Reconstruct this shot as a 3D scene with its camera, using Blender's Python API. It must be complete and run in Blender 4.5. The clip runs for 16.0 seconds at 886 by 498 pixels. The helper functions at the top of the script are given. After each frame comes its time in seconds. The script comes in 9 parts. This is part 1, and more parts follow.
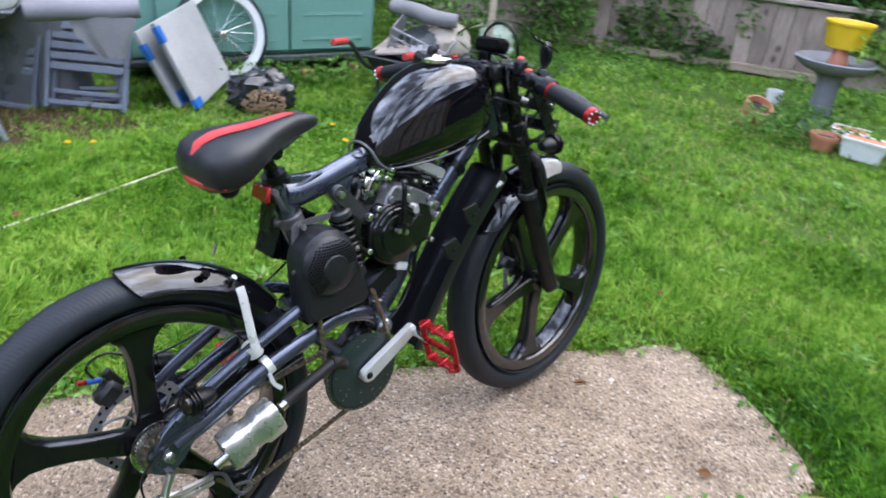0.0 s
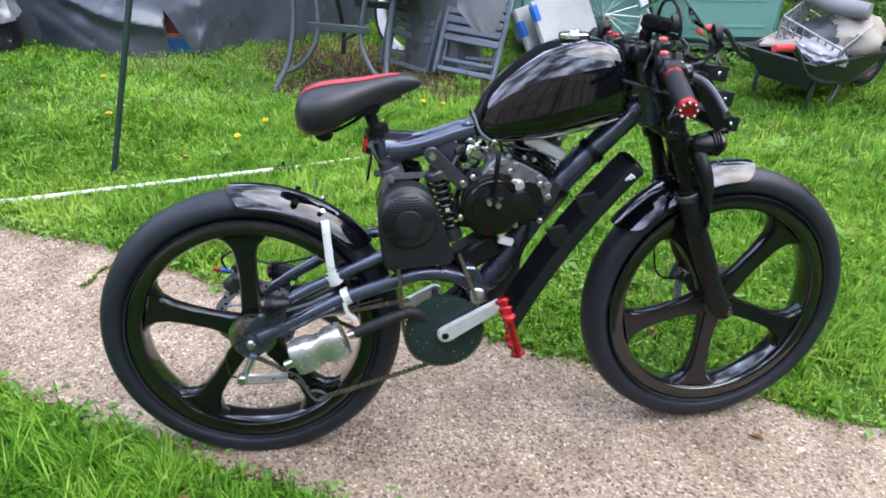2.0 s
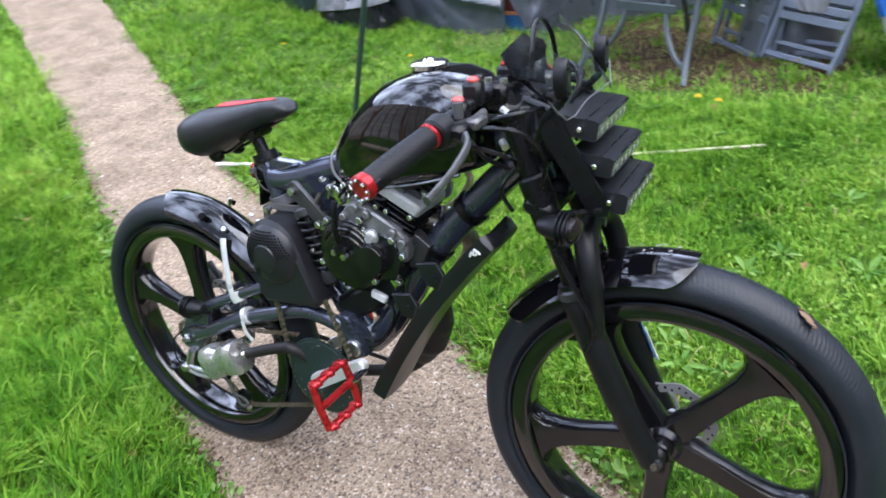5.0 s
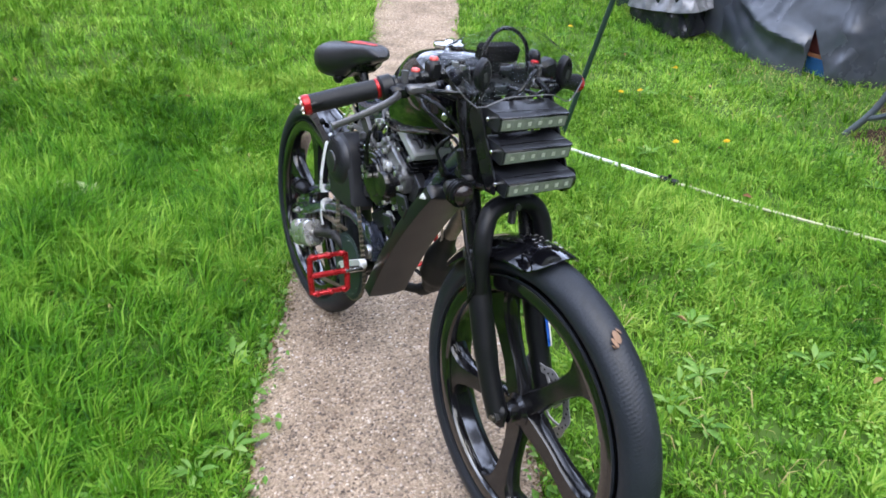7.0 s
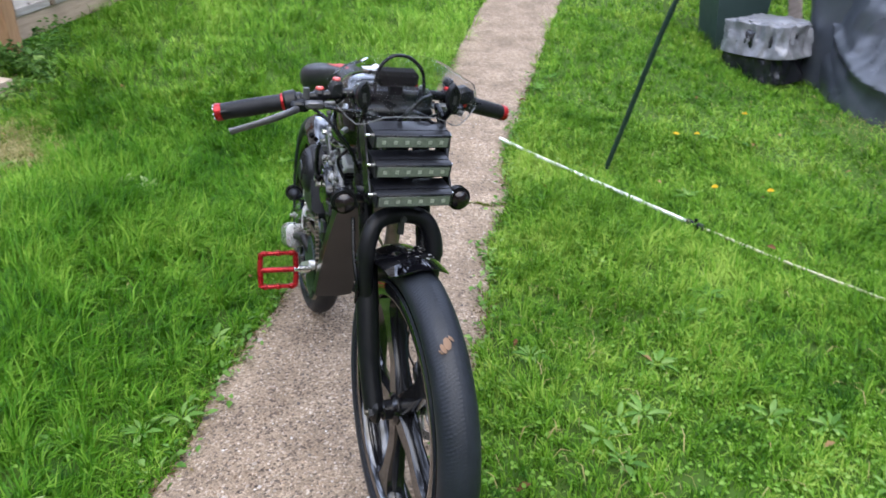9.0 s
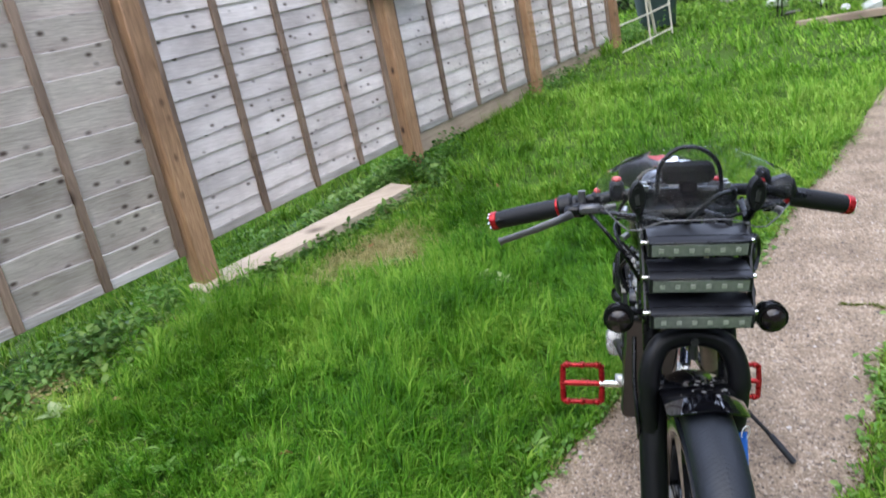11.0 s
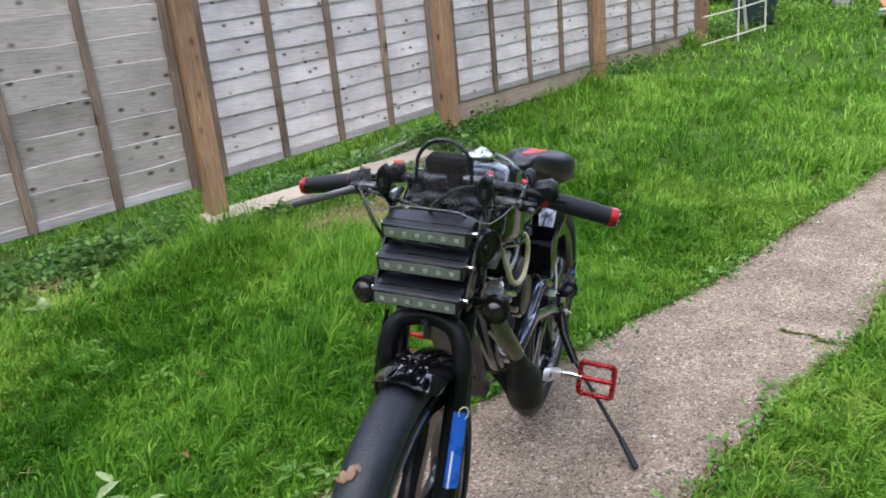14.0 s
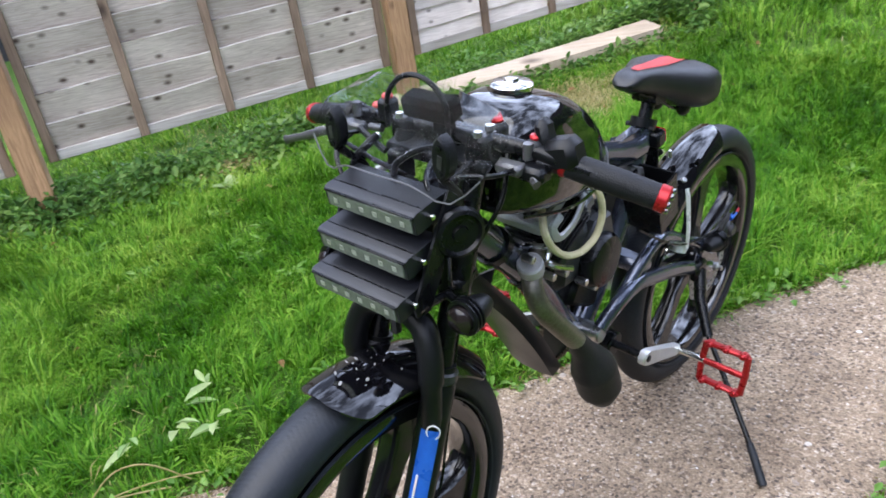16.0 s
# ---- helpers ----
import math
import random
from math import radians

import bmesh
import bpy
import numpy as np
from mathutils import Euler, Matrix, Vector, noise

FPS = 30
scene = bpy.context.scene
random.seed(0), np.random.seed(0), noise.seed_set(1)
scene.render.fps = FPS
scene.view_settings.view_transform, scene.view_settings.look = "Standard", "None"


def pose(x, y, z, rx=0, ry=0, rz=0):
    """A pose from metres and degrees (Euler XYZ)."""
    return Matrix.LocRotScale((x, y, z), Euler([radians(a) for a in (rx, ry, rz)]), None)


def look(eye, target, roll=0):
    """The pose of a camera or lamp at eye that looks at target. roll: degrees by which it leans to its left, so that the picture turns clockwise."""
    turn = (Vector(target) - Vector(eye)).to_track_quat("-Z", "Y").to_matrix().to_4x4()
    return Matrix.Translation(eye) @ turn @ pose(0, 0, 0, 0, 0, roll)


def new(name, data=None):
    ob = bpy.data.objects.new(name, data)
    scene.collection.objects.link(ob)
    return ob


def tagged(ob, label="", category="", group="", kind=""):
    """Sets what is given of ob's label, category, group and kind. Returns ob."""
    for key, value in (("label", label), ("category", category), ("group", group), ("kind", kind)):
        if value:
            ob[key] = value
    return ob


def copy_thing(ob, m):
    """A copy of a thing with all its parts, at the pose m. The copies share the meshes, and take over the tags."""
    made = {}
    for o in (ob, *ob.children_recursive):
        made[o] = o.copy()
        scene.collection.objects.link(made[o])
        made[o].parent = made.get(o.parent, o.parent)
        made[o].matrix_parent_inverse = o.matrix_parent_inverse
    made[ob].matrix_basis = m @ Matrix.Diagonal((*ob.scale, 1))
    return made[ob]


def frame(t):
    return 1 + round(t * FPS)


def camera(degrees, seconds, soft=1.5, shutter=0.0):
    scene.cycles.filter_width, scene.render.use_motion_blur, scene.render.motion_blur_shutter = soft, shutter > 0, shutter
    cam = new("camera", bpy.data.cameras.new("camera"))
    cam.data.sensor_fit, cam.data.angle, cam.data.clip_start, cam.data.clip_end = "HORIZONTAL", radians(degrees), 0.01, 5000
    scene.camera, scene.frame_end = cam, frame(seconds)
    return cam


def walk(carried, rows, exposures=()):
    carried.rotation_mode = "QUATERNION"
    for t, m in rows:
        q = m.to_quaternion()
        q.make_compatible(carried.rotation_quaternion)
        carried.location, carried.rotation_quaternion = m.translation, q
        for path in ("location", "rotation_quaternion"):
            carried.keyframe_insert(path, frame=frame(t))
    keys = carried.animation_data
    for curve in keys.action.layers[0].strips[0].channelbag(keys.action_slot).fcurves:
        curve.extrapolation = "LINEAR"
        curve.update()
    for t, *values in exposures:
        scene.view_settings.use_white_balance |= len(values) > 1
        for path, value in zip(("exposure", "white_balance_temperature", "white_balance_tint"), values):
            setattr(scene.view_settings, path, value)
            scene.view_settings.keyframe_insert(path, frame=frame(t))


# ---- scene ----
cam = camera(62.8, 16.0, soft=1.65, shutter=0.35)
PATH = [
    (0, (0.795, 0.305, 1.345), (0.431, 2.047, 0.432), 6.3),
    (0.5, (0.867, 0.438, 1.307), (0.243, 2.087, 0.363), 10.0),
    (1, (1.006, 0.597, 1.304), (0.137, 2.084, 0.288), 7.5),
    (1.5, (1.251, 0.734, 1.313), (-0.007, 1.928, 0.316), 1.8),
    (2, (1.421, 0.679, 1.355), (0.091, 1.786, 0.352), 0.6),
    (2.5, (1.557, 0.692, 1.355), (0.229, 1.784, 0.333), 1.8),
    (3, (1.714, 0.947, 1.336), (0.322, 1.962, 0.32), 0.3),
    (3.5, (1.692, 1.136, 1.334), (0.204, 2.015, 0.329), 0.1),
    (4, (1.612, 1.285, 1.323), (-0.005, 1.883, 0.309), -5.9),
    (4.2, (1.612, 1.401, 1.316), (-0.032, 1.906, 0.295), -7.7),
    (6.3, (1.598, 2.456, 1.332), (0.029, 1.639, 0.399), -6.0),
    (6.5, (1.637, 2.505, 1.334), (0.075, 1.672, 0.403), -5.5),
    (7, (1.771, 2.586, 1.334), (0.225, 1.753, 0.377), -1.3),
    (7.5, (1.806, 2.689, 1.36), (0.28, 1.819, 0.404), -1.1),
    (8, (1.751, 2.858, 1.342), (0.254, 1.918, 0.406), -2.1),
    (8.2, (1.72, 2.912, 1.341), (0.237, 1.947, 0.41), -2.4),
    (10.3, (1.425, 3.136, 1.324), (0.558, 1.501, 0.568), -5.7),
    (10.5, (1.392, 3.12, 1.317), (0.666, 1.401, 0.598), -9.6),
    (11, (1.309, 3.059, 1.307), (0.706, 1.234, 0.755), -11.6),
    (11.5, (1.176, 3.096, 1.26), (0.73, 1.194, 0.831), -9.6),
    (12, (1.076, 3.192, 1.258), (0.867, 1.246, 0.848), -10.3),
    (12.5, (1.124, 3.256, 1.288), (0.899, 1.314, 0.868), -7.7),
    (13, (1.105, 3.298, 1.252), (0.8, 1.41, 0.664), -5.2),
    (13.5, (0.918, 3.335, 1.235), (0.572, 1.463, 0.62), -4.3),
    (14, (0.752, 3.335, 1.254), (0.427, 1.455, 0.656), -5.3),
    (14.5, (0.684, 3.146, 1.254), (0.367, 1.25, 0.702), -2.6),
    (15, (0.582, 3.057, 1.258), (0.305, 1.153, 0.713), -2.8),
    (15.5, (0.38, 3.028, 1.233), (0.547, 1.187, 0.47), -5.7),
    (16, (0.284, 2.962, 1.245), (0.716, 1.208, 0.387), -9.2),
]
walk(cam, [(t, look(eye, target, roll)) for t, eye, target, roll in PATH], exposures=[(0, 0.90), (0.6, 0.93), (1.2, 1.05), (3.5, 1.10), (7, 1.04), (8.2, 0.88), (10.5, 0.68), (11.5, 0.62), (14.5, 0.60), (16, 0.93)])

# ---- world and light ----
world = bpy.data.worlds.new("overcast")
scene.world = world
world.use_nodes = True
wn, wl = world.node_tree.nodes, world.node_tree.links
sky = wn.new("ShaderNodeTexSky")
sky.sky_type, sky.sun_disc = "NISHITA", False
sky.sun_elevation, sky.sun_rotation = radians(61), radians(40)
sky.air_density, sky.dust_density, sky.ozone_density = 1.0, 6.0, 1.0
veil = wn.new("ShaderNodeMix")
veil.data_type = "RGBA"
veil.inputs[0].default_value = 0.72
wl.new(sky.outputs[0], veil.inputs[6])
clouds, bank, lit = wn.new("ShaderNodeTexNoise"), wn.new("ShaderNodeMapRange"), wn.new("ShaderNodeMix")       # the cloud layer
clouds.inputs["Scale"].default_value, clouds.inputs["Detail"].default_value, clouds.inputs["Roughness"].default_value = 2.6, 7, 0.62
bank.inputs[1].default_value, bank.inputs[2].default_value, bank.inputs[3].default_value, bank.inputs[4].default_value = 0.44, 0.64, 0.22, 3.6
lit.data_type, lit.blend_type = "RGBA", "MULTIPLY"
lit.inputs[0].default_value, lit.inputs[6].default_value = 1.0, (7.2, 8.3, 11.5, 1)
wl.new(clouds.outputs[0], bank.inputs[0])
wl.new(bank.outputs[0], lit.inputs[7])
wl.new(lit.outputs[2], veil.inputs[7])
wl.new(veil.outputs[2], wn["Background"].inputs[0])
wn["Background"].inputs[1].default_value = 0.15

sun_data = bpy.data.lights.new("sun", "SUN")
sun_data.energy, sun_data.angle, sun_data.color = 1.9, radians(70), (0.97, 0.98, 1.0)
sun = new("sun", sun_data)
sun.matrix_world = look((0, 0, 20), (-7.0, -8.4, 0))


# ---- materials ----
def shade(name):
    m = bpy.data.materials.new(name)
    m.use_nodes = True
    return m, m.node_tree.nodes, m.node_tree.links, m.node_tree.nodes["Principled BSDF"]


def mat(name, a, b=None, scale=20.0, rough=0.5, metal=0.0, bump=0.0, bscale=200.0, wear=0.0, coat=0.0, spread=0.25, rvar=0.12, spec=0.5):
    """Two colours mixed by noise at two scales, with uneven gloss and fine relief."""
    m, n, l, p = shade(name)
    b = b or tuple(c * 0.7 for c in a)
    tc = n.new("ShaderNodeTexCoord")
    info = n.new("ShaderNodeObjectInfo")
    off = n.new("ShaderNodeVectorMath")
    off.operation = "ADD"
    l.new(tc.outputs["Object"], off.inputs[0])
    l.new(info.outputs["Random"], off.inputs[1])
    big, fine = n.new("ShaderNodeTexNoise"), n.new("ShaderNodeTexNoise")
    big.inputs["Scale"].default_value, big.inputs["Detail"].default_value = scale, 5
    fine.inputs["Scale"].default_value, fine.inputs["Detail"].default_value = scale * 9, 3
    for t in (big, fine):
        l.new(off.outputs[0], t.inputs["Vector"])
    mixv = n.new("ShaderNodeMath")
    mixv.operation = "MULTIPLY_ADD"
    mixv.inputs[1].default_value = 0.35
    l.new(fine.outputs[0], mixv.inputs[0])
    half = n.new("ShaderNodeMath")
    half.operation = "MULTIPLY"
    half.inputs[1].default_value = 0.65
    l.new(big.outputs[0], half.inputs[0])
    l.new(half.outputs[0], mixv.inputs[2])
    ramp = n.new("ShaderNodeValToRGB")
    ramp.color_ramp.elements[0].position, ramp.color_ramp.elements[1].position = 0.5 - spread, 0.5 + spread
    ramp.color_ramp.elements[0].color, ramp.color_ramp.elements[1].color = (*b, 1), (*a, 1)
    l.new(mixv.outputs[0], ramp.inputs[0])
    l.new(ramp.outputs[0], p.inputs["Base Color"])
    rr = n.new("ShaderNodeMapRange")
    rr.inputs[3].default_value, rr.inputs[4].default_value = max(0.02, rough - rvar), min(1, rough + rvar)
    l.new(big.outputs[0], rr.inputs[0])
    l.new(rr.outputs[0], p.inputs["Roughness"])
    p.inputs["Metallic"].default_value = metal
    p.inputs["Specular IOR Level"].default_value = spec
    p.inputs["Coat Weight"].default_value = coat
    p.inputs["Coat Roughness"].default_value = 0.06
    if bump:
        bn, bt = n.new("ShaderNodeBump"), n.new("ShaderNodeTexNoise")
        bt.inputs["Scale"].default_value, bt.inputs["Detail"].default_value = bscale, 4
        l.new(off.outputs[0], bt.inputs["Vector"])
        bn.inputs["Strength"].default_value, bn.inputs["Distance"].default_value = bump, 0.002
        l.new(bt.outputs[0], bn.inputs["Height"])
        l.new(bn.outputs[0], p.inputs["Normal"])
    return m


M_gloss = mat("black_gloss_paint", (0.003, 0.003, 0.004), (0.002, 0.002, 0.003), 9, 0.04, 0, 0.006, 30, coat=0.4, rvar=0.015, spec=0.5)
M_frame = mat("blue_black_paint", (0.070, 0.082, 0.118), (0.038, 0.045, 0.066), 14, 0.19, 0.55, 0.04, 160, coat=0.7, rvar=0.05)
M_black = mat("black_satin", (0.005, 0.0054, 0.0066), (0.003, 0.0032, 0.004), 30, 0.28, 0, 0.10, 260, spec=0.28)
M_bar = mat("satin_bar_paint", (0.011, 0.012, 0.015), (0.008, 0.0085, 0.011), 20, 0.36, 0, 0.08, 400, spec=0.36)
M_plastic = mat("black_moulded_plastic", (0.006, 0.0064, 0.0076), (0.0035, 0.0038, 0.0046), 26, 0.38, 0, 0.2, 600, spec=0.28)
M_rubber = mat("tyre_rubber", (0.016, 0.0195, 0.026), (0.007, 0.009, 0.0125), 11, 0.48, 0, 0.3, 220, spec=0.33)
M_grip = mat("grip_rubber", (0.011, 0.0115, 0.0135), (0.006, 0.0065, 0.0078), 60, 0.5, 0, 0.5, 420, spec=0.25)
M_rim = mat("rim_black_paint", (0.007, 0.007, 0.008), (0.004, 0.004, 0.0045), 8, 0.16, 0, 0.04, 120, coat=0.25, spec=0.35)
M_barrel = mat("rim_gloss_paint", (0.006, 0.006, 0.007), (0.004, 0.004, 0.0045), 8, 0.07, 0, 0.03, 120, coat=0.7, spec=0.5)
M_seat = mat("seat_vinyl", (0.018, 0.0185, 0.021), (0.010, 0.0105, 0.012), 22, 0.4, 0, 0.3, 700, spec=0.42)
M_red = mat("red_vinyl", (0.50, 0.040, 0.040), (0.38, 0.026, 0.028), 25, 0.42, 0, 0.25, 600)
M_redmetal = mat("red_anodised", (0.40, 0.016, 0.020), (0.28, 0.010, 0.013), 40, 0.28, 0.5, 0.05, 300)
M_redlens = mat("red_lens", (0.42, 0.014, 0.012), (0.3, 0.01, 0.01), 40, 0.12, 0, coat=0.6)
M_steel = mat("brushed_steel", (0.62, 0.62, 0.60), (0.45, 0.45, 0.44), 60, 0.3, 1.0, 0.1, 500)
M_chrome = mat("chromed_steel", (0.72, 0.72, 0.70), (0.55, 0.54, 0.50), 20, 0.13, 1.0, 0.03, 120)
M_alu = mat("cast_aluminium", (0.50, 0.50, 0.495), (0.33, 0.33, 0.325), 40, 0.4, 0.4, 0.3, 400)
M_darkalu = mat("dark_casting", (0.075, 0.075, 0.080), (0.028, 0.028, 0.030), 50, 0.36, 0.5, 0.3, 350)
M_grease = mat("greasy_chain", (0.34, 0.29, 0.235), (0.14, 0.11, 0.085), 90, 0.36, 0.85, 0.2, 500)
M_ring = mat("dark_green_grey_disc", (0.022, 0.036, 0.036), (0.013, 0.022, 0.022), 18, 0.38, 0.2, 0.1, 300)
M_silver = mat("silver_tape", (0.78, 0.78, 0.78), (0.62, 0.62, 0.62), 50, 0.3, 0.35, 0.2, 300)
M_led = mat("led_lens", (0.20, 0.225, 0.19), (0.11, 0.125, 0.11), 120, 0.1, 0.2, 0.1, 300)
M_ledchip = mat("led_chip", (0.34, 0.36, 0.31), (0.23, 0.25, 0.21), 100, 0.3, 0.2)
M_pipe = mat("heat_stained_steel", (0.30, 0.28, 0.24), (0.10, 0.085, 0.065), 22, 0.42, 0.9, 0.25, 200)
M_pipeblack = mat("sooty_black_pipe", (0.018, 0.017, 0.017), (0.009, 0.0085, 0.0085), 20, 0.5, 0, 0.25, 200, spec=0.25)
M_disc = mat("dull_disc_steel", (0.36, 0.35, 0.34), (0.24, 0.23, 0.22), 60, 0.4, 0.3, 0.1, 400)
M_muffler = mat("silver_muffler_steel", (0.66, 0.66, 0.65), (0.5, 0.5, 0.49), 30, 0.27, 0.85, 0.08, 150)
M_dull = mat("dull_grey_steel", (0.13, 0.13, 0.135), (0.08, 0.08, 0.083), 50, 0.42, 0.3, 0.1, 400)
M_hose = mat("yellowed_clear_hose", (0.62, 0.56, 0.36), (0.5, 0.44, 0.25), 30, 0.25, 0, coat=0.3)
M_blue = mat("blue_decal", (0.02, 0.13, 0.55), (0.015, 0.09, 0.42), 40, 0.3)
M_white = mat("white_plastic", (0.74, 0.74, 0.73), (0.6, 0.6, 0.58), 20, 0.4, 0, 0.1, 200)
M_pink = mat("faded_red_button", (0.62, 0.10, 0.085), (0.5, 0.07, 0.06), 60, 0.35)

M_glass, n, l, p = shade("clear_screen")
p.inputs["Base Color"].default_value = (0.80, 0.82, 0.83, 1)
p.inputs["Roughness"].default_value = 0.03
p.inputs["IOR"].default_value = 1.09
p.inputs["Transmission Weight"].default_value = 1.0

# ground materials
M_soil = mat("lawn_soil", (0.058, 0.120, 0.018), (0.044, 0.070, 0.015), 2.2, 0.95, 0, 0.8, 40, spec=0.1)


def concrete():
    """Exposed aggregate: small stones of many tones in a sandy matrix, darker with dirt in patches."""
    m, n, l, p = shade("exposed_aggregate_concrete")
    tc = n.new("ShaderNodeTexCoord")
    stones = n.new("ShaderNodeTexVoronoi")
    stones.inputs["Scale"].default_value = 150
    grains = n.new("ShaderNodeTexVoronoi")
    grains.inputs["Scale"].default_value = 260
    dirt, stain = n.new("ShaderNodeTexNoise"), n.new("ShaderNodeTexNoise")
    dirt.inputs["Scale"].default_value, dirt.inputs["Detail"].default_value = 5.5, 8
    stain.inputs["Scale"].default_value, stain.inputs["Detail"].default_value = 38, 6
    for t in (stones, grains, dirt, stain):
        l.new(tc.outputs["Object"], t.inputs["Vector"])
    tone = n.new("ShaderNodeSeparateColor")
    l.new(stones.outputs["Color"], tone.inputs[0])
    ramp = n.new("ShaderNodeValToRGB")
    e = ramp.color_ramp.elements
    e[0].position, e[0].color = 0.0, (0.080, 0.062, 0.050, 1)
    e[1].position, e[1].color = 1.0, (0.46, 0.40, 0.34, 1)
    for at, c in ((0.18, (0.206, 0.157, 0.111, 1)), (0.45, (0.255, 0.198, 0.142, 1)), (0.72, (0.288, 0.227, 0.165, 1)), (0.9, (0.328, 0.262, 0.196, 1))):
        k = e.new(at)
        k.color = c
    l.new(tone.outputs[0], ramp.inputs[0])
    tone2 = n.new("ShaderNodeSeparateColor")
    l.new(grains.outputs["Color"], tone2.inputs[0])
    mixg = n.new("ShaderNodeMix")
    mixg.data_type, mixg.blend_type = "RGBA", "OVERLAY"
    mixg.inputs[0].default_value = 0.32
    l.new(ramp.outputs[0], mixg.inputs[6])
    l.new(tone2.outputs[1], mixg.inputs[7])
    pebble = n.new("ShaderNodeTexVoronoi")
    pebble.inputs["Scale"].default_value = 74
    l.new(tc.outputs["Object"], pebble.inputs["Vector"])
    tone3 = n.new("ShaderNodeSeparateColor")
    l.new(pebble.outputs["Color"], tone3.inputs[0])
    kind = n.new("ShaderNodeValToRGB")
    kind.color_ramp.interpolation = "CONSTANT"
    k = kind.color_ramp.elements
    k[0].position, k[0].color = 0.0, (0.33, 0.30, 0.29, 1)
    k[1].position, k[1].color = 0.13, (0.62, 0.55, 0.48, 1)
    for at, c in ((0.30, (1, 1, 1, 1)), (0.74, (1.18, 1.14, 1.08, 1)), (0.90, (1.38, 1.38, 1.38, 1))):
        k.new(at).color = c
    l.new(tone3.outputs[2], kind.inputs[0])
    core = n.new("ShaderNodeMapRange")
    core.inputs[1].default_value, core.inputs[2].default_value = 0.36, 0.27
    l.new(pebble.outputs["Distance"], core.inputs[0])
    stone = n.new("ShaderNodeMix")
    stone.data_type, stone.blend_type = "RGBA", "MULTIPLY"
    l.new(core.outputs[0], stone.inputs[0])
    l.new(mixg.outputs[2], stone.inputs[6])
    l.new(kind.outputs[0], stone.inputs[7])
    dr = n.new("ShaderNodeValToRGB")
    dr.color_ramp.elements[0].position, dr.color_ramp.elements[0].color = 0.33, (0.70, 0.655, 0.61, 1)
    dr.color_ramp.elements[1].position, dr.color_ramp.elements[1].color = 0.62, (1.06, 1.03, 1.0, 1)
    l.new(dirt.outputs[0], dr.inputs[0])
    sr = n.new("ShaderNodeValToRGB")
    sr.color_ramp.elements[0].position, sr.color_ramp.elements[0].color = 0.30, (0.76, 0.74, 0.72, 1)
    sr.color_ramp.elements[1].position, sr.color_ramp.elements[1].color = 0.52, (1, 1, 1, 1)
    l.new(stain.outputs[0], sr.inputs[0])
    prev = stone.outputs[2]
    for r in (dr, sr):
        mm = n.new("ShaderNodeMix")
        mm.data_type, mm.blend_type = "RGBA", "MULTIPLY"
        mm.inputs[0].default_value = 1
        l.new(prev, mm.inputs[6])
        l.new(r.outputs[0], mm.inputs[7])
        prev = mm.outputs[2]
    l.new(prev, p.inputs["Base Color"])
    p.inputs["Roughness"].default_value = 0.85
    bump = n.new("ShaderNodeBump")
    bump.inputs["Strength"].default_value, bump.inputs["Distance"].default_value = 0.7, 0.004
    bump.invert = True
    l.new(stones.outputs["Distance"], bump.inputs["Height"])
    l.new(bump.outputs[0], p.inputs["Normal"])
    return m


M_concrete = concrete()


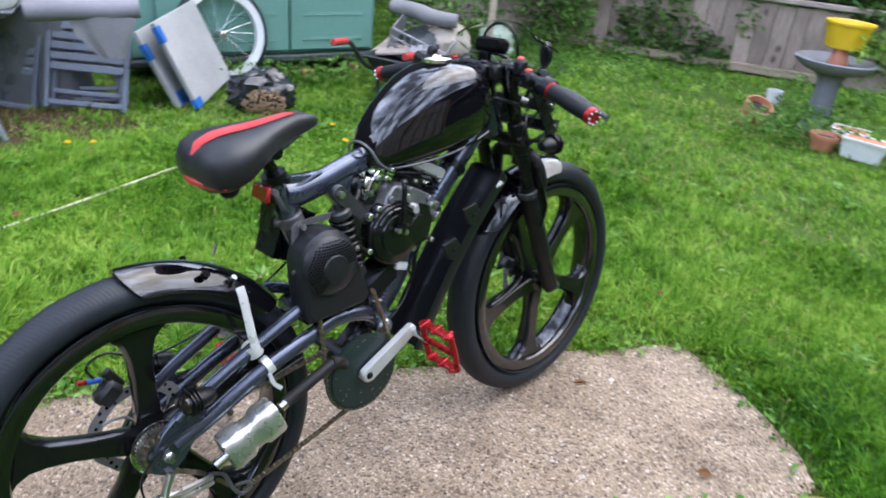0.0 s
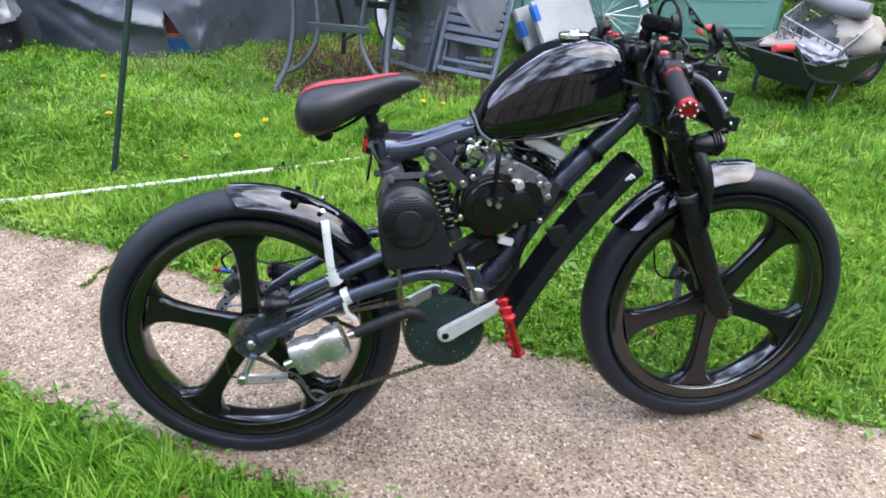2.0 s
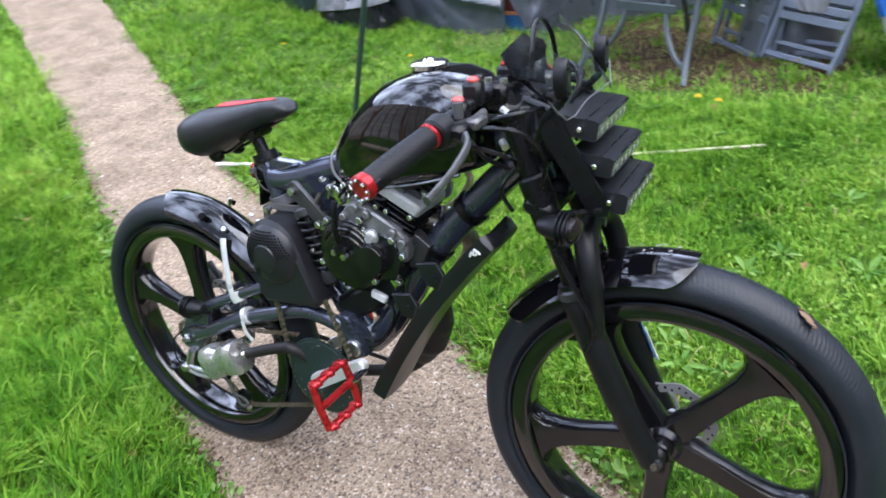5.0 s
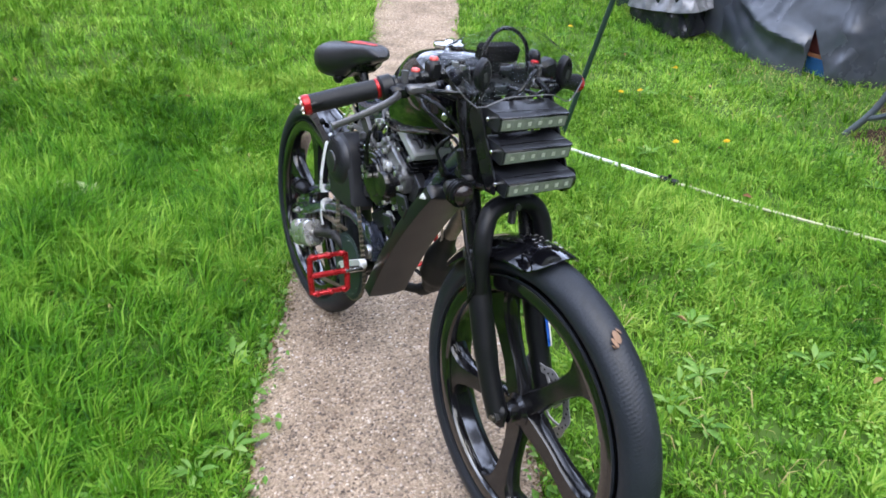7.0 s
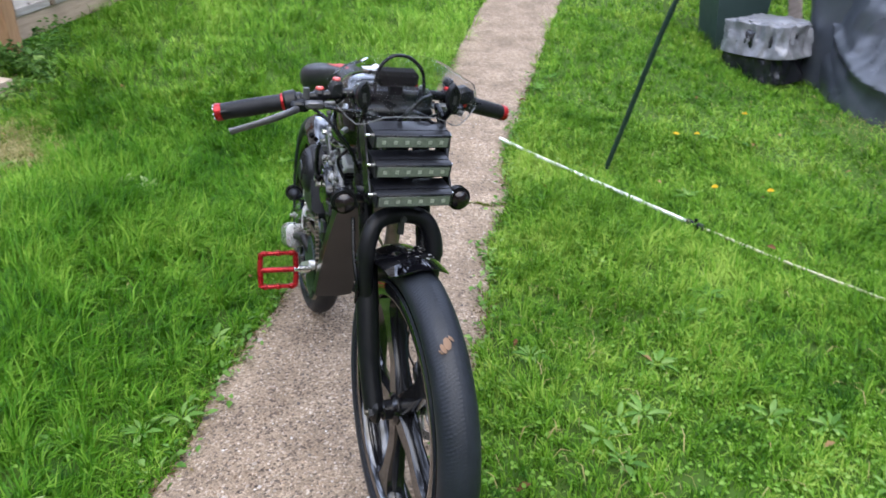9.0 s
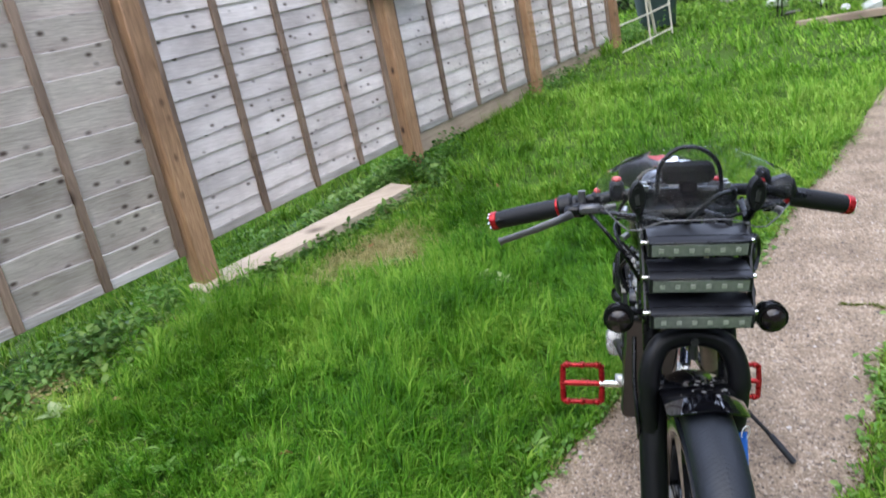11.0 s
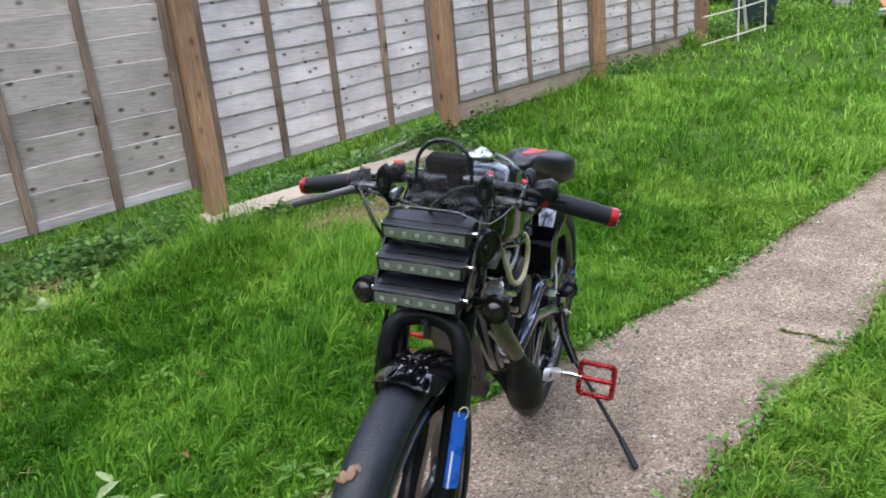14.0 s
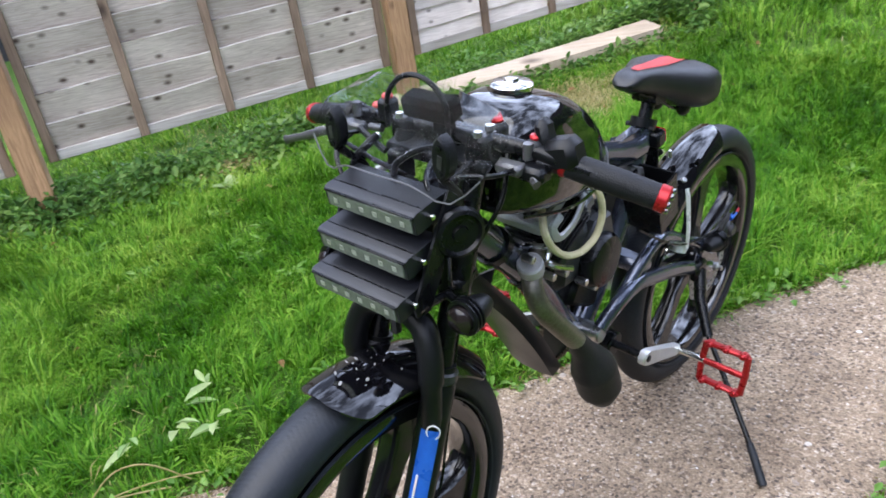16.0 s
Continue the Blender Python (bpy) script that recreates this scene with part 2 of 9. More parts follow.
def wood(name, a, b, knots, grain=1.0, rough=0.75, axis=0, knot=0.17):
    """Long-grained timber: stretched noise along one axis, scattered dark knots, weathered patches, per-piece tone."""
    m, n, l, p = shade(name)
    tc, info = n.new("ShaderNodeTexCoord"), n.new("ShaderNodeObjectInfo")
    off = n.new("ShaderNodeVectorMath")
    off.operation = "MULTIPLY_ADD"
    l.new(info.outputs["Random"], off.inputs[0])
    off.inputs[1].default_value = (17, 9, 13)
    l.new(tc.outputs["Object"], off.inputs[2])
    st = n.new("ShaderNodeMapping")
    s = [14 * grain, 14 * grain, 14 * grain]
    s[axis] = 0.9 * grain
    st.inputs["Scale"].default_value = s
    l.new(off.outputs[0], st.inputs[0])
    g, w, k = n.new("ShaderNodeTexNoise"), n.new("ShaderNodeTexNoise"), n.new("ShaderNodeTexVoronoi")
    g.inputs["Scale"].default_value, g.inputs["Detail"].default_value = 4, 8
    g.inputs["Distortion"].default_value = 1.2
    l.new(st.outputs[0], g.inputs["Vector"])
    w.inputs["Scale"].default_value, w.inputs["Detail"].default_value = 2.6, 6
    l.new(off.outputs[0], w.inputs["Vector"])
    k.inputs["Scale"].default_value = knots
    bend = n.new("ShaderNodeMapping")
    ks = [1.0, 1.0, 1.0]
    ks[axis] = 0.62
    bend.inputs["Scale"].default_value = ks
    l.new(off.outputs[0], bend.inputs[0])
    l.new(bend.outputs[0], k.inputs["Vector"])
    r = n.new("ShaderNodeValToRGB")
    r.color_ramp.elements[0].position, r.color_ramp.elements[0].color = 0.3, (*b, 1)
    r.color_ramp.elements[1].position, r.color_ramp.elements[1].color = 0.68, (*a, 1)
    l.new(g.outputs[0], r.inputs[0])
    wr = n.new("ShaderNodeValToRGB")
    wr.color_ramp.elements[0].position, wr.color_ramp.elements[0].color = 0.32, (0.68, 0.66, 0.65, 1)
    wr.color_ramp.elements[1].position, wr.color_ramp.elements[1].color = 0.62, (1.05, 1.05, 1.05, 1)
    l.new(w.outputs[0], wr.inputs[0])
    kr = n.new("ShaderNodeValToRGB")
    kr.color_ramp.elements[0].position, kr.color_ramp.elements[0].color = knot * 0.3, (0.16, 0.12, 0.10, 1)
    kr.color_ramp.elements[1].position, kr.color_ramp.elements[1].color = knot, (1, 1, 1, 1)
    l.new(k.outputs["Distance"], kr.inputs[0])
    tr = n.new("ShaderNodeMapRange")
    tr.inputs[3].default_value, tr.inputs[4].default_value = 0.8, 1.12
    l.new(info.outputs["Random"], tr.inputs[0])
    prev = r.outputs[0]
    for q in (wr.outputs[0], kr.outputs[0], tr.outputs[0]):
        mm = n.new("ShaderNodeMix")
        mm.data_type, mm.blend_type = "RGBA", "MULTIPLY"
        mm.inputs[0].default_value = 1
        l.new(prev, mm.inputs[6])
        l.new(q, mm.inputs[7])
        prev = mm.outputs[2]
    l.new(prev, p.inputs["Base Color"])
    p.inputs["Roughness"].default_value = rough
    bump = n.new("ShaderNodeBump")
    bump.inputs["Strength"].default_value, bump.inputs["Distance"].default_value = 0.5, 0.003
    l.new(g.outputs[0], bump.inputs["Height"])
    l.new(bump.outputs[0], p.inputs["Normal"])
    return m


M_board = wood("weathered_grey_larch", (0.80, 0.725, 0.675), (0.60, 0.53, 0.485), 15.0, 2.4, knot=0.21)
M_board_old = wood("brown_grey_larch", (0.74, 0.645, 0.565), (0.49, 0.405, 0.34), 13.5, 2.4, knot=0.23)
M_edge = wood("pale_worn_edge", (0.54, 0.50, 0.46), (0.36, 0.33, 0.30), 2.0)
M_batten = wood("weathered_batten", (0.29, 0.20, 0.14), (0.17, 0.115, 0.08), 5, axis=2)
M_post = wood("treated_brown_post", (0.46, 0.27, 0.145), (0.25, 0.14, 0.07), 9.0, 1.8, axis=2, knot=0.2)
M_plank = wood("pale_old_timber", (0.50, 0.41, 0.31), (0.37, 0.29, 0.215), 3.0)
M_gravelboard = wood("gravel_board_timber", (0.44, 0.34, 0.25), (0.30, 0.22, 0.16), 4)
M_oldboard = wood("old_brown_board", (0.46, 0.375, 0.325), (0.25, 0.20, 0.17), 4)

M_oldwall = wood("sun_bleached_border_board", (0.46, 0.355, 0.295), (0.22, 0.165, 0.135), 5, 1.6, axis=2)

M_cover = mat("grey_black_drive_plastic", (0.013, 0.014, 0.017), (0.008, 0.0086, 0.011), 20, 0.4, 0, 0.15, 500, spec=0.38)
M_guard = mat("satin_black_guard", (0.008, 0.009, 0.0115), (0.005, 0.0056, 0.0075), 12, 0.33, 0, 0.05, 300, spec=0.45)


# ---- mesh building ----
class Geo:
    """Vertices and faces of one part."""

    def __init__(self):
        self.v, self.f = [], []

    def add(self, verts, faces):
        k = len(self.v)
        self.v += [tuple(p) for p in verts]
        self.f += [tuple(i + k for i in f) for f in faces]
        return self

    def rings(self, rows, close=True, caps=True):
        """Skin a list of equal rings of points."""
        m = len(rows[0])
        fs = []
        for i in range(len(rows) - 1):
            for j in range(m if close else m - 1):
                a, b = i * m + j, i * m + (j + 1) % m
                fs.append((a, b, b + m, a + m))
        if caps and close:
            fs.append(tuple(range(m - 1, -1, -1)))
            fs.append(tuple((len(rows) - 1) * m + j for j in range(m)))
        return self.add([p for r in rows for p in r], fs)

    def tube(self, pts, r, seg=10, flat=None, closed=False):
        """A round (or, with flat, flattened) tube along points; r a number or one for each point."""
        pts = [Vector(p) for p in pts]
        rs = r if isinstance(r, (list, tuple)) else [r] * len(pts)
        if len(rs) != len(pts):
            rs = np.interp(np.linspace(0, 1, len(pts)), np.linspace(0, 1, len(rs)), rs).tolist()
        rows, up = [], None
        for i, p in enumerate(pts):
            if closed:
                d = pts[(i + 1) % len(pts)] - pts[i - 1]
            else:
                d = pts[min(i + 1, len(pts) - 1)] - pts[max(i - 1, 0)]
            d.normalize()
            if up is None:
                up = Vector((0, 0, 1)) if abs(d.z) < 0.9 else Vector((1, 0, 0))
            side = d.cross(up).normalized()
            up = side.cross(d).normalized()
            fl = flat or 1.0
            rows.append([p + side * math.cos(2 * math.pi * k / seg) * rs[i] * fl + up * math.sin(2 * math.pi * k / seg) * rs[i] for k in range(seg)])
        if closed:
            rows.append(rows[0])
            return self.rings(rows, True, False)
        return self.rings(rows)

    def cyl(self, a, b, r, r2=None, seg=14, edge=0.0):
        """A cylinder or cone from a to b, with chamfered rims."""
        a, b = Vector(a), Vector(b)
        r2 = r if r2 is None else r2
        d = (b - a).normalized()
        if edge:
            return self.tube([a, a + d * edge, b - d * edge, b], [max(r - edge, 1e-4), r, r2, max(r2 - edge, 1e-4)], seg)
        return self.tube([a, b], [r, r2], seg)

    def lathe(self, prof, at, axis="y", seg=24, caps=False):
        """Turn (radius, height) pairs about an axis through at."""
        rows = []
        for rad, h in prof:
            row = []
            for k in range(seg):
                c, s = rad * math.cos(2 * math.pi * k / seg), rad * math.sin(2 * math.pi * k / seg)
                q = {"y": (c, h, s), "z": (c, s, h), "x": (h, c, s)}[axis]
                row.append(Vector(at) + Vector(q))
            rows.append(row)
        return self.rings(rows, True, caps)

    def ring(self, prof, at, axis="y", seg=48):
        """Turn a closed outline of (radius, height) pairs about an axis."""
        return self.lathe(list(prof) + [prof[0]], at, axis, seg, False)

    def box(self, at, size, b=0.0, rot=None):
        """A box with chamfered edges."""
        hx, hy, hz = (s / 2 for s in size)
        b = min(b, hx * 0.9, hy * 0.9, hz * 0.9)
        m = rot.to_3x3() if rot is not None else Matrix.Identity(3)
        at = Vector(at)
        if b <= 0:
            vs = [Vector((x * hx, y * hy, z * hz)) for x in (-1, 1) for y in (-1, 1) for z in (-1, 1)]
            fs = [(0, 1, 3, 2), (4, 6, 7, 5), (0, 4, 5, 1), (2, 3, 7, 6), (0, 2, 6, 4), (1, 5, 7, 3)]
            return self.add([at + m @ v for v in vs], fs)
        vs, idx = [], {}
        for x in (-1, 1):
            for y in (-1, 1):
                for z in (-1, 1):
                    for ax in range(3):
                        q = [x * (hx - b), y * (hy - b), z * (hz - b)]
                        q[ax] += (x, y, z)[ax] * b
                        idx[x, y, z, ax] = len(vs)
                        vs.append(at + m @ Vector(q))
        fs = []
        for ax in range(3):
            o = [i for i in range(3) if i != ax]
            for s in (-1, 1):
                loop = []
                for u, w in ((-1, -1), (1, -1), (1, 1), (-1, 1)):
                    key = [0, 0, 0]
                    key[ax], key[o[0]], key[o[1]] = s, u, w
                    loop.append(idx[(*key, ax)])
                fs.append(tuple(loop))
            for u in (-1, 1):
                for w in (-1, 1):
                    k0, k1 = [0, 0, 0], [0, 0, 0]
                    k0[ax], k1[ax] = -1, 1
                    k0[o[0]] = k1[o[0]] = u
                    k0[o[1]] = k1[o[1]] = w
                    fs.append((idx[(*k0, o[0])], idx[(*k1, o[0])], idx[(*k1, o[1])], idx[(*k0, o[1])]))
        for x in (-1, 1):
            for y in (-1, 1):
                for z in (-1, 1):
                    fs.append(tuple(idx[x, y, z, i] for i in range(3)))
        return self.add(vs, fs)

    def plate(self, poly, y0, y1, axis="y", edge=0.0):
        """A flat outline of (u, w) pairs given thickness from y0 to y1 along an axis, its front rim chamfered."""
        def at(u, w, h):
            return {"y": (u, h, w), "z": (u, w, h), "x": (h, u, w)}[axis]
        c = (sum(p[0] for p in poly) / len(poly), sum(p[1] for p in poly) / len(poly))
        rows = [[at(u, w, y0) for u, w in poly]]
        if edge:
            s = (y1 - y0) / abs(y1 - y0)
            rows.append([at(u, w, y1 - s * edge) for u, w in poly])
            inn = []
            for u, w in poly:
                d = math.hypot(u - c[0], w - c[1]) or 1
                inn.append(at(u - (u - c[0]) / d * edge, w - (w - c[1]) / d * edge, y1))
            rows.append(inn)
        else:
            rows.append([at(u, w, y1) for u, w in poly])
        return self.rings(rows)

    def ball(self, at, r, seg=14, rot=None):
        """An ellipsoid with three radii."""
        m = rot.to_3x3() if rot is not None else Matrix.Identity(3)
        r = r if isinstance(r, (tuple, list)) else (r, r, r)
        rows = []
        for i in range(1, seg // 2):
            a = math.pi * i / (seg // 2)
            rows.append([Vector(at) + m @ Vector((r[0] * math.sin(a) * math.cos(2 * math.pi * k / seg), r[1] * math.sin(a) * math.sin(2 * math.pi * k / seg), r[2] * math.cos(a))) for k in range(seg)])
        return self.rings(rows)

    def moved(self, m):
        self.v = [tuple(m @ Vector(p)) for p in self.v]
        return self


def mesh_of(name, geo, material, angle=38):
    me = bpy.data.meshes.new(name)
    me.from_pydata(geo.v, [], geo.f)
    me.materials.append(material)
    bm = bmesh.new()
    bm.from_mesh(me)
    bmesh.ops.recalc_face_normals(bm, faces=bm.faces)
    bm.to_mesh(me)
    bm.free()
    me.shade_smooth()
    me.set_sharp_from_angle(angle=radians(angle))
    return me


def part(name, geo, material, parent, label="", angle=38):
    ob = new(name, mesh_of(name, geo, material, angle))
    ob.parent = parent
    if label:
        ob["label"] = label
    return ob


def thing(name, label, category, at=None, group="", kind=""):
    ob = new(name)
    ob.empty_display_size = 0.1
    if at is not None:
        ob.matrix_world = at
    return tagged(ob, label, category, group, kind)


def solid(name, geo, material, label, category="", at=None, group="", kind="", angle=38):
    ob = new(name, mesh_of(name, geo, material, angle))
    if at is not None:
        ob.matrix_world = at
    return tagged(ob, label, category, group, kind)


def arc(cx, cz, r, a0, a1, n):
    return [(cx + r * math.cos(radians(a0 + (a1 - a0) * i / n)), cz + r * math.sin(radians(a0 + (a1 - a0) * i / n))) for i in range(n + 1)]


def curve(pts, n=6):
    """A smooth run of points through the given ones."""
    pts = [Vector(p) for p in pts]
    out = []
    for i in range(len(pts) - 1):
        p0, p1, p2, p3 = pts[max(i - 1, 0)], pts[i], pts[i + 1], pts[min(i + 2, len(pts) - 1)]
        for k in range(n):
            t = k / n
            out.append(0.5 * ((2 * p1) + (p2 - p0) * t + (2 * p0 - 5 * p1 + 4 * p2 - p3) * t * t + (3 * p1 - p0 - 3 * p2 + p3) * t ** 3))
    out.append(pts[-1])
    return out


# ---- ground ----
def swell(v, w=0.25):
    return w * np.log1p(np.exp(np.clip(v / w, -40, 40)))


def ground(x, y):
    """Height of the sloping garden: it rises towards the panel fence and along it."""
    qx, qy = np.asarray(x) + 0.334, np.asarray(y) + 2.194
    a = -0.83 * qx - 0.55 * qy
    d = -0.55 * qx + 0.83 * qy
    a = np.clip(a, -20, 7)
    d = np.clip(d, -0.5, 7)
    dip = np.clip((d - 4.35) / 1.0, 0, 1) * np.clip((a + 1.7) / 1.0, 0, 1)
    low = np.clip((-1.9 - a) / 2.0, 0, 1) * np.clip(1 - d / 2.2, 0, 1)
    return 0.105 * swell(2.5 - d) + 0.11 * swell(a + 1.2) - 0.035 * swell(d - 4) - 0.115 * dip * dip * (3 - 2 * dip) - 0.12 * low - 0.075 * np.clip((d - 4.5) / 0.6, 0, 1) * np.clip((a - 0.1) / 1.0, 0, 1) - 0.03 * np.clip(1 - d / 1.2, 0, 1) * np.clip(-0.6 - a, 0, 1) - 0.010


EDGE_FENCE = [(-9, -3.9), (-4.7, -1.47), (-2.8, -0.42), (-2.27, -0.14), (-1.56, 0.22), (-0.78, 0.635), (-0.45, 0.765), (-0.18, 0.915), (0.09, 1.06), (0.31, 1.185), (0.59, 1.345), (0.88, 1.565), (1.2, 1.72), (1.44, 1.81)]
EDGE_SHED = [(1.52, 1.96), (1.48, 2.14), (1.36, 2.34), (1.2, 2.55), (0.97, 2.43), (0.8, 2.34), (0.36, 2.06), (0.18, 1.97), (-0.1, 1.83), (-0.43, 1.61), (-0.73, 1.4), (-1.1, 1.24), (-1.28, 1.1), (-1.45, 0.95), (-2.92, 0.22), (-4.9, -0.75), (-9.3, -3.2)]


def ragged(pts, step=0.04, amp=0.012):
    out = []
    for p, q in zip(pts, pts[1:]):
        n = max(1, int(math.dist(p, q) / step))
        for i in range(n):
            x, y = p[0] + (q[0] - p[0]) * i / n, p[1] + (q[1] - p[1]) * i / n
            v = noise.noise_vector((x * 7, y * 7, 3)) * amp * 1.6 + noise.noise_vector((x * 27, y * 27, 5)) * amp
            out.append((x + v.x, y + v.y))
    out.append(pts[-1])
    return out


OUTLINE = ragged(EDGE_FENCE + EDGE_SHED)
POLY = np.array(OUTLINE)


def on_path(x, y):
    """Which of many places lie on the concrete."""
    inside = np.zeros(len(x), bool)
    px, py = POLY[:, 0], POLY[:, 1]
    j = len(POLY) - 1
    for i in range(len(POLY)):
        hit = ((py[i] > y) != (py[j] > y)) & (x < (px[j] - px[i]) * (y - py[i]) / (py[j] - py[i] + 1e-12) + px[i])
        inside ^= hit
        j = i
    return inside


# the ground sheet: fine near the path, coarse to the horizon
xs = np.unique(np.concatenate([np.linspace(-9, 6, 101), np.array([-400, -120, -50, -25, -15, -11, 8, 12, 20, 45, 120, 400.0])]))
ys = np.unique(np.concatenate([np.linspace(-6, 10, 107), np.array([-400, -120, -50, -25, -14, -9, 12, 16, 25, 50, 120, 400.0])]))
gx, gy = np.meshgrid(xs, ys)
gz = ground(gx, gy) - 0.012
g = Geo()
nx = len(xs)
g.add(np.stack([gx, gy, gz], -1).reshape(-1, 3).tolist(), [(j * nx + i, j * nx + i + 1, (j + 1) * nx + i + 1, (j + 1) * nx + i) for j in range(len(ys) - 1) for i in range(nx - 1)])
solid("ground", g, M_soil, "sloping garden soil under the lawn", kind="structure", angle=80)

# bare brown earth under the table
g, m_ = Geo(), 26
rows = []
for j in range(m_):
    row = []
    for i in range(m_):
        u, v = 2 * i / (m_ - 1) - 1, 2 * j / (m_ - 1) - 1
        r = math.hypot(u, v) / max(abs(u), abs(v), 1e-6)
        k = 1 + 0.22 * noise.noise((u * 2.3, v * 2.3, 4.0))
        x, y = -2.78 + (0.83 * u - 0.55 * v) / r * 1.0 * k, 3.58 + (0.55 * u + 0.83 * v) / r * 0.72 * k
        row.append((x, y, float(ground(x, y)) - 0.004 - 0.03 * max(0, max(abs(u), abs(v)) - 0.85)))
    rows.append(row)
g.rings(rows, False)
M_earth = mat("bare_brown_earth", (0.075, 0.046, 0.028), (0.035, 0.022, 0.014), 5, 0.95, 0, 0.8, 60, spec=0.1)
solid("earth_patch", g, M_earth, "bare dark brown earth under the table", kind="structure", angle=80)

# the concrete path: a thick slab with ragged edges, cut at its joints
bm = bmesh.new()
vs = [bm.verts.new((x, y, 0)) for x, y in OUTLINE]
bm.faces.new(vs)
for nrm, step in (((0.86, 0.51), 0.3), ((-0.51, 0.86), 0.22)):
    for k in range(-40, 20):
        c = Vector((-0.55, 1.15, 0)) + Vector((*nrm, 0)) * (k * step + 0.08)
        bmesh.ops.bisect_plane(bm, geom=bm.verts[:] + bm.edges[:] + bm.faces[:], plane_co=c, plane_no=(*nrm, 0))
top = bm.faces[:]
low = bmesh.ops.extrude_face_region(bm, geom=top)
for v in low["geom"]:
    if isinstance(v, bmesh.types.BMVert):
        v.co.z = 1
for v in bm.verts:
    up = v.co.z
    v.co.z = float(ground(v.co.x, v.co.y)) + (0.0 if up else -0.1)
    if up:
        v.co.z += 0.002 * noise.noise((v.co.x * 5, v.co.y * 5, 0))
bmesh.ops.recalc_face_normals(bm, faces=bm.faces)
me = bpy.data.meshes.new("path")
bm.to_mesh(me)
bm.free()
me.materials.append(M_concrete)
me.shade_smooth()
me.set_sharp_from_angle(angle=radians(40))
path = tagged(new("path", me), "old exposed-aggregate concrete garden path with ragged edges", kind="structure")


# ---- the panel fence along the lawn ----
FENCE = Matrix(((-0.84, 0.543, 0, 0.908), (-0.543, -0.84, 0, -1.405), (0, 0, 1, 0), (0, 0, 0, 1)))   # x along the fence, -y towards the lawn
board_shapes = {}


def lap_board(kind, high, slope, flip):
    """One waney-edged lap board: its lower edge proud, or its upper one on a panel hung upside down."""
    if (kind, high, slope, flip) not in board_shapes:
        g, rows, n = Geo(), [], 18
        for i in range(n + 1):
            x = 1.815 * i / n
            wob = (0.016 if flip else 0.007) * noise.noise((x * 2.2, kind * 9.1, 1)) + 0.005 * noise.noise((x * 7, kind * 3.3, 2))
            lo, hi = wob - 0.012 + slope * x, high + 0.012 + slope * x
            if flip:
                hi += wob
                rows.append([(x, 0.008, lo), (x, 0.014, lo), (x, -0.010, hi + 0.004), (x, -0.029, hi)])
            else:
                rows.append([(x, -0.013, lo), (x, -0.004, lo), (x, 0.006, hi), (x, 0.0, hi)])
        g.rings(rows)
        me = mesh_of("board", g, M_board_old if flip else M_board, 25)
        if flip:
            me.materials.append(M_edge)
            for f in me.polygons:
                f.material_index = int(abs(f.normal.z) > 0.6)
        board_shapes[kind, high, slope, flip] = me
    return board_shapes[kind, high, slope, flip]


def fence_panel(s0, z0, slope, high, label):
    root = thing("fence_panel", label, "fence panel", FENCE @ pose(s0, 0, z0), "weathered lap fence panels", "structure")
    z, i = 0.03, 0
    while z < 1.8:
        ob = new("board", lap_board((i * 5 + int(s0 * 7)) % 7, high, slope, s0 < -1))
        ob.parent = root
        ob.matrix_basis = pose(0.008, 0, z)
        z, i = z + high, i + 1
    for j in range(5):
        x = 0.0225 + 0.4462 * j
        g = Geo().box((0, -0.026, 0.915), (0.045, 0.024, 1.83), 0.003)
        b = part("batten", g, M_batten, root)
        b.matrix_basis = pose(x, 0, slope * x)
    tilt = pose(0, 0, 0, 0, -math.degrees(math.atan(slope)), 0)
    part("rail", Geo().box((0.915, -0.010, 0.022), (1.83, 0.026, 0.050), 0.003).moved(tilt), M_edge, root, "grey bottom rail")
    return root


for s0, z0, slope, high in ((-4.43, 0.25, 0.05, 0.14), (-2.4355, 0.362, 0.05, 0.14), (-0.4575, 0.476, 0.072, 0.108), (1.56, 0.637, 0.06, 0.112), (3.55, 0.795, 0.055, 0.108)):
    fence_panel(s0, z0, slope, high, "weathered grey larch-lap fence panel with brown battens")


def fence_post(s, zg, high, thick=0.112):
    g = Geo().box((0, 0, high / 2 - 0.2), (thick, thick, high + 0.4), 0.006)
    solid("fence_post", g, M_post, "brown treated square timber fence post set in the lawn", "fence post", FENCE @ pose(s, -0.035, zg, 0, random.uniform(-0.4, 0.4), random.uniform(-2, 2)), "fence posts")


for s, tall in ((-4.52, 2.0), (-2.52, 2.0), (-0.532, 2.0), (1.466, 2.0), (3.47, 2.0), (5.46, 2.0)):
    p = FENCE @ Vector((s, 0, 0))
    fence_post(s, float(ground(p.x, p.y)), tall)

# boards below the two far panels
for s0, z0, slope in ((1.56, 0.637, 0.06), (3.55, 0.795, 0.055)):
    g = Geo().box((0.9, 0, -0.078), (1.83, 0.024, 0.15), 0.004)
    solid("gravel_board", g, M_gravelboard, "pale timber gravel board below a fence panel", "gravel board", FENCE @ pose(s0, 0.0, z0, 0, -math.degrees(math.atan(slope)), 0), "gravel boards")

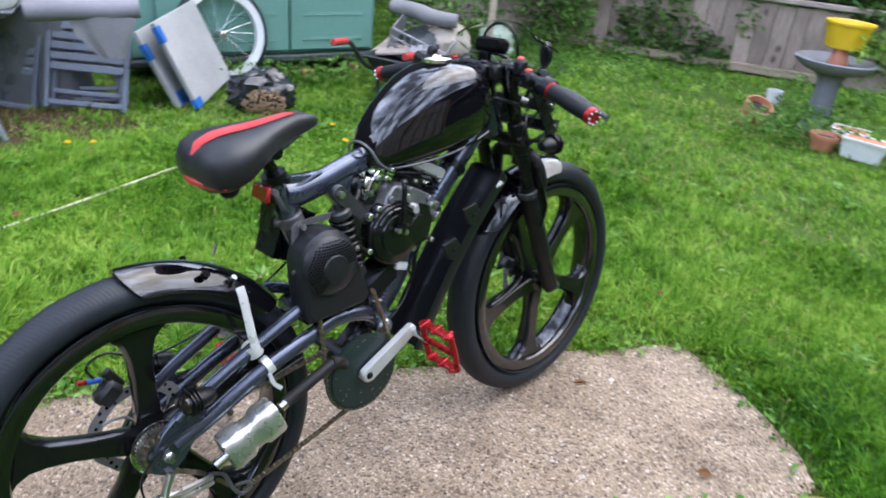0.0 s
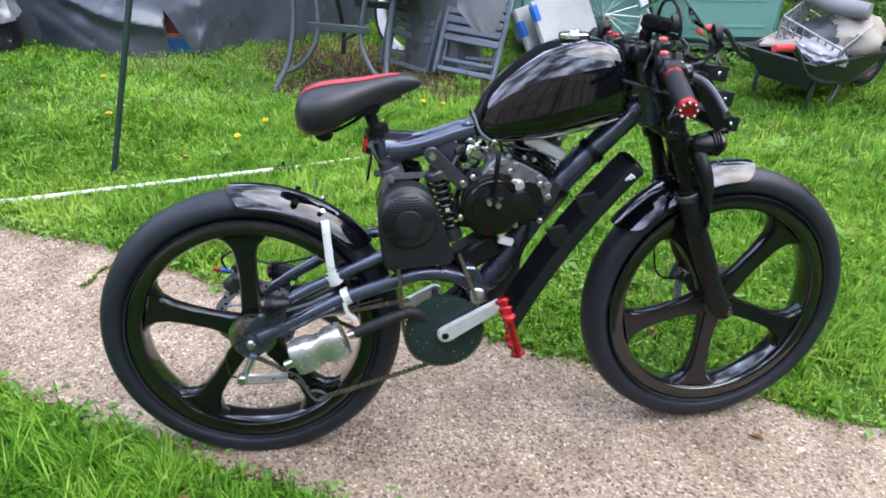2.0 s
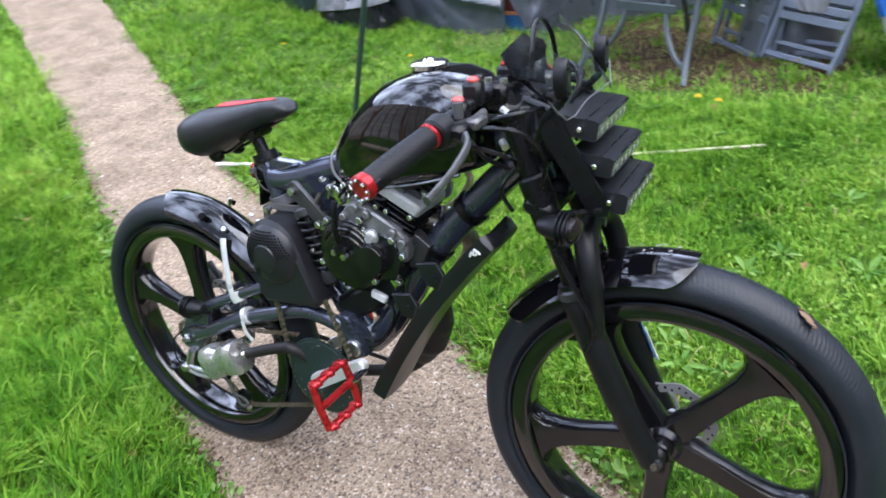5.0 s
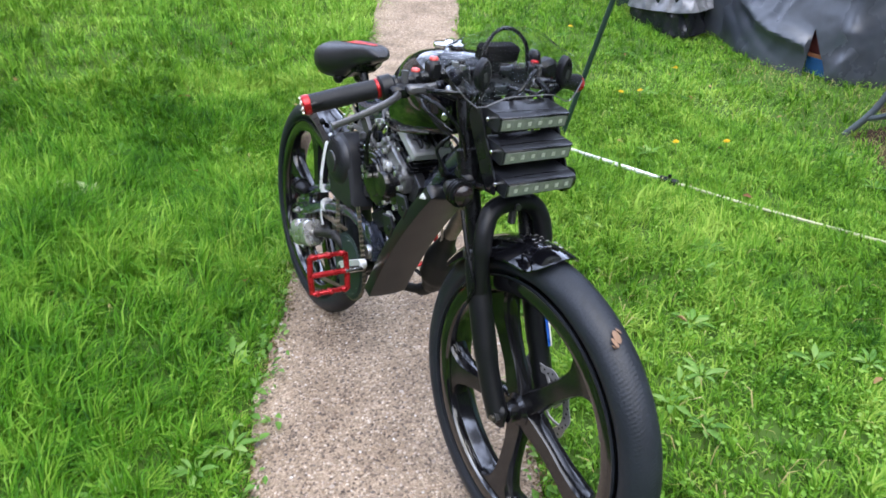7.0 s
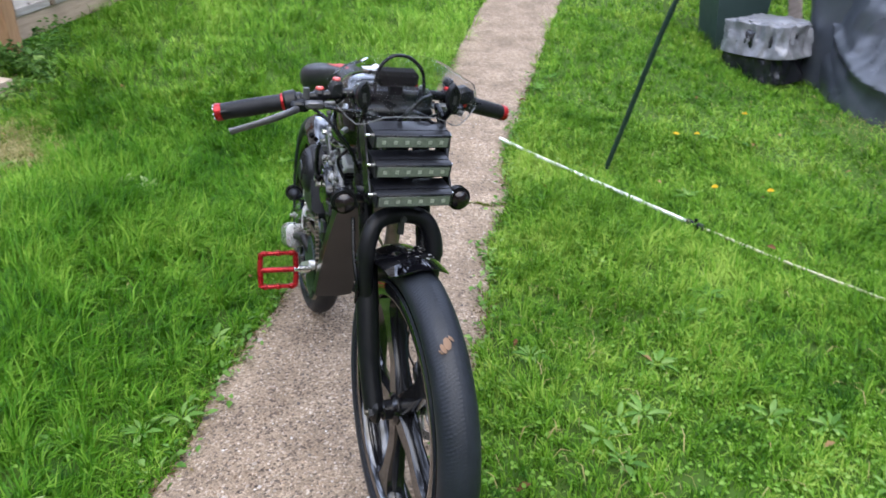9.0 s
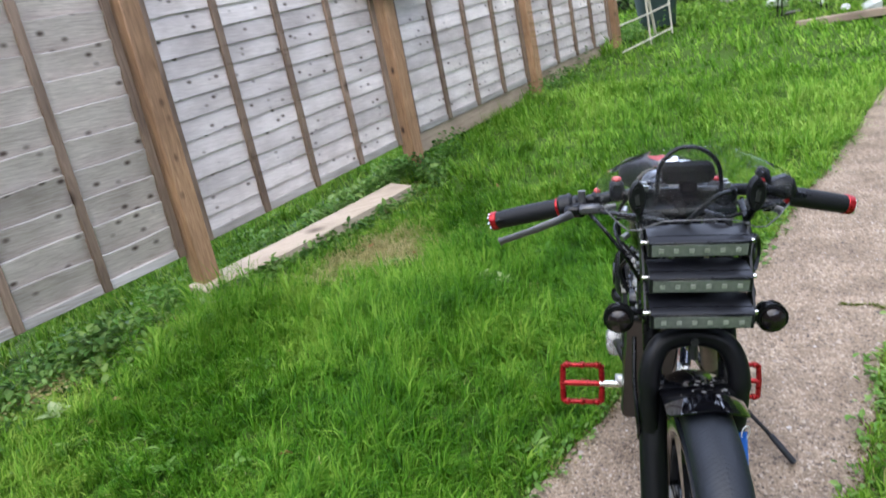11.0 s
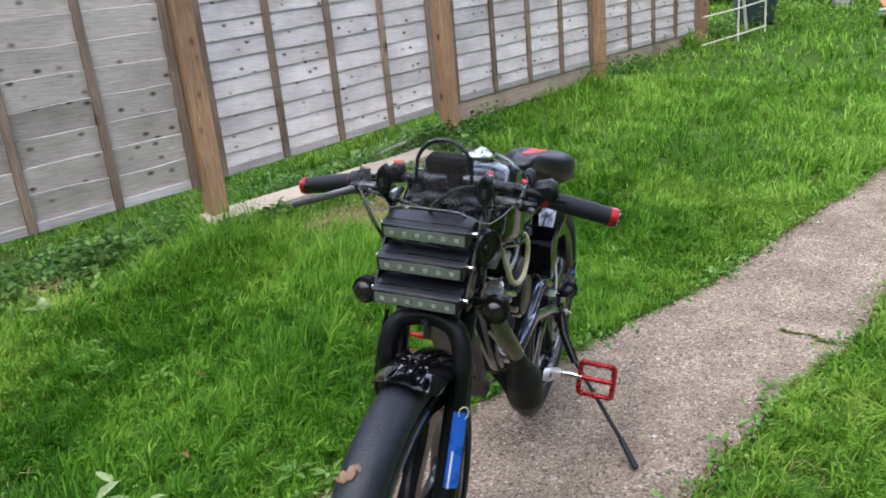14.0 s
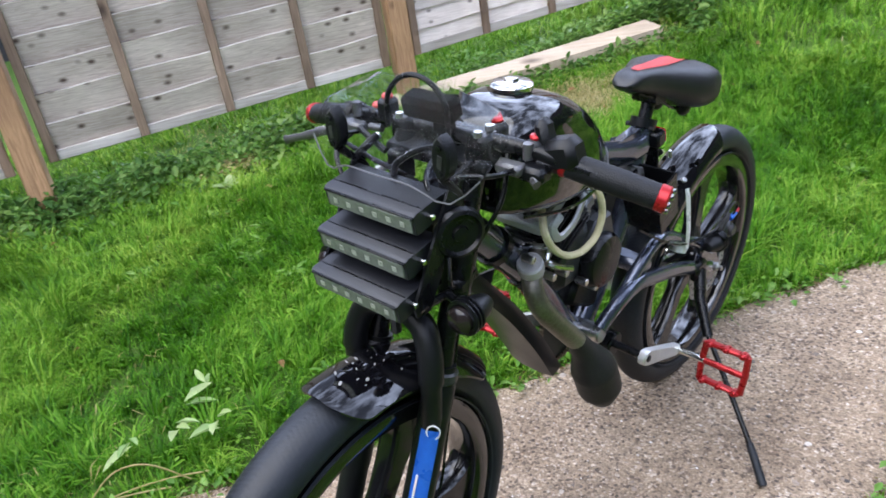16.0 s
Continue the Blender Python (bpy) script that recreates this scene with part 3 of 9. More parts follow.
# the loose plank in the grass
a, b = Vector((1.40, -0.978, 0.0)), Vector((-0.09, -1.81, 0.0))
a.z, b.z = float(ground(a.x, a.y)) + 0.050, float(ground(b.x, b.y)) + 0.045
g, rows = Geo(), []
for i in range(25):
    t = i / 24
    q = a.lerp(b, t)
    w = 0.100 + 0.006 * noise.noise((t * 6, 2, 0))
    nn = Vector((-0.49, 0.87, 0))
    bow = nn * 0.03 * math.sin(t * 3.1)
    rows.append([q + bow + nn * w + Vector((0, 0, -0.08)), q + bow + nn * w + Vector((0, 0, 0.004)), q + bow - nn * w + Vector((0, 0, 0.026)), q + bow - nn * w + Vector((0, 0, -0.08))])
g.rings(rows)
solid("plank", g, M_plank, "pale bowed timber plank lying in the grass by the fence", "plank")

# the hanging planter
M_terra = mat("terracotta_plastic", (0.52, 0.215, 0.13), (0.42, 0.16, 0.09), 12, 0.55, 0, 0.1, 200)
pl = thing("planter", "terracotta plastic trough planter hung on the fence", "planter", FENCE @ pose(1.52, -0.13, 1.70))
g = Geo()
rows = []
for x, y, z in ((0.25, 0.06, 0), (0.28, 0.075, 0.15), (0.295, 0.088, 0.15), (0.295, 0.088, 0.185), (0.28, 0.075, 0.185), (0.26, 0.062, 0.04)):
    rows.append([(-x, -y, z), (x, -y, z), (x, y, z), (-x, y, z)])
g.rings(rows)
part("trough", g, M_terra, pl)
M_earth = mat("potting_earth", (0.05, 0.035, 0.025), (0.025, 0.018, 0.012), 40, 0.95, 0, 0.8, 120)
part("soil", Geo().box((0, 0, 0.15), (0.54, 0.14, 0.02), 0.004), M_earth, pl, "dark potting soil")
part("bracket", Geo().tube([(0, 0.09, -0.0), (0, 0.02, -0.012), (0, -0.075, -0.01), (0, -0.095, 0.14)], 0.006, 6).tube([(0, 0.09, -0.12), (0, 0.09, 0.1)], 0.008, 6), M_black, pl, "black metal bracket")


# ---- the motorised bicycle ----
BIKE = pose(0.111, 1.203, -0.006, -7.0, -0.1, 57.2)          # x forward, y to its left, z up; it leans on its stand
bike = thing("motorised_bicycle", "custom black motorised bicycle with petrol engine and red details", "motorbike", BIKE)
STEER = Matrix.Translation((0.96, 0, 0)) @ pose(0, 0, 0, 0, 0, 2.6) @ Matrix.Translation((-0.96, 0, 0))
WF, WR = Vector((1.132, 0.004, 0.342)), Vector((0.0, 0.0, 0.342))


def wheel(name, at, spin, m=None):
    hub_only = Geo()
    hub_only.cyl((at.x, -0.05, at.z), (at.x, 0.05, at.z), 0.022, seg=20, edge=0.003).cyl((at.x, -0.03, at.z), (at.x, 0.03, at.z), 0.036, seg=24, edge=0.008)
    if m:
        hub_only.moved(m)
    w = part(name, hub_only, M_rim, bike, "black five-spoke cast wheel")
    # tyre: rounded square section with two faint centre grooves
    prof = []
    for k in range(48):
        a = 2 * math.pi * k / 48
        c, s = math.cos(a), math.sin(a)
        rad = 0.0375 if c > 0 else 0.031
        prof.append((0.306 + rad * c, 0.0405 * s * (1 - 0.12 * (c < -0.4))))
    g = Geo().ring(prof, at, "y", 1080)
    for k, q in enumerate(g.v):         # fine chevron tread over the crown
        dx, dz = q[0] - at.x, q[2] - at.z
        r = math.hypot(dx, dz)
        off = abs(q[1] - at.y)
        if r > 0.325:
            cut = 0.0007 * math.sin(270 * math.atan2(dz, dx) + 420 * off) * min(1, (r - 0.325) / 0.008) - 0.0005
            g.v[k] = (q[0] + dx / r * cut, q[1], q[2] + dz / r * cut)
    for y in (-0.0385, 0.0385):
        g.ring([(0.281, y - 0.002), (0.284, y - 0.003), (0.284, y + 0.003), (0.281, y + 0.002)], at, "y", 72)
    part("tyre", g.moved(m) if m else g, M_rubber, w, "scuffed black tyre with a fine chevron tread")
    g = Geo().ring([(0.282, -0.034), (0.282, -0.028), (0.270, -0.024), (0.270, 0.024), (0.282, 0.028), (0.282, 0.034), (0.272, 0.0375), (0.258, 0.0375), (0.250, 0.0355), (0.246, 0.030), (0.2445, 0.014), (0.2445, -0.014), (0.246, -0.030), (0.250, -0.0355), (0.258, -0.0375), (0.272, -0.0375)], at, "y", 96)
    part("rim", g.moved(m) if m else g, M_barrel, w)
    for k in range(5):
        a0 = spin + 72 * k
        side = []
        for r, half in ((0.024, 0.030), (0.05, 0.026), (0.10, 0.0215), (0.15, 0.0205), (0.19, 0.024), (0.218, 0.033), (0.236, 0.050), (0.256, 0.074)):
            side.append((r, half))
        rows = []
        for r, half in side:
            dep = 0.020 if r < 0.06 else 0.014 + 0.009 * (r - 0.06) / 0.19
            ring = []
            for u, d in ((-1, -0.55), (-0.8, -1), (0.8, -1), (1, -0.55), (1, 0.55), (0.8, 1), (-0.8, 1), (-1, 0.55)):
                ang = math.radians(a0) + u * half / max(r, 0.03)
                rr = r if r < 0.25 else 0.2475
                ring.append((at.x + rr * math.cos(ang), d * dep, at.z + rr * math.sin(ang)))
            rows.append(ring)
        g = Geo().rings(rows)
        part("spoke", g.moved(m) if m else g, M_rim, w)
    return w


def rotor(at, y, m, parent, r=0.08):
    """A drilled brake disc with a scalloped rim and swept arms."""
    g, n, c = Geo(), 72, r / 0.08
    rows, inn = [], 0.060 * c
    for off, rad in ((-0.001, inn), (-0.001, 1), (0.001, 1), (0.001, inn), (-0.001, inn)):
        rows.append([(at.x + (r + 0.0025 * math.cos(9 * 2 * math.pi * k / n) if rad == 1 else rad) * math.cos(2 * math.pi * k / n), y + off, at.z + (r + 0.0025 * math.cos(9 * 2 * math.pi * k / n) if rad == 1 else rad) * math.sin(2 * math.pi * k / n)) for k in range(n)])
    g.rings(rows, True, False)
    for k in range(6):
        a = 2 * math.pi * k / 6
        pts = [(at.x + q * math.cos(a + b), y, at.z + q * math.sin(a + b)) for q, b in ((0.018, 0), (0.035 * c, 0.18), (0.05 * c, 0.42), (0.062 * c, 0.6))]
        arm = Geo().tube(pts, 0.0032, 6)
        part("disc_arm", arm.moved(m) if m else arm, M_disc, parent)
    hub = Geo().cyl((at.x, y - 0.006, at.z), (at.x, y + 0.002, at.z), 0.024, seg=18)
    part("disc_carrier", hub.moved(m) if m else hub, M_steel, parent)
    ob = part("brake_disc", g.moved(m) if m else g, M_disc, parent, "drilled steel brake disc")
    h = Geo()
    for k in range(36):
        a = 2 * math.pi * k / 36
        q = (0.066 + 0.004 * (k % 3)) * c
        h.cyl((at.x + q * math.cos(a), y - 0.0016, at.z + q * math.sin(a)), (at.x + q * math.cos(a), y + 0.0016, at.z + q * math.sin(a)), 0.0026 * c ** 2, seg=6)
    part("drilling", h.moved(m) if m else h, M_black, ob)
    return ob


front_wheel = wheel("front_wheel", WF, 48, STEER)
rear_wheel = wheel("rear_wheel", WR, 90)
rotor(WF, 0.052, STEER, front_wheel)
rotor(WR, 0.054, None, rear_wheel, 0.098)
# a dry leaf scrap stuck on the tread
M_dry = mat("dry_leaf", (0.23, 0.14, 0.085), (0.13, 0.075, 0.045), 60, 0.8)
g = Geo()
for k, (a, y, s) in enumerate(((62, 0.006, 0.010), (60.5, 0.0, 0.008), (63.5, 0.012, 0.006), (59.5, -0.004, 0.005))):
    c = Vector((WF.x + 0.346 * math.cos(radians(a - 7)), 1.6 * y - 0.015, WF.z + 0.346 * math.sin(radians(a - 7))))
    g.ball(c, (s * 1.3, s * 0.8, 0.0018), 8, pose(0, 0, 0, 0, 90 - (a - 7), 30 * k))
part("leaf_scrap", g.moved(STEER), M_dry, front_wheel, "dry brown leaf scrap")
# valve stem
part("valve", Geo().cyl((1.30, -0.004, 0.50), (1.335, -0.004, 0.535), 0.003, seg=8).moved(STEER), M_black, front_wheel)

# --- main tubes
part("frame_tube", Geo().tube(curve([(0.298, 0, 0.80), (0.318, 0, 0.755), (0.342, 0, 0.67), (0.375, 0, 0.60), (0.43, 0, 0.52), (0.50, 0, 0.43)]), [0.021] * 26 + [0.024] * 5, 14), M_frame, bike, "blue-black seat tube")
g = Geo().tube(curve([(0.322, 0, 0.762), (0.36, 0, 0.762), (0.41, 0, 0.772), (0.47, 0, 0.79), (0.53, 0, 0.805), (0.62, 0, 0.825), (0.75, 0, 0.858), (0.875, 0, 0.882)]), [0.030 - 0.004 * math.sin(i / 42 * 3.1) for i in range(43)], 14, 0.85)
part("top_tube", g, M_frame, bike)
g = Geo()   # pressed gusset behind the top tube
g.plate([(0.318, 0.803), (0.36, 0.799), (0.40, 0.797), (0.47, 0.802), (0.505, 0.810), (0.48, 0.79), (0.40, 0.772), (0.34, 0.760), (0.324, 0.762)], 0.010, -0.012, "y", 0.003)
gusset = part("gusset", g, M_frame, bike, "thin blue-black web plate")
part("rib", Geo().tube(curve([(0.326, -0.013, 0.777), (0.355, -0.014, 0.782), (0.385, -0.014, 0.792), (0.405, -0.012, 0.797)]), 0.0042, 7), M_frame, gusset)
part("shock_mount", Geo().plate([(0.405, 0.765), (0.45, 0.782), (0.478, 0.78), (0.492, 0.70), (0.48, 0.682), (0.462, 0.69)], 0.012, -0.020, "y", 0.003), M_frame, bike)
part("light_strap", Geo().tube(curve([(0.290, -0.022, 0.780), (0.297, -0.028, 0.762), (0.306, -0.026, 0.744), (0.318, -0.022, 0.734)]), 0.006, 8, 0.35).cyl((0.290, -0.020, 0.780), (0.290, -0.032, 0.780), 0.0065, seg=8), M_dull, bike, "bent grey tail light strap")
g = Geo().tube(curve([(0.885, 0, 0.835), (0.86, 0, 0.815), (0.78, 0, 0.737), (0.70, 0, 0.652), (0.632, 0, 0.552), (0.57, 0, 0.462), (0.515, 0, 0.405)]), [0.026 + 0.004 * math.sin(i / 36 * 3.1) for i in range(37)], 12, 0.95)
part("down_tube", g, M_frame, bike)
part("head_tube", Geo().cyl((0.872, 0, 0.945), (0.918, 0, 0.80), 0.030, seg=20, edge=0.004), M_frame, bike)
part("cable_clip", Geo().cyl((0.79, 0, 0.747), (0.778, 0, 0.735), 0.0335, seg=14), M_black, bike)
part("cable_clip", Geo().cyl((0.71, 0, 0.664), (0.70, 0, 0.652), 0.0335, seg=14), M_black, bike)
part("bottom_bracket", Geo().cyl((0.438, -0.05, 0.352), (0.438, 0.05, 0.352), 0.027, seg=18, edge=0.003).box((0.476, 0, 0.385), (0.09, 0.05, 0.05), 0.012, pose(0, 0, 0, 0, -38, 0)), M_black, bike)
g = Geo().cyl((0.517, -0.075, 0.428), (0.517, 0.06, 0.428), 0.019, seg=18, edge=0.003)
part("pivot_bolt", g, M_steel, bike, "steel swingarm pivot bolt")
g = Geo().plate([(0.488, 0.50), (0.512, 0.498), (0.54, 0.45), (0.542, 0.41), (0.518, 0.40), (0.495, 0.42)], -0.035, -0.068, "y", 0.004)
part("pivot_plate", g, M_frame, bike)

# --- swingarm, both sides
for s in (-1, 1):
    g = Geo().tube(curve([(0.515, s * 0.052, 0.44), (0.468, s * 0.06, 0.475), (0.395, s * 0.062, 0.488), (0.314, s * 0.064, 0.468), (0.20, s * 0.066, 0.432), (0.10, s * 0.066, 0.385), (0.02, s * 0.064, 0.35)]), 0.0175, 12, 0.8)
    part("swingarm_tube", g, M_frame, bike)
    if s < 0:
        up = [(0.36, -0.054, 0.553), (0.292, -0.056, 0.528), (0.198, -0.058, 0.489), (0.10, -0.062, 0.446), (0.03, -0.064, 0.40)]
    else:
        up = [(0.47, 0.05, 0.45), (0.40, 0.052, 0.50), (0.315, 0.054, 0.545), (0.25, 0.056, 0.535), (0.17, 0.058, 0.49), (0.08, 0.062, 0.44), (0.02, 0.064, 0.40)]
    part("stay", Geo().tube(curve(up), 0.0135, 12), M_frame, bike)
    g = Geo().plate([(0.05, 0.43), (0.085, 0.42), (0.08, 0.38), (0.03, 0.315), (0.005, 0.30), (-0.028, 0.31), (-0.032, 0.345), (0.0, 0.39)], s * 0.058, s * 0.070, "y", 0.002)
    part("dropout", g, M_frame, bike)
    part("axle_nut", Geo().cyl((0, s * 0.07, 0.342), (0, s * 0.082, 0.342), 0.011, seg=6, edge=0.002).cyl((0, s * 0.08, 0.342), (0, s * 0.092, 0.342), 0.006, seg=10), M_steel, bike)
part("stay_bridge", Geo().box((0.345, 0, 0.505), (0.05, 0.12, 0.035), 0.01), M_frame, bike)

# rear shock with its coil
shock = part("shock_absorber", Geo().cyl((0.420, -0.040, 0.735), (0.470, -0.040, 0.555), 0.009, seg=12).cyl((0.424, -0.040, 0.722), (0.430, -0.040, 0.702), 0.0245, seg=20, edge=0.004).cyl((0.459, -0.040, 0.592), (0.468, -0.040, 0.560), 0.021, seg=18, edge=0.004), M_darkalu, bike, "rear shock with black coil spring")
a, b = Vector((0.429, -0.040, 0.704)), Vector((0.459, -0.040, 0.594))
ax = (b - a).normalized()
sd = ax.cross(Vector((0, 1, 0))).normalized()
pts = [a.lerp(b, i / 90) + (sd * math.cos(i * 0.49) + Vector((0, 1, 0)) * math.sin(i * 0.49)) * 0.0225 for i in range(91)]
part("coil_spring", Geo().tube(pts, 0.0045, 7), M_black, shock)

# --- saddle
seat = part("seatpost", Geo().cyl((0.285, 0, 0.845), (0.312, 0, 0.775), 0.0135, seg=14).tube([(0.303, 0, 0.80), (0.309, 0, 0.783)], 0.026, 16).cyl((0.318, -0.03, 0.788), (0.318, 0.03, 0.788), 0.005, seg=8).cyl((0.30, -0.026, 0.845), (0.30, 0.026, 0.845), 0.014, seg=12), M_black, bike, "black seatpost and clamp")
rows = []
for x, top, bot, half in ((0.112, 0.850, 0.825, 0.030), (0.118, 0.868, 0.808, 0.066), (0.135, 0.884, 0.795, 0.088), (0.165, 0.894, 0.793, 0.098), (0.20, 0.898, 0.804, 0.095), (0.235, 0.900, 0.822, 0.080), (0.27, 0.904, 0.838, 0.058), (0.31, 0.910, 0.852, 0.041), (0.345, 0.915, 0.864, 0.033), (0.375, 0.914, 0.873, 0.030), (0.395, 0.907, 0.880, 0.024), (0.404, 0.898, 0.888, 0.012)):
    x = 0.404 - (0.404 - x) * 0.91
    ring = []
    for k in range(24):
        a = 2 * math.pi * k / 24
        c, s = math.cos(a), math.sin(a)
        y = half * math.copysign(abs(c) ** 0.75, c)
        mid = top - (top - bot) * 0.42
        dip = 0.006 * math.exp(-(y / 0.02) ** 2)
        z = mid + (top - mid) * abs(s) ** 0.7 - dip if s >= 0 else mid - (mid - bot) * abs(s) ** 0.8
        ring.append((x, y, z))
    rows.append(ring)
part("saddle", Geo().rings(rows), M_seat, seat, "padded black vinyl saddle with a red stripe")
# red inlay along the middle: a thin skin over the top
rows = []
for i in range(15):
    t = i / 14
    x = 0.118 + 0.235 * t
    xs_ = 0.404 - (0.404 - x) * 0.91
    half = 0.006 + 0.020 * math.sin(min(1, t * 1.25 + 0.12) * math.pi * 0.62) * (1 - t) ** 0.55 + 0.002
    top = float(np.interp(x, [0.112, 0.118, 0.135, 0.165, 0.20, 0.235, 0.27, 0.31, 0.345, 0.375], [0.852, 0.868, 0.884, 0.894, 0.898, 0.900, 0.904, 0.910, 0.915, 0.914]))
    rows.append([(xs_, half * u * 1.0, top - 0.006 * math.exp(-(half * u / 0.02) ** 2) + 0.0022 - 0.0012 * u * u - (0.0045 * abs(u) if x < 0.13 else 0)) for u in (-1, -0.6, -0.2, 0.2, 0.6, 1)])
g = Geo().rings(rows, False)
g.rings([[(x, y, z - 0.006) for x, y, z in r] for r in rows], False)
part("red_stripe", g, M_red, seat, "red vinyl stripe")
rows = []
for i in range(13):
    a = radians(-62 + 124 * i / 12)
    rows.append([(0.186 - 0.050 * math.cos(a) + o, 0.086 * math.sin(a), z) for o, z in ((0.004, 0.824), (0.000, 0.818), (0.002, 0.810), (0.014, 0.812))])
part("reflector_band", Geo().rings(rows), M_red, seat, "red band round the saddle's rear")
part("seat_rail", Geo().tube(curve([(0.165, -0.02, 0.80), (0.22, -0.022, 0.80), (0.30, -0.022, 0.842), (0.36, -0.012, 0.868)]), 0.0035, 8).tube(curve([(0.165, 0.02, 0.80), (0.22, 0.022, 0.80), (0.30, 0.022, 0.842), (0.36, 0.012, 0.868)]), 0.0035, 8), M_black, seat)
seat.matrix_basis = Matrix.Translation((0, 0, 0.012))
part("seat_base", Geo().ball((0.195, -0.030, 0.795), (0.020, 0.014, 0.016)).ball((0.195, 0.030, 0.795), (0.020, 0.014, 0.016)).box((0.285, 0, 0.838), (0.05, 0.05, 0.018), 0.005, pose(0, 0, 0, 0, -20, 0)), M_plastic, seat)

# --- fuel tank: lofted sections
rows = []
TANK = ((0.518, 0.812, 0.824, 0.022), (0.524, 0.796, 0.842, 0.040), (0.545, 0.790, 0.882, 0.056), (0.58, 0.791, 0.920, 0.068), (0.62, 0.794, 0.951, 0.079), (0.66, 0.799, 0.976, 0.088), (0.70, 0.806, 0.990, 0.094), (0.74, 0.815, 0.997, 0.097), (0.78, 0.825, 0.996, 0.095), (0.815, 0.834, 0.985, 0.088), (0.838, 0.842, 0.966, 0.074), (0.852, 0.852, 0.940, 0.050), (0.856, 0.875, 0.915, 0.025))
for x, bot, top, half in TANK:
    ring = []
    for k in range(36):
        a = 2 * math.pi * k / 36
        c, s = math.cos(a), math.sin(a)
        belly = bot + (top - bot) * 0.36
        y = half * math.copysign(abs(c) ** 0.5, c)
        z = belly + (top - belly) * abs(s) ** 0.74 if s >= 0 else belly - (belly - bot) * abs(s) ** 0.5
        ring.append((x, y, z))
    rows.append(ring)
tank = part("fuel_tank", Geo().rings(rows), M_gloss, bike, "glossy black teardrop fuel tank", 50)
part("tank_seam", Geo().tube(curve([(0.53, -0.046, 0.797), (0.58, -0.066, 0.797), (0.66, -0.086, 0.806), (0.74, -0.095, 0.822), (0.82, -0.086, 0.842)]), 0.0028, 6).tube(curve([(0.53, 0.046, 0.797), (0.58, 0.066, 0.797), (0.66, 0.086, 0.806), (0.74, 0.095, 0.822), (0.82, 0.086, 0.842)]), 0.0028, 6), M_gloss, tank)
cap = part("filler_cap", Geo().lathe([(0.001, 0.984), (0.030, 0.984), (0.031, 0.999), (0.029, 1.0)], (0.718, -0.004, 0), "z", 28, False), M_black, tank, "black filler neck")
part("cap_top", Geo().lathe([(0.030, 0.998), (0.0335, 1.001), (0.0335, 1.008), (0.030, 1.011), (0.012, 1.0125), (0.010, 1.017), (0.001, 1.018)], (0.718, -0.004, 0), "z", 28), M_chrome, cap, "round chromed cap")
tank.matrix_basis = Matrix.Translation((-0.004, 0, -0.008))
cap.matrix_basis = Matrix.Translation((0.014, 0, -0.004))
part("tank_strap", Geo().tube(curve([(0.552, -0.056, 0.792), (0.528, -0.050, 0.812), (0.518, -0.036, 0.838), (0.517, 0.0, 0.848), (0.518, 0.036, 0.838), (0.528, 0.05, 0.812), (0.552, 0.056, 0.792)]), 0.0028, 8), M_dull, tank, "dull aluminium strap round the tank's tail")
part("tank_tail", Geo().ball((0.506, 0, 0.822), (0.022, 0.024, 0.009), 14), M_frame, tank, "dull metal tail bracket")

# --- engine
eng = part("engine", Geo().box((0.575, 0, 0.642), (0.155, 0.085, 0.125), 0.02).box((0.62, 0, 0.692), (0.10, 0.085, 0.05), 0.012, pose(0, 0, 0, 0, 18, 0)).cyl((0.550, -0.05, 0.650), (0.550, -0.04, 0.650), 0.066, seg=32), M_darkalu, bike, "black two-stroke engine with finned cylinder")
cl = part("clutch_cover", Geo().lathe([(0.074, -0.038), (0.074, -0.068), (0.068, -0.078), (0.050, -0.082), (0.048, -0.086), (0.020, -0.088), (0.001, -0.088)], (0.548, 0, 0.662), "y", 36), M_rim, eng, "round glossy black clutch cover")
part("cover_ridge", Geo().tube([(0.548 + 0.060 * math.cos(radians(k)), -0.0805, 0.662 + 0.060 * math.sin(radians(k))) for k in range(35, 150, 8)], 0.0035, 7), M_rim, cl)
part("cover_rim", Geo().ring([(0.0745, -0.066), (0.077, -0.068), (0.0745, -0.072), (0.071, -0.073)], (0.548, 0, 0.662), "y", 44), M_rim, cl)
cl.matrix_basis = Matrix.Translation((0.550, 0, 0.646)) @ Matrix.Diagonal((0.95, 1, 0.95, 1)) @ Matrix.Translation((-0.548, 0, -0.662))
part("side_cover", Geo().plate([(0.580, 0.700), (0.628, 0.700), (0.655, 0.686), (0.668, 0.650), (0.652, 0.602), (0.60, 0.594), (0.57, 0.615)], -0.03, -0.066, "y", 0.006).lathe([(0.034, -0.06), (0.034, -0.078), (0.029, -0.088), (0.001, -0.09)], (0.606, 0, 0.648), "y", 24), M_rim, eng)
for x, z in ((0.482, 0.70), (0.478, 0.622), (0.52, 0.594), (0.60, 0.598), (0.655, 0.605), (0.672, 0.66), (0.652, 0.690), (0.585, 0.722), (0.593, 0.698), (0.505, 0.712)):
    part("cover_bolt", Geo().cyl((x, -0.064, z), (x, -0.076, z), 0.0068, seg=6, edge=0.001), M_steel, eng)
part("oil_plug", Geo().cyl((0.604, -0.05, 0.688), (0.604, -0.074, 0.688), 0.0145, seg=20, edge=0.004).cyl((0.604, -0.072, 0.688), (0.604, -0.079, 0.688), 0.009, seg=6), M_alu, eng, "round aluminium plug")
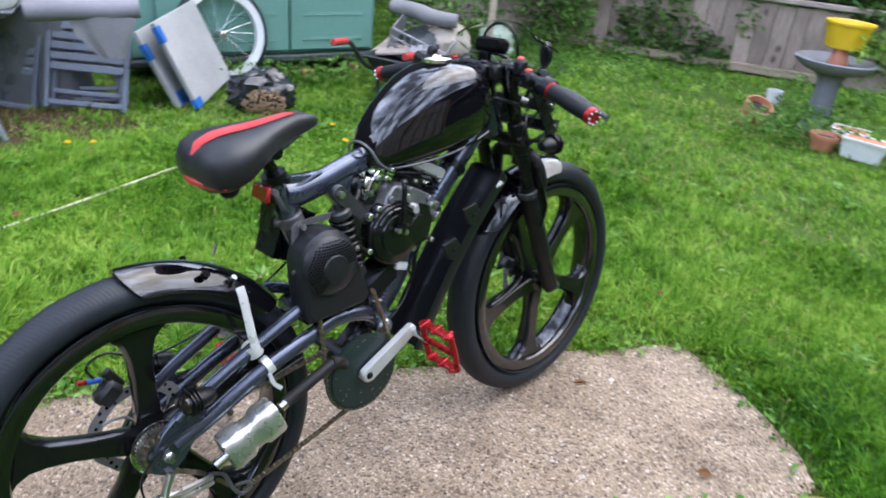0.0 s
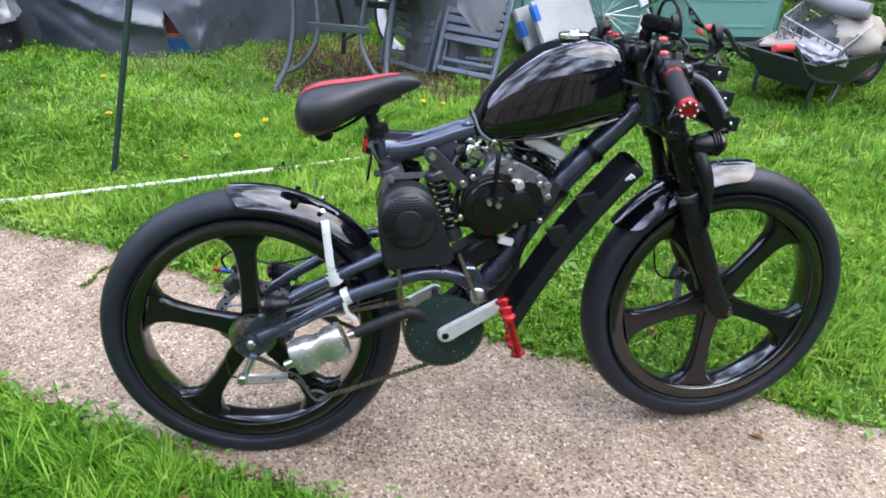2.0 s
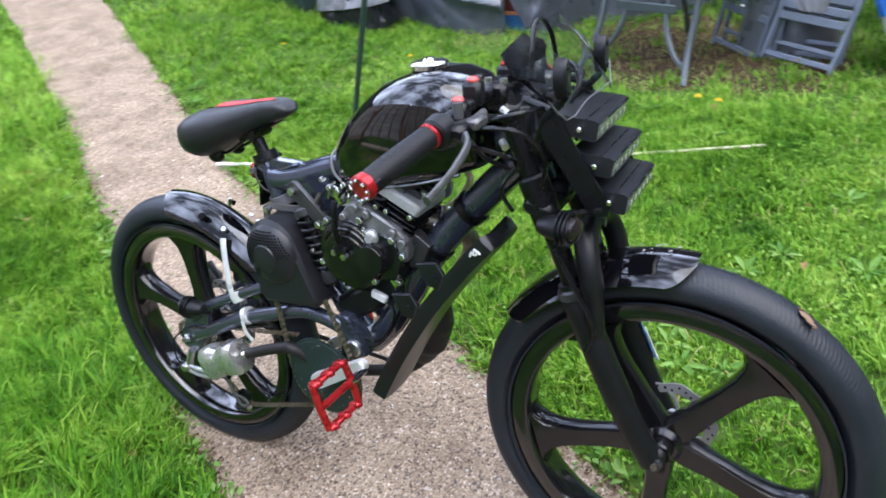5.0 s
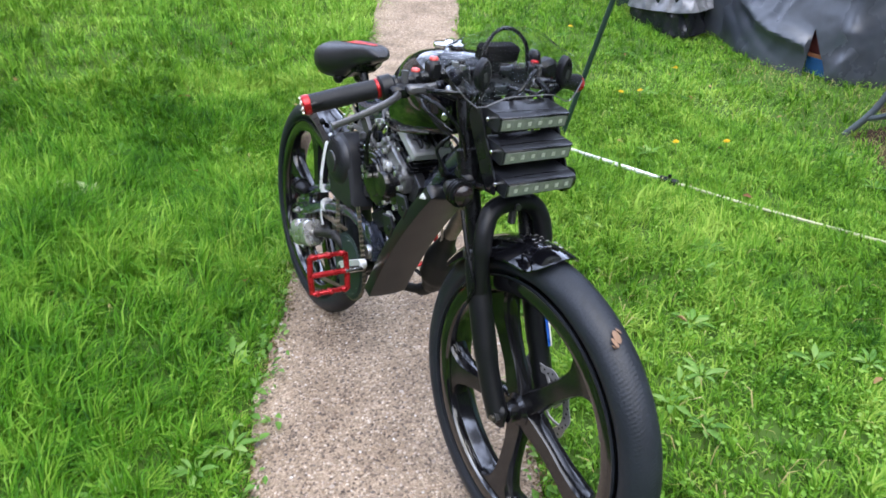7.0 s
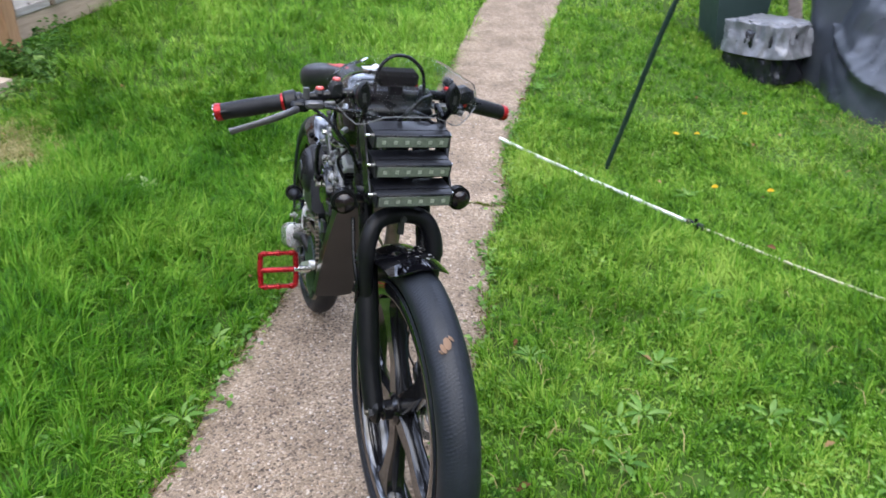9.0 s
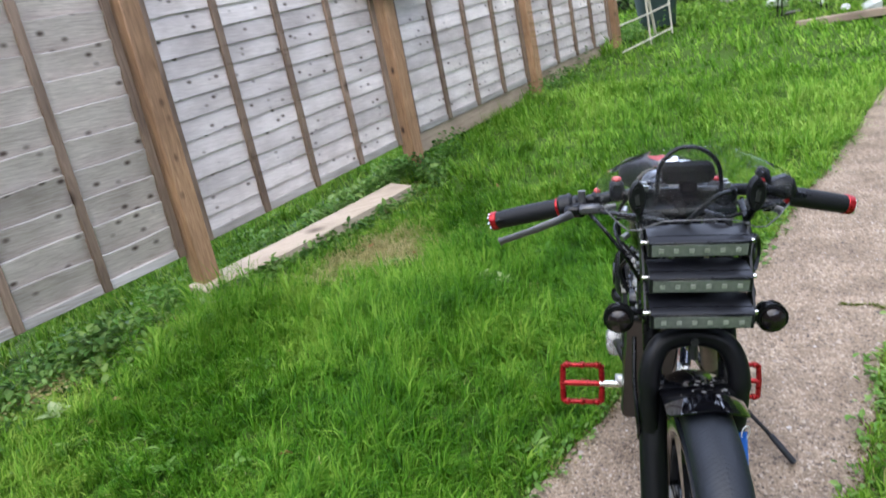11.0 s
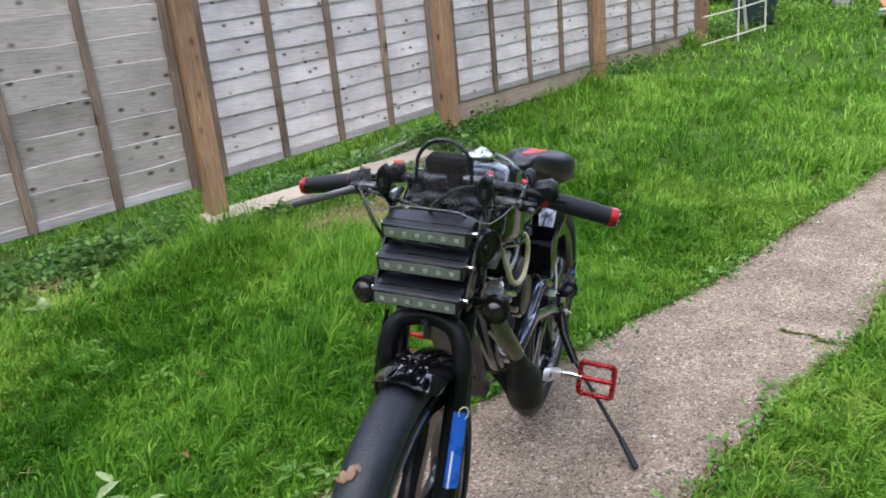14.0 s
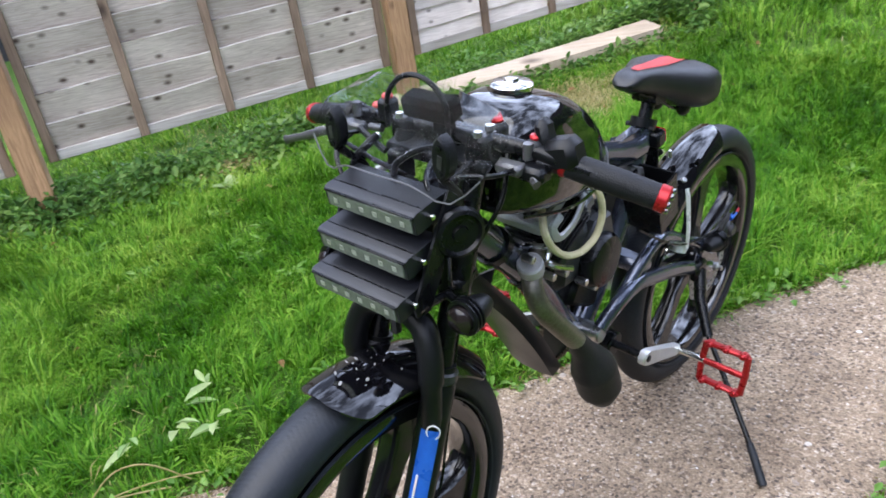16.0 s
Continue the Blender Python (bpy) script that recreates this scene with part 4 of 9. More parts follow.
part("clutch_arm", Geo().tube(curve([(0.555, -0.095, 0.765), (0.552, -0.10, 0.745), (0.548, -0.10, 0.70), (0.548, -0.094, 0.675)]), 0.0055, 8).tube([(0.535, -0.095, 0.668), (0.565, -0.095, 0.668)], 0.006, 8).cyl((0.548, -0.085, 0.672), (0.548, -0.104, 0.672), 0.007, seg=10), M_black, eng)
part("arm_bolt", Geo().cyl((0.536, -0.09, 0.662), (0.536, -0.104, 0.662), 0.006, seg=6), M_steel, eng)
part("arm_bolt", Geo().cyl((0.556, -0.09, 0.655), (0.556, -0.102, 0.655), 0.007, seg=6), M_steel, eng)
# cylinder, leaning forward
CY = Matrix.Translation((0.620, 0, 0.692)) @ pose(0, 0, 0, 0, 28, 0)
cyl = part("cylinder", Geo().cyl((0, 0, -0.01), (0, 0, 0.07), 0.032, seg=20).moved(CY), M_darkalu, eng)
for i in range(7):
    w = 0.108 if i < 5 else 0.100
    part("fin", Geo().box((0, 0, 0.008 + i * 0.0108), (w, w, 0.0032), 0.0012).moved(CY), M_black, cyl)
M_cast = mat("pale_cast_alloy", (0.50, 0.50, 0.485), (0.32, 0.32, 0.31), 40, 0.45, 0.2, 0.3, 400)
M_case = mat("oily_cast_alloy", (0.25, 0.25, 0.255), (0.085, 0.085, 0.088), 45, 0.36, 0.5, 0.4, 300)
head = part("cylinder_head", Geo().box((0.004, -0.010, 0.086), (0.100, 0.098, 0.026), 0.005).moved(CY), M_cast, cyl, "grey alloy cylinder head")
for y in (-0.036, -0.018, 0.0, 0.018, 0.036):
    part("head_fin", Geo().box((0, y, 0.102), (0.078, 0.006, 0.016), 0.002).moved(CY), M_darkalu, head)
for x, y in ((-0.036, -0.027), (0.036, -0.027), (-0.036, 0.027), (0.036, 0.027)):
    part("head_nut", Geo().cyl((x, y, 0.095), (x, y, 0.111), 0.0065, seg=6, edge=0.001).moved(CY), M_steel, head)
part("spark_plug", Geo().cyl((0, 0, 0.09), (0, 0, 0.112), 0.008, seg=10).cyl((0, 0, 0.108), (0.012, 0, 0.130), 0.010, seg=10).moved(CY), M_black, cyl)
part("crankcase_top", Geo().box((0.59, 0, 0.722), (0.11, 0.082, 0.03), 0.008, pose(0, 0, 0, 0, 22, 0)).cyl((0.575, -0.046, 0.727), (0.575, 0.046, 0.727), 0.011, seg=10).cyl((0.648, -0.046, 0.70), (0.648, 0.046, 0.70), 0.011, seg=10), M_case, eng, "bare alloy crankcase top")
part("magneto_cover", Geo().lathe([(0.056, 0.036), (0.056, 0.062), (0.050, 0.070), (0.030, 0.075), (0.001, 0.075)], (0.535, 0, 0.615), "y", 30), M_black, eng, "round black magneto cover")
part("sprocket_cover", Geo().plate([(0.50, 0.70), (0.55, 0.70), (0.585, 0.66), (0.58, 0.58), (0.54, 0.555), (0.49, 0.56), (0.475, 0.63)], 0.03, 0.052, "y", 0.005), M_darkalu, eng)
carb = part("carburettor", Geo().cyl((0.545, 0.0, 0.757), (0.50, 0.0, 0.752), 0.017, seg=14, edge=0.002).box((0.512, 0, 0.735), (0.034, 0.044, 0.04), 0.008).cyl((0.512, 0, 0.75), (0.516, 0, 0.80), 0.012, seg=12, edge=0.002).cyl((0.512, -0.026, 0.742), (0.512, -0.034, 0.742), 0.012, seg=12, edge=0.002), M_chrome, eng, "small alloy carburettor")
part("air_filter", Geo().cyl((0.50, 0, 0.752), (0.472, 0, 0.748), 0.026, seg=18, edge=0.004), M_black, carb)
part("carb_screw", Geo().cyl((0.525, -0.02, 0.765), (0.525, -0.035, 0.765), 0.005, seg=8), M_steel, carb)
part("carb_screw", Geo().cyl((0.50, -0.02, 0.728), (0.50, -0.033, 0.728), 0.006, seg=8), M_steel, carb)
part("carb_screw", Geo().cyl((0.535, -0.018, 0.74), (0.535, -0.03, 0.74), 0.007, seg=8), M_steel, carb)
part("wiring", Geo().tube(curve([(0.49, -0.03, 0.77), (0.475, -0.045, 0.74), (0.485, -0.05, 0.70), (0.51, -0.045, 0.69)]), 0.003, 6), M_black, eng)
part("wiring", Geo().tube(curve([(0.525, -0.02, 0.805), (0.56, -0.05, 0.79), (0.57, -0.055, 0.76)]), 0.003, 6), M_black, eng)
part("wiring", Geo().tube(curve([(0.70, -0.03, 0.785), (0.64, -0.058, 0.765), (0.60, -0.055, 0.77), (0.56, -0.04, 0.775)]), 0.0025, 6), M_black, eng)
part("wiring", Geo().tube(curve([(0.52, -0.03, 0.80), (0.545, -0.045, 0.785), (0.53, -0.055, 0.755)]), 0.003, 6), M_black, eng)
part("throttle_cable", Geo().tube(curve([(0.475, -0.046, 0.755), (0.462, -0.05, 0.725), (0.478, -0.052, 0.70)]), 0.0032, 6), M_pipe, eng, "brown sheathed cable")
part("fuel_hose", Geo().tube(curve([(0.598, 0.055, 0.80), (0.588, 0.074, 0.78), (0.576, 0.076, 0.738), (0.592, 0.076, 0.70), (0.636, 0.076, 0.688), (0.687, 0.076, 0.704), (0.728, 0.076, 0.740), (0.744, 0.072, 0.774), (0.728, 0.055, 0.802)], 8), 0.0066, 9), M_hose, eng, "yellowed clear fuel hose in a loop")
part("decompression_lever", Geo().tube(curve([(0.612, 0.062, 0.785), (0.642, 0.066, 0.754), (0.672, 0.066, 0.738), (0.696, 0.064, 0.738), (0.705, 0.062, 0.760), (0.682, 0.060, 0.772)]), 0.0085, 8, 0.55), M_alu, eng, "dull grey bent metal lever")
# bare alloy casting between the covers and the cylinder, with its bosses
case = part("crankcase_half", Geo().plate([(0.515, 0.690), (0.535, 0.728), (0.552, 0.746), (0.570, 0.752), (0.590, 0.746), (0.622, 0.730), (0.655, 0.712), (0.674, 0.694), (0.680, 0.672), (0.672, 0.645), (0.655, 0.640), (0.600, 0.660), (0.550, 0.665)], -0.030, -0.063, "y", 0.004), M_case, eng, "bare grey alloy crankcase half")
for x, z, r in ((0.572, 0.742, 0.009), (0.598, 0.732, 0.0085), (0.652, 0.702, 0.0085), (0.670, 0.684, 0.009), (0.543, 0.722, 0.008)):
    part("boss", Geo().cyl((x, -0.058, z), (x, -0.071, z), r, seg=14, edge=0.002), M_case, case)
for x, z, r in ((0.585, 0.752, 0.006), (0.618, 0.748, 0.005), (0.640, 0.742, 0.005), (0.690, 0.735, 0.0055), (0.515, 0.775, 0.006), (0.535, 0.770, 0.0055), (0.552, 0.785, 0.005), (0.50, 0.79, 0.005)):
    part("case_nut", Geo().cyl((x, -0.052, z), (x, -0.064, z), r, seg=6, edge=0.001), M_steel, eng)
part("carb_cover", Geo().box((0.512, -0.036, 0.757), (0.040, 0.016, 0.026), 0.004, pose(0, 0, 0, 0, 24, 0)), M_chrome, eng, "bright carburettor cover")
part("carb_lever", Geo().tube(curve([(0.498, -0.046, 0.748), (0.508, -0.050, 0.772), (0.525, -0.048, 0.784)]), 0.0035, 7), M_chrome, eng)
for x, z in ((0.765, 0.728), (0.705, 0.665), (0.666, 0.654), (0.564, 0.572), (0.60, 0.60)):
    part("left_nut", Geo().cyl((x, 0.045, z), (x, 0.068, z), 0.0075, seg=6, edge=0.001), M_steel, eng)
part("flange_clamp", Geo().cyl((0.742, 0.046, 0.690), (0.752, 0.050, 0.712), 0.0225, seg=18, edge=0.003), M_alu, eng, "alloy exhaust flange clamp")
part("engine_mount", Geo().plate([(0.645, 0.69), (0.675, 0.70), (0.712, 0.672), (0.692, 0.630), (0.664, 0.622), (0.650, 0.645)], -0.018, -0.040, "y", 0.002).cyl((0.678, -0.03, 0.675), (0.678, -0.044, 0.675), 0.008, seg=6), M_darkalu, eng)
part("link_plate", Geo().plate(arc(0.419, 0.759, 0.017, 60, 225, 8) + arc(0.486, 0.692, 0.015, 225, 420, 8), -0.046, -0.056, "y", 0.002), M_darkalu, bike, "grey steel link plate")
part("link_bolt", Geo().cyl((0.419, -0.05, 0.758), (0.419, -0.066, 0.758), 0.008, seg=6), M_steel, bike)
part("link_bolt", Geo().cyl((0.486, -0.05, 0.694), (0.486, -0.066, 0.694), 0.008, seg=6), M_steel, bike)
# black reservoir and white plug under the engine
part("coil_box", Geo().box((0.525, -0.01, 0.52), (0.11, 0.07, 0.06), 0.01, pose(0, 0, 0, 0, -30, 0)), M_plastic, bike)
part("wire_plug", Geo().box((0.585, -0.045, 0.55), (0.036, 0.012, 0.018), 0.003, pose(0, 0, 0, 0, 18, 0)), M_white, bike, "white wiring connector")
part("wire_loom", Geo().tube(curve([(0.57, -0.045, 0.555), (0.535, -0.05, 0.562), (0.50, -0.045, 0.56)]), 0.002, 5), M_black, bike)
part("wire_loom", Geo().tube(curve([(0.60, -0.04, 0.545), (0.615, -0.045, 0.51), (0.58, -0.05, 0.455), (0.53, -0.055, 0.452), (0.49, -0.05, 0.47)]), 0.003, 6), M_black, bike)
part("wire_loom", Geo().tube(curve([(0.64, -0.035, 0.60), (0.625, -0.04, 0.52), (0.57, -0.045, 0.44), (0.52, -0.05, 0.43)]), 0.004, 6), M_black, bike)

# --- reduction-drive cover with its perforated dome
outline = [(0.318, 0.552), (0.328, 0.538), (0.468, 0.546), (0.479, 0.560), (0.464, 0.61)] + arc(0.377, 0.664, 0.066, 12, 180, 16)[1:] + [(0.3115, 0.62)]
cov = part("drive_cover", Geo().plate(outline, -0.045, -0.118, "y", 0.012), M_cover, bike, "black plastic drive cover with perforated dome")
part("dome", Geo().lathe([(0.066, -0.112), (0.062, -0.124), (0.052, -0.134), (0.036, -0.140), (0.030, -0.141), (0.028, -0.146), (0.001, -0.148)], (0.377, 0, 0.656), "y", 36), M_cover, cov)
g = Geo()
for i in range(-11, 12):
    for j in range(-11, 12):
        x, z = 0.0063 * (i + 0.5 * (j % 2)), 0.0055 * j
        rad, ang = math.hypot(x, z), math.degrees(math.atan2(z, x)) % 360
        if 0.031 < rad < 0.060 and (4 < ang < 205 or 216 < ang < 236):
            yy = float(np.interp(rad, [0.030, 0.036, 0.052, 0.062], [-0.141, -0.140, -0.134, -0.124]))
            g.cyl((0.377 + x, yy + 0.002, 0.656 + z), (0.377 + x, yy - 0.0011, 0.656 + z), 0.0021, seg=6)
M_hole = mat("dark_hole", (0.004, 0.004, 0.004), (0.003, 0.003, 0.003), 20, 0.6, spec=0.05)
part("perforation", g, M_hole, cov, "small round vent holes")
part("cover_plate", Geo().plate([(0.325, 0.735), (0.338, 0.745), (0.43, 0.748), (0.44, 0.74), (0.452, 0.70), (0.445, 0.695), (0.432, 0.735), (0.345, 0.733), (0.33, 0.70), (0.322, 0.70)], -0.048, -0.054, "y"), M_dull, cov, "thin steel mounting plate")
part("cover_screw", Geo().cyl((0.315, -0.08, 0.652), (0.306, -0.08, 0.652), 0.005, seg=8), M_steel, cov)
part("cover_screw", Geo().cyl((0.462, -0.08, 0.665), (0.47, -0.08, 0.665), 0.005, seg=8), M_steel, cov)
part("cover_screw", Geo().cyl((0.345, -0.05, 0.735), (0.345, -0.07, 0.735), 0.006, seg=8), M_steel, cov)

cov.matrix_basis = Matrix.Translation((0.372, 0, 0.645 - 0.028)) @ Matrix.Diagonal((0.98, 0.80, 1.0, 1)) @ Matrix.Translation((-0.386, 0, -0.645))

# --- chainring, crank, chains, cassette, derailleur
ring_c = Vector((0.438, -0.088, 0.352))
poly = []
for k in range(96):
    a = 2 * math.pi * k / 96
    r = 0.0925 if k % 2 else 0.0885
    poly.append((ring_c.x + r * math.cos(a), ring_c.z + r * math.sin(a)))
cr = part("chainring", Geo().plate(poly, -0.086, -0.089, "y").lathe([(0.084, -0.089), (0.084, -0.0915), (0.03, -0.0925), (0.001, -0.0925)], (ring_c.x, 0, ring_c.z), "y", 40), M_ring, bike, "dark green-grey disc chainring")
M_speck = mat("grit", (0.5, 0.5, 0.45), (0.4, 0.4, 0.36), 50, 0.7)
g = Geo()
for k in range(26):
    a, r = random.uniform(0, 6.28), 0.08 * math.sqrt(random.random())
    g.ball((ring_c.x + r * math.cos(a), -0.0922, ring_c.z + r * math.sin(a)), random.uniform(0.0006, 0.0013), 6)
part("speck", g, M_speck, cr)


M_cranksilver = mat("brushed_alloy", (0.66, 0.66, 0.65), (0.5, 0.5, 0.5), 45, 0.38, 0.45, 0.15, 400)


def crank(a, b, y):
    d = Vector((b[0] - a[0], b[1] - a[1]))
    L, ang = d.length, math.degrees(math.atan2(d.y, d.x))
    g = Geo()
    n = Vector((-d.y, d.x)) / L
    poly = arc(a[0], a[1], 0.0175, ang + 90, ang + 270, 10) + arc(b[0], b[1], 0.0125, ang - 90, ang + 90, 10)
    g.plate(poly, y, y + math.copysign(0.016, y), "y", 0.004)
    c = part("crank_arm", g, M_cranksilver, bike, "scratched silver alloy crank arm")
    part("crank_bolt", Geo().cyl((a[0], y * 1.0, a[1]), (a[0], y + math.copysign(0.0185, y), a[1]), 0.0085, seg=14, edge=0.002), M_black, c)
    return c


crank((0.438, 0.352), (0.562, 0.420), -0.098)
crank((0.438, 0.352), (0.288, 0.282), 0.112)
part("crank_axle", Geo().cyl((0.438, -0.11, 0.352), (0.438, 0.112, 0.352), 0.009, seg=12), M_black, bike)


def pedal(at, y0, tilt):
    """A flat alloy cage pedal standing on edge, with three pins a side."""
    s = math.copysign(1, y0)
    m = Matrix.Translation((at[0], y0 + s * 0.062, at[1])) @ pose(0, 0, 0, 0, tilt, 0)
    root = part("pedal", Geo().cyl((0, -0.052, 0), (0, 0.050, 0), 0.0075, seg=12).moved(m), M_redmetal, bike, "bright red anodised alloy cage pedal")
    for sgn in (-1, 1):
        part("cage_bar", Geo().box((0, 0, sgn * 0.046), (0.019, 0.096, 0.010), 0.003).moved(m), M_redmetal, root)
        part("cage_side", Geo().tube([(0, sgn * 0.046, -0.046), (0, sgn * 0.0485, 0), (0, sgn * 0.046, 0.046)], 0.0075, 8).moved(m), M_redmetal, root)
    for z in (-0.046, 0.046):
        for y in (-0.036, 0.0, 0.036):
            part("pin", Geo().cyl((-0.015, y, z), (0.015, y, z), 0.0042, seg=8).box((0, y, z), (0.024, 0.014, 0.013), 0.003).moved(m), M_redmetal, root)
    part("pedal_spindle", Geo().cyl((at[0], s * 0.108, at[1]), (at[0], y0 + s * 0.02, at[1]), 0.0085, seg=12), M_chrome, root)
    return root


pedal((0.568, 0.412), -0.135, -14)
pedal((0.284, 0.280), 0.168, -10)


def chain(pts, name, label, parent):
    """Alternate inner and outer links along a line."""
    pts = curve(pts, 10)
    run = [0.0]
    for p, q in zip(pts, pts[1:]):
        run.append(run[-1] + (q - p).length)
    g, s, i = Geo(), 0.0, 0
    while s < run[-1] - 0.0127:
        k = max(j for j in range(len(run)) if run[j] <= s)
        k = min(k, len(pts) - 2)
        t = (s - run[k]) / max(run[k + 1] - run[k], 1e-6)
        p = pts[k].lerp(pts[k + 1], t)
        d = (pts[k + 1] - pts[k]).normalized()
        m = Matrix.Translation(p + d * 0.0063) @ d.to_track_quat("X", "Y").to_matrix().to_4x4()
        w = 0.0075 if i % 2 else 0.005
        y = Vector((0, 1, 0))
        perp = d.cross(y).normalized()
        for sg in (-1, 1):
            c = p + d * 0.0063 + y * sg * w / 2
            g.add([c - d * 0.0085 - perp * 0.002, c - d * 0.005 - perp * 0.0042, c + d * 0.005 - perp * 0.0042, c + d * 0.0085 - perp * 0.002, c + d * 0.0085 + perp * 0.002, c + d * 0.005 + perp * 0.0042, c - d * 0.005 + perp * 0.0042, c - d * 0.0085 + perp * 0.002], [(0, 1, 2, 3, 4, 5, 6, 7)])
        g.cyl(p - y * 0.005, p + y * 0.005, 0.0036, seg=6)
        s, i = s + 0.0127, i + 1
    return part(name, g, M_grease, parent, label)


chain([(0.334, -0.083, 0.555), (0.342, -0.083, 0.46), (0.346, -0.083, 0.36), (0.362, -0.083, 0.30), (0.40, -0.083, 0.268), (0.438, -0.083, 0.26), (0.48, -0.083, 0.27), (0.515, -0.083, 0.302), (0.528, -0.083, 0.345), (0.522, -0.083, 0.39), (0.505, -0.083, 0.45), (0.47, -0.083, 0.55)], "drive_chain", "greasy drive chain from the cover to the chainring", bike)
chain([(0.36, -0.066, 0.425), (0.20, -0.064, 0.402), (0.05, -0.062, 0.385), (-0.02, -0.062, 0.375), (-0.04, -0.062, 0.345), (-0.02, -0.062, 0.31), (0.02, -0.062, 0.29), (0.07, -0.062, 0.255), (0.12, -0.062, 0.20), (0.16, -0.062, 0.182), (0.28, -0.064, 0.215), (0.43, -0.068, 0.262)], "bicycle_chain", "rusty bicycle chain to the rear sprockets", bike)
for i, r in enumerate((0.046, 0.042, 0.038, 0.034, 0.030, 0.026)):
    n, poly = int(r * 900), []
    for k in range(2 * n):
        a = math.pi * k / n
        q = r + (0.0018 if k % 2 else -0.0018)
        poly.append((q * math.cos(a), 0.342 + q * math.sin(a)))
    part("sprocket", Geo().plate(poly, -0.040 - i * 0.0036, -0.0418 - i * 0.0036, "y"), M_grease if i % 2 else M_steel, rear_wheel)
part("guard_disc", Geo().ring([(0.055, -0.036), (0.055, -0.039), (0.047, -0.039), (0.047, -0.036)], WR, "y", 40), M_chrome, rear_wheel, "shiny spoke guard ring")
der = part("derailleur", Geo().tube(curve([(0.0, -0.075, 0.305), (-0.012, -0.078, 0.28), (-0.02, -0.08, 0.258)]), 0.009, 10).tube(curve([(-0.03, -0.082, 0.262), (0.02, -0.085, 0.262), (0.075, -0.08, 0.258)]), 0.0055, 8).tube(curve([(-0.03, -0.082, 0.248), (0.02, -0.085, 0.246), (0.075, -0.08, 0.245)]), 0.0055, 8).cyl((-0.028, -0.07, 0.256), (-0.028, -0.094, 0.256), 0.011, seg=12, edge=0.002), M_steel, bike, "worn silver rear derailleur")
part("cage", Geo().tube(curve([(0.07, -0.074, 0.262), (0.10, -0.074, 0.245), (0.118, -0.074, 0.20), (0.135, -0.074, 0.178), (0.155, -0.074, 0.185), (0.148, -0.074, 0.20), (0.122, -0.074, 0.205)]), 0.0042, 7, 0.7), M_dull, der, "grey derailleur cage")
part("jockey_wheel", Geo().lathe([(0.001, -0.066), (0.019, -0.066), (0.019, -0.058), (0.001, -0.058)], (0.135, 0, 0.198), "y", 16).lathe([(0.001, -0.066), (0.017, -0.066), (0.017, -0.058), (0.001, -0.058)], (0.085, 0, 0.25), "y", 16), M_black, der)
part("gear_cable", Geo().tube(curve([(-0.03, -0.085, 0.26), (-0.055, -0.085, 0.275), (-0.05, -0.08, 0.33), (0.02, -0.078, 0.375), (0.10, -0.074, 0.39), (0.30, -0.072, 0.435)]), 0.0022, 6), M_black, der)

# --- exhaust: header on the left, muffler on the right
ex = part("exhaust_header", Geo().tube(curve([(0.665, 0.012, 0.70), (0.705, 0.03, 0.69), (0.742, 0.048, 0.665), (0.738, 0.065, 0.62), (0.70, 0.078, 0.565), (0.655, 0.088, 0.51)]), [0.015] * 6 + [0.018] * 8 + [0.019] * 12, 16), M_pipe, bike, "heat-stained steel exhaust header")
part("expansion_chamber", Geo().tube(curve([(0.66, 0.087, 0.516), (0.635, 0.092, 0.475), (0.612, 0.098, 0.43), (0.590, 0.10, 0.375), (0.567, 0.098, 0.325), (0.545, 0.088, 0.302), (0.50, 0.05, 0.298), (0.45, 0.0, 0.315), (0.42, -0.055, 0.345), (0.38, -0.09, 0.40), (0.35, -0.098, 0.412)]), [0.0195, 0.020, 0.0205, 0.0215, 0.0225, 0.024] + [0.026 + 0.003 * i for i in range(6)] + [0.0445] * 8 + [0.038, 0.035, 0.032, 0.029, 0.026, 0.022] + [0.018] * 6 + [0.013] * 29, 18), M_pipeblack, ex, "sooty black bulbous exhaust chamber")
part("header_flange", Geo().box((0.70, 0.028, 0.705), (0.012, 0.05, 0.03), 0.003, pose(0, 0, 0, 0, 30, 30)).cyl((0.702, 0.05, 0.712), (0.722, 0.062, 0.70), 0.0045, seg=8).cyl((0.70, 0.0, 0.70), (0.725, 0.01, 0.69), 0.0045, seg=8).tube(curve([(0.72, 0.045, 0.70), (0.70, 0.066, 0.685), (0.665, 0.075, 0.668)]), 0.006, 8), M_chrome, ex, "bright exhaust clamp bolts")
part("header_strap", Geo().tube(curve([(0.70, 0.03, 0.58), (0.65, 0.07, 0.50), (0.60, 0.075, 0.44)]), 0.004, 6), M_steel, ex)
mu = part("tail_pipe", Geo().tube(curve([(0.365, -0.096, 0.412), (0.315, -0.10, 0.398), (0.27, -0.102, 0.382), (0.235, -0.102, 0.368)]), 0.0125, 12), M_pipeblack, bike, "black exhaust pipe")
part("pipe_sleeve", Geo().cyl((0.255, -0.102, 0.376), (0.222, -0.102, 0.362), 0.0105, seg=14), M_chrome, mu)
MU = Matrix.Translation((0.155, -0.102, 0.335)) @ pose(0, 0, 0, 0, -20.5, 0)
rows = []
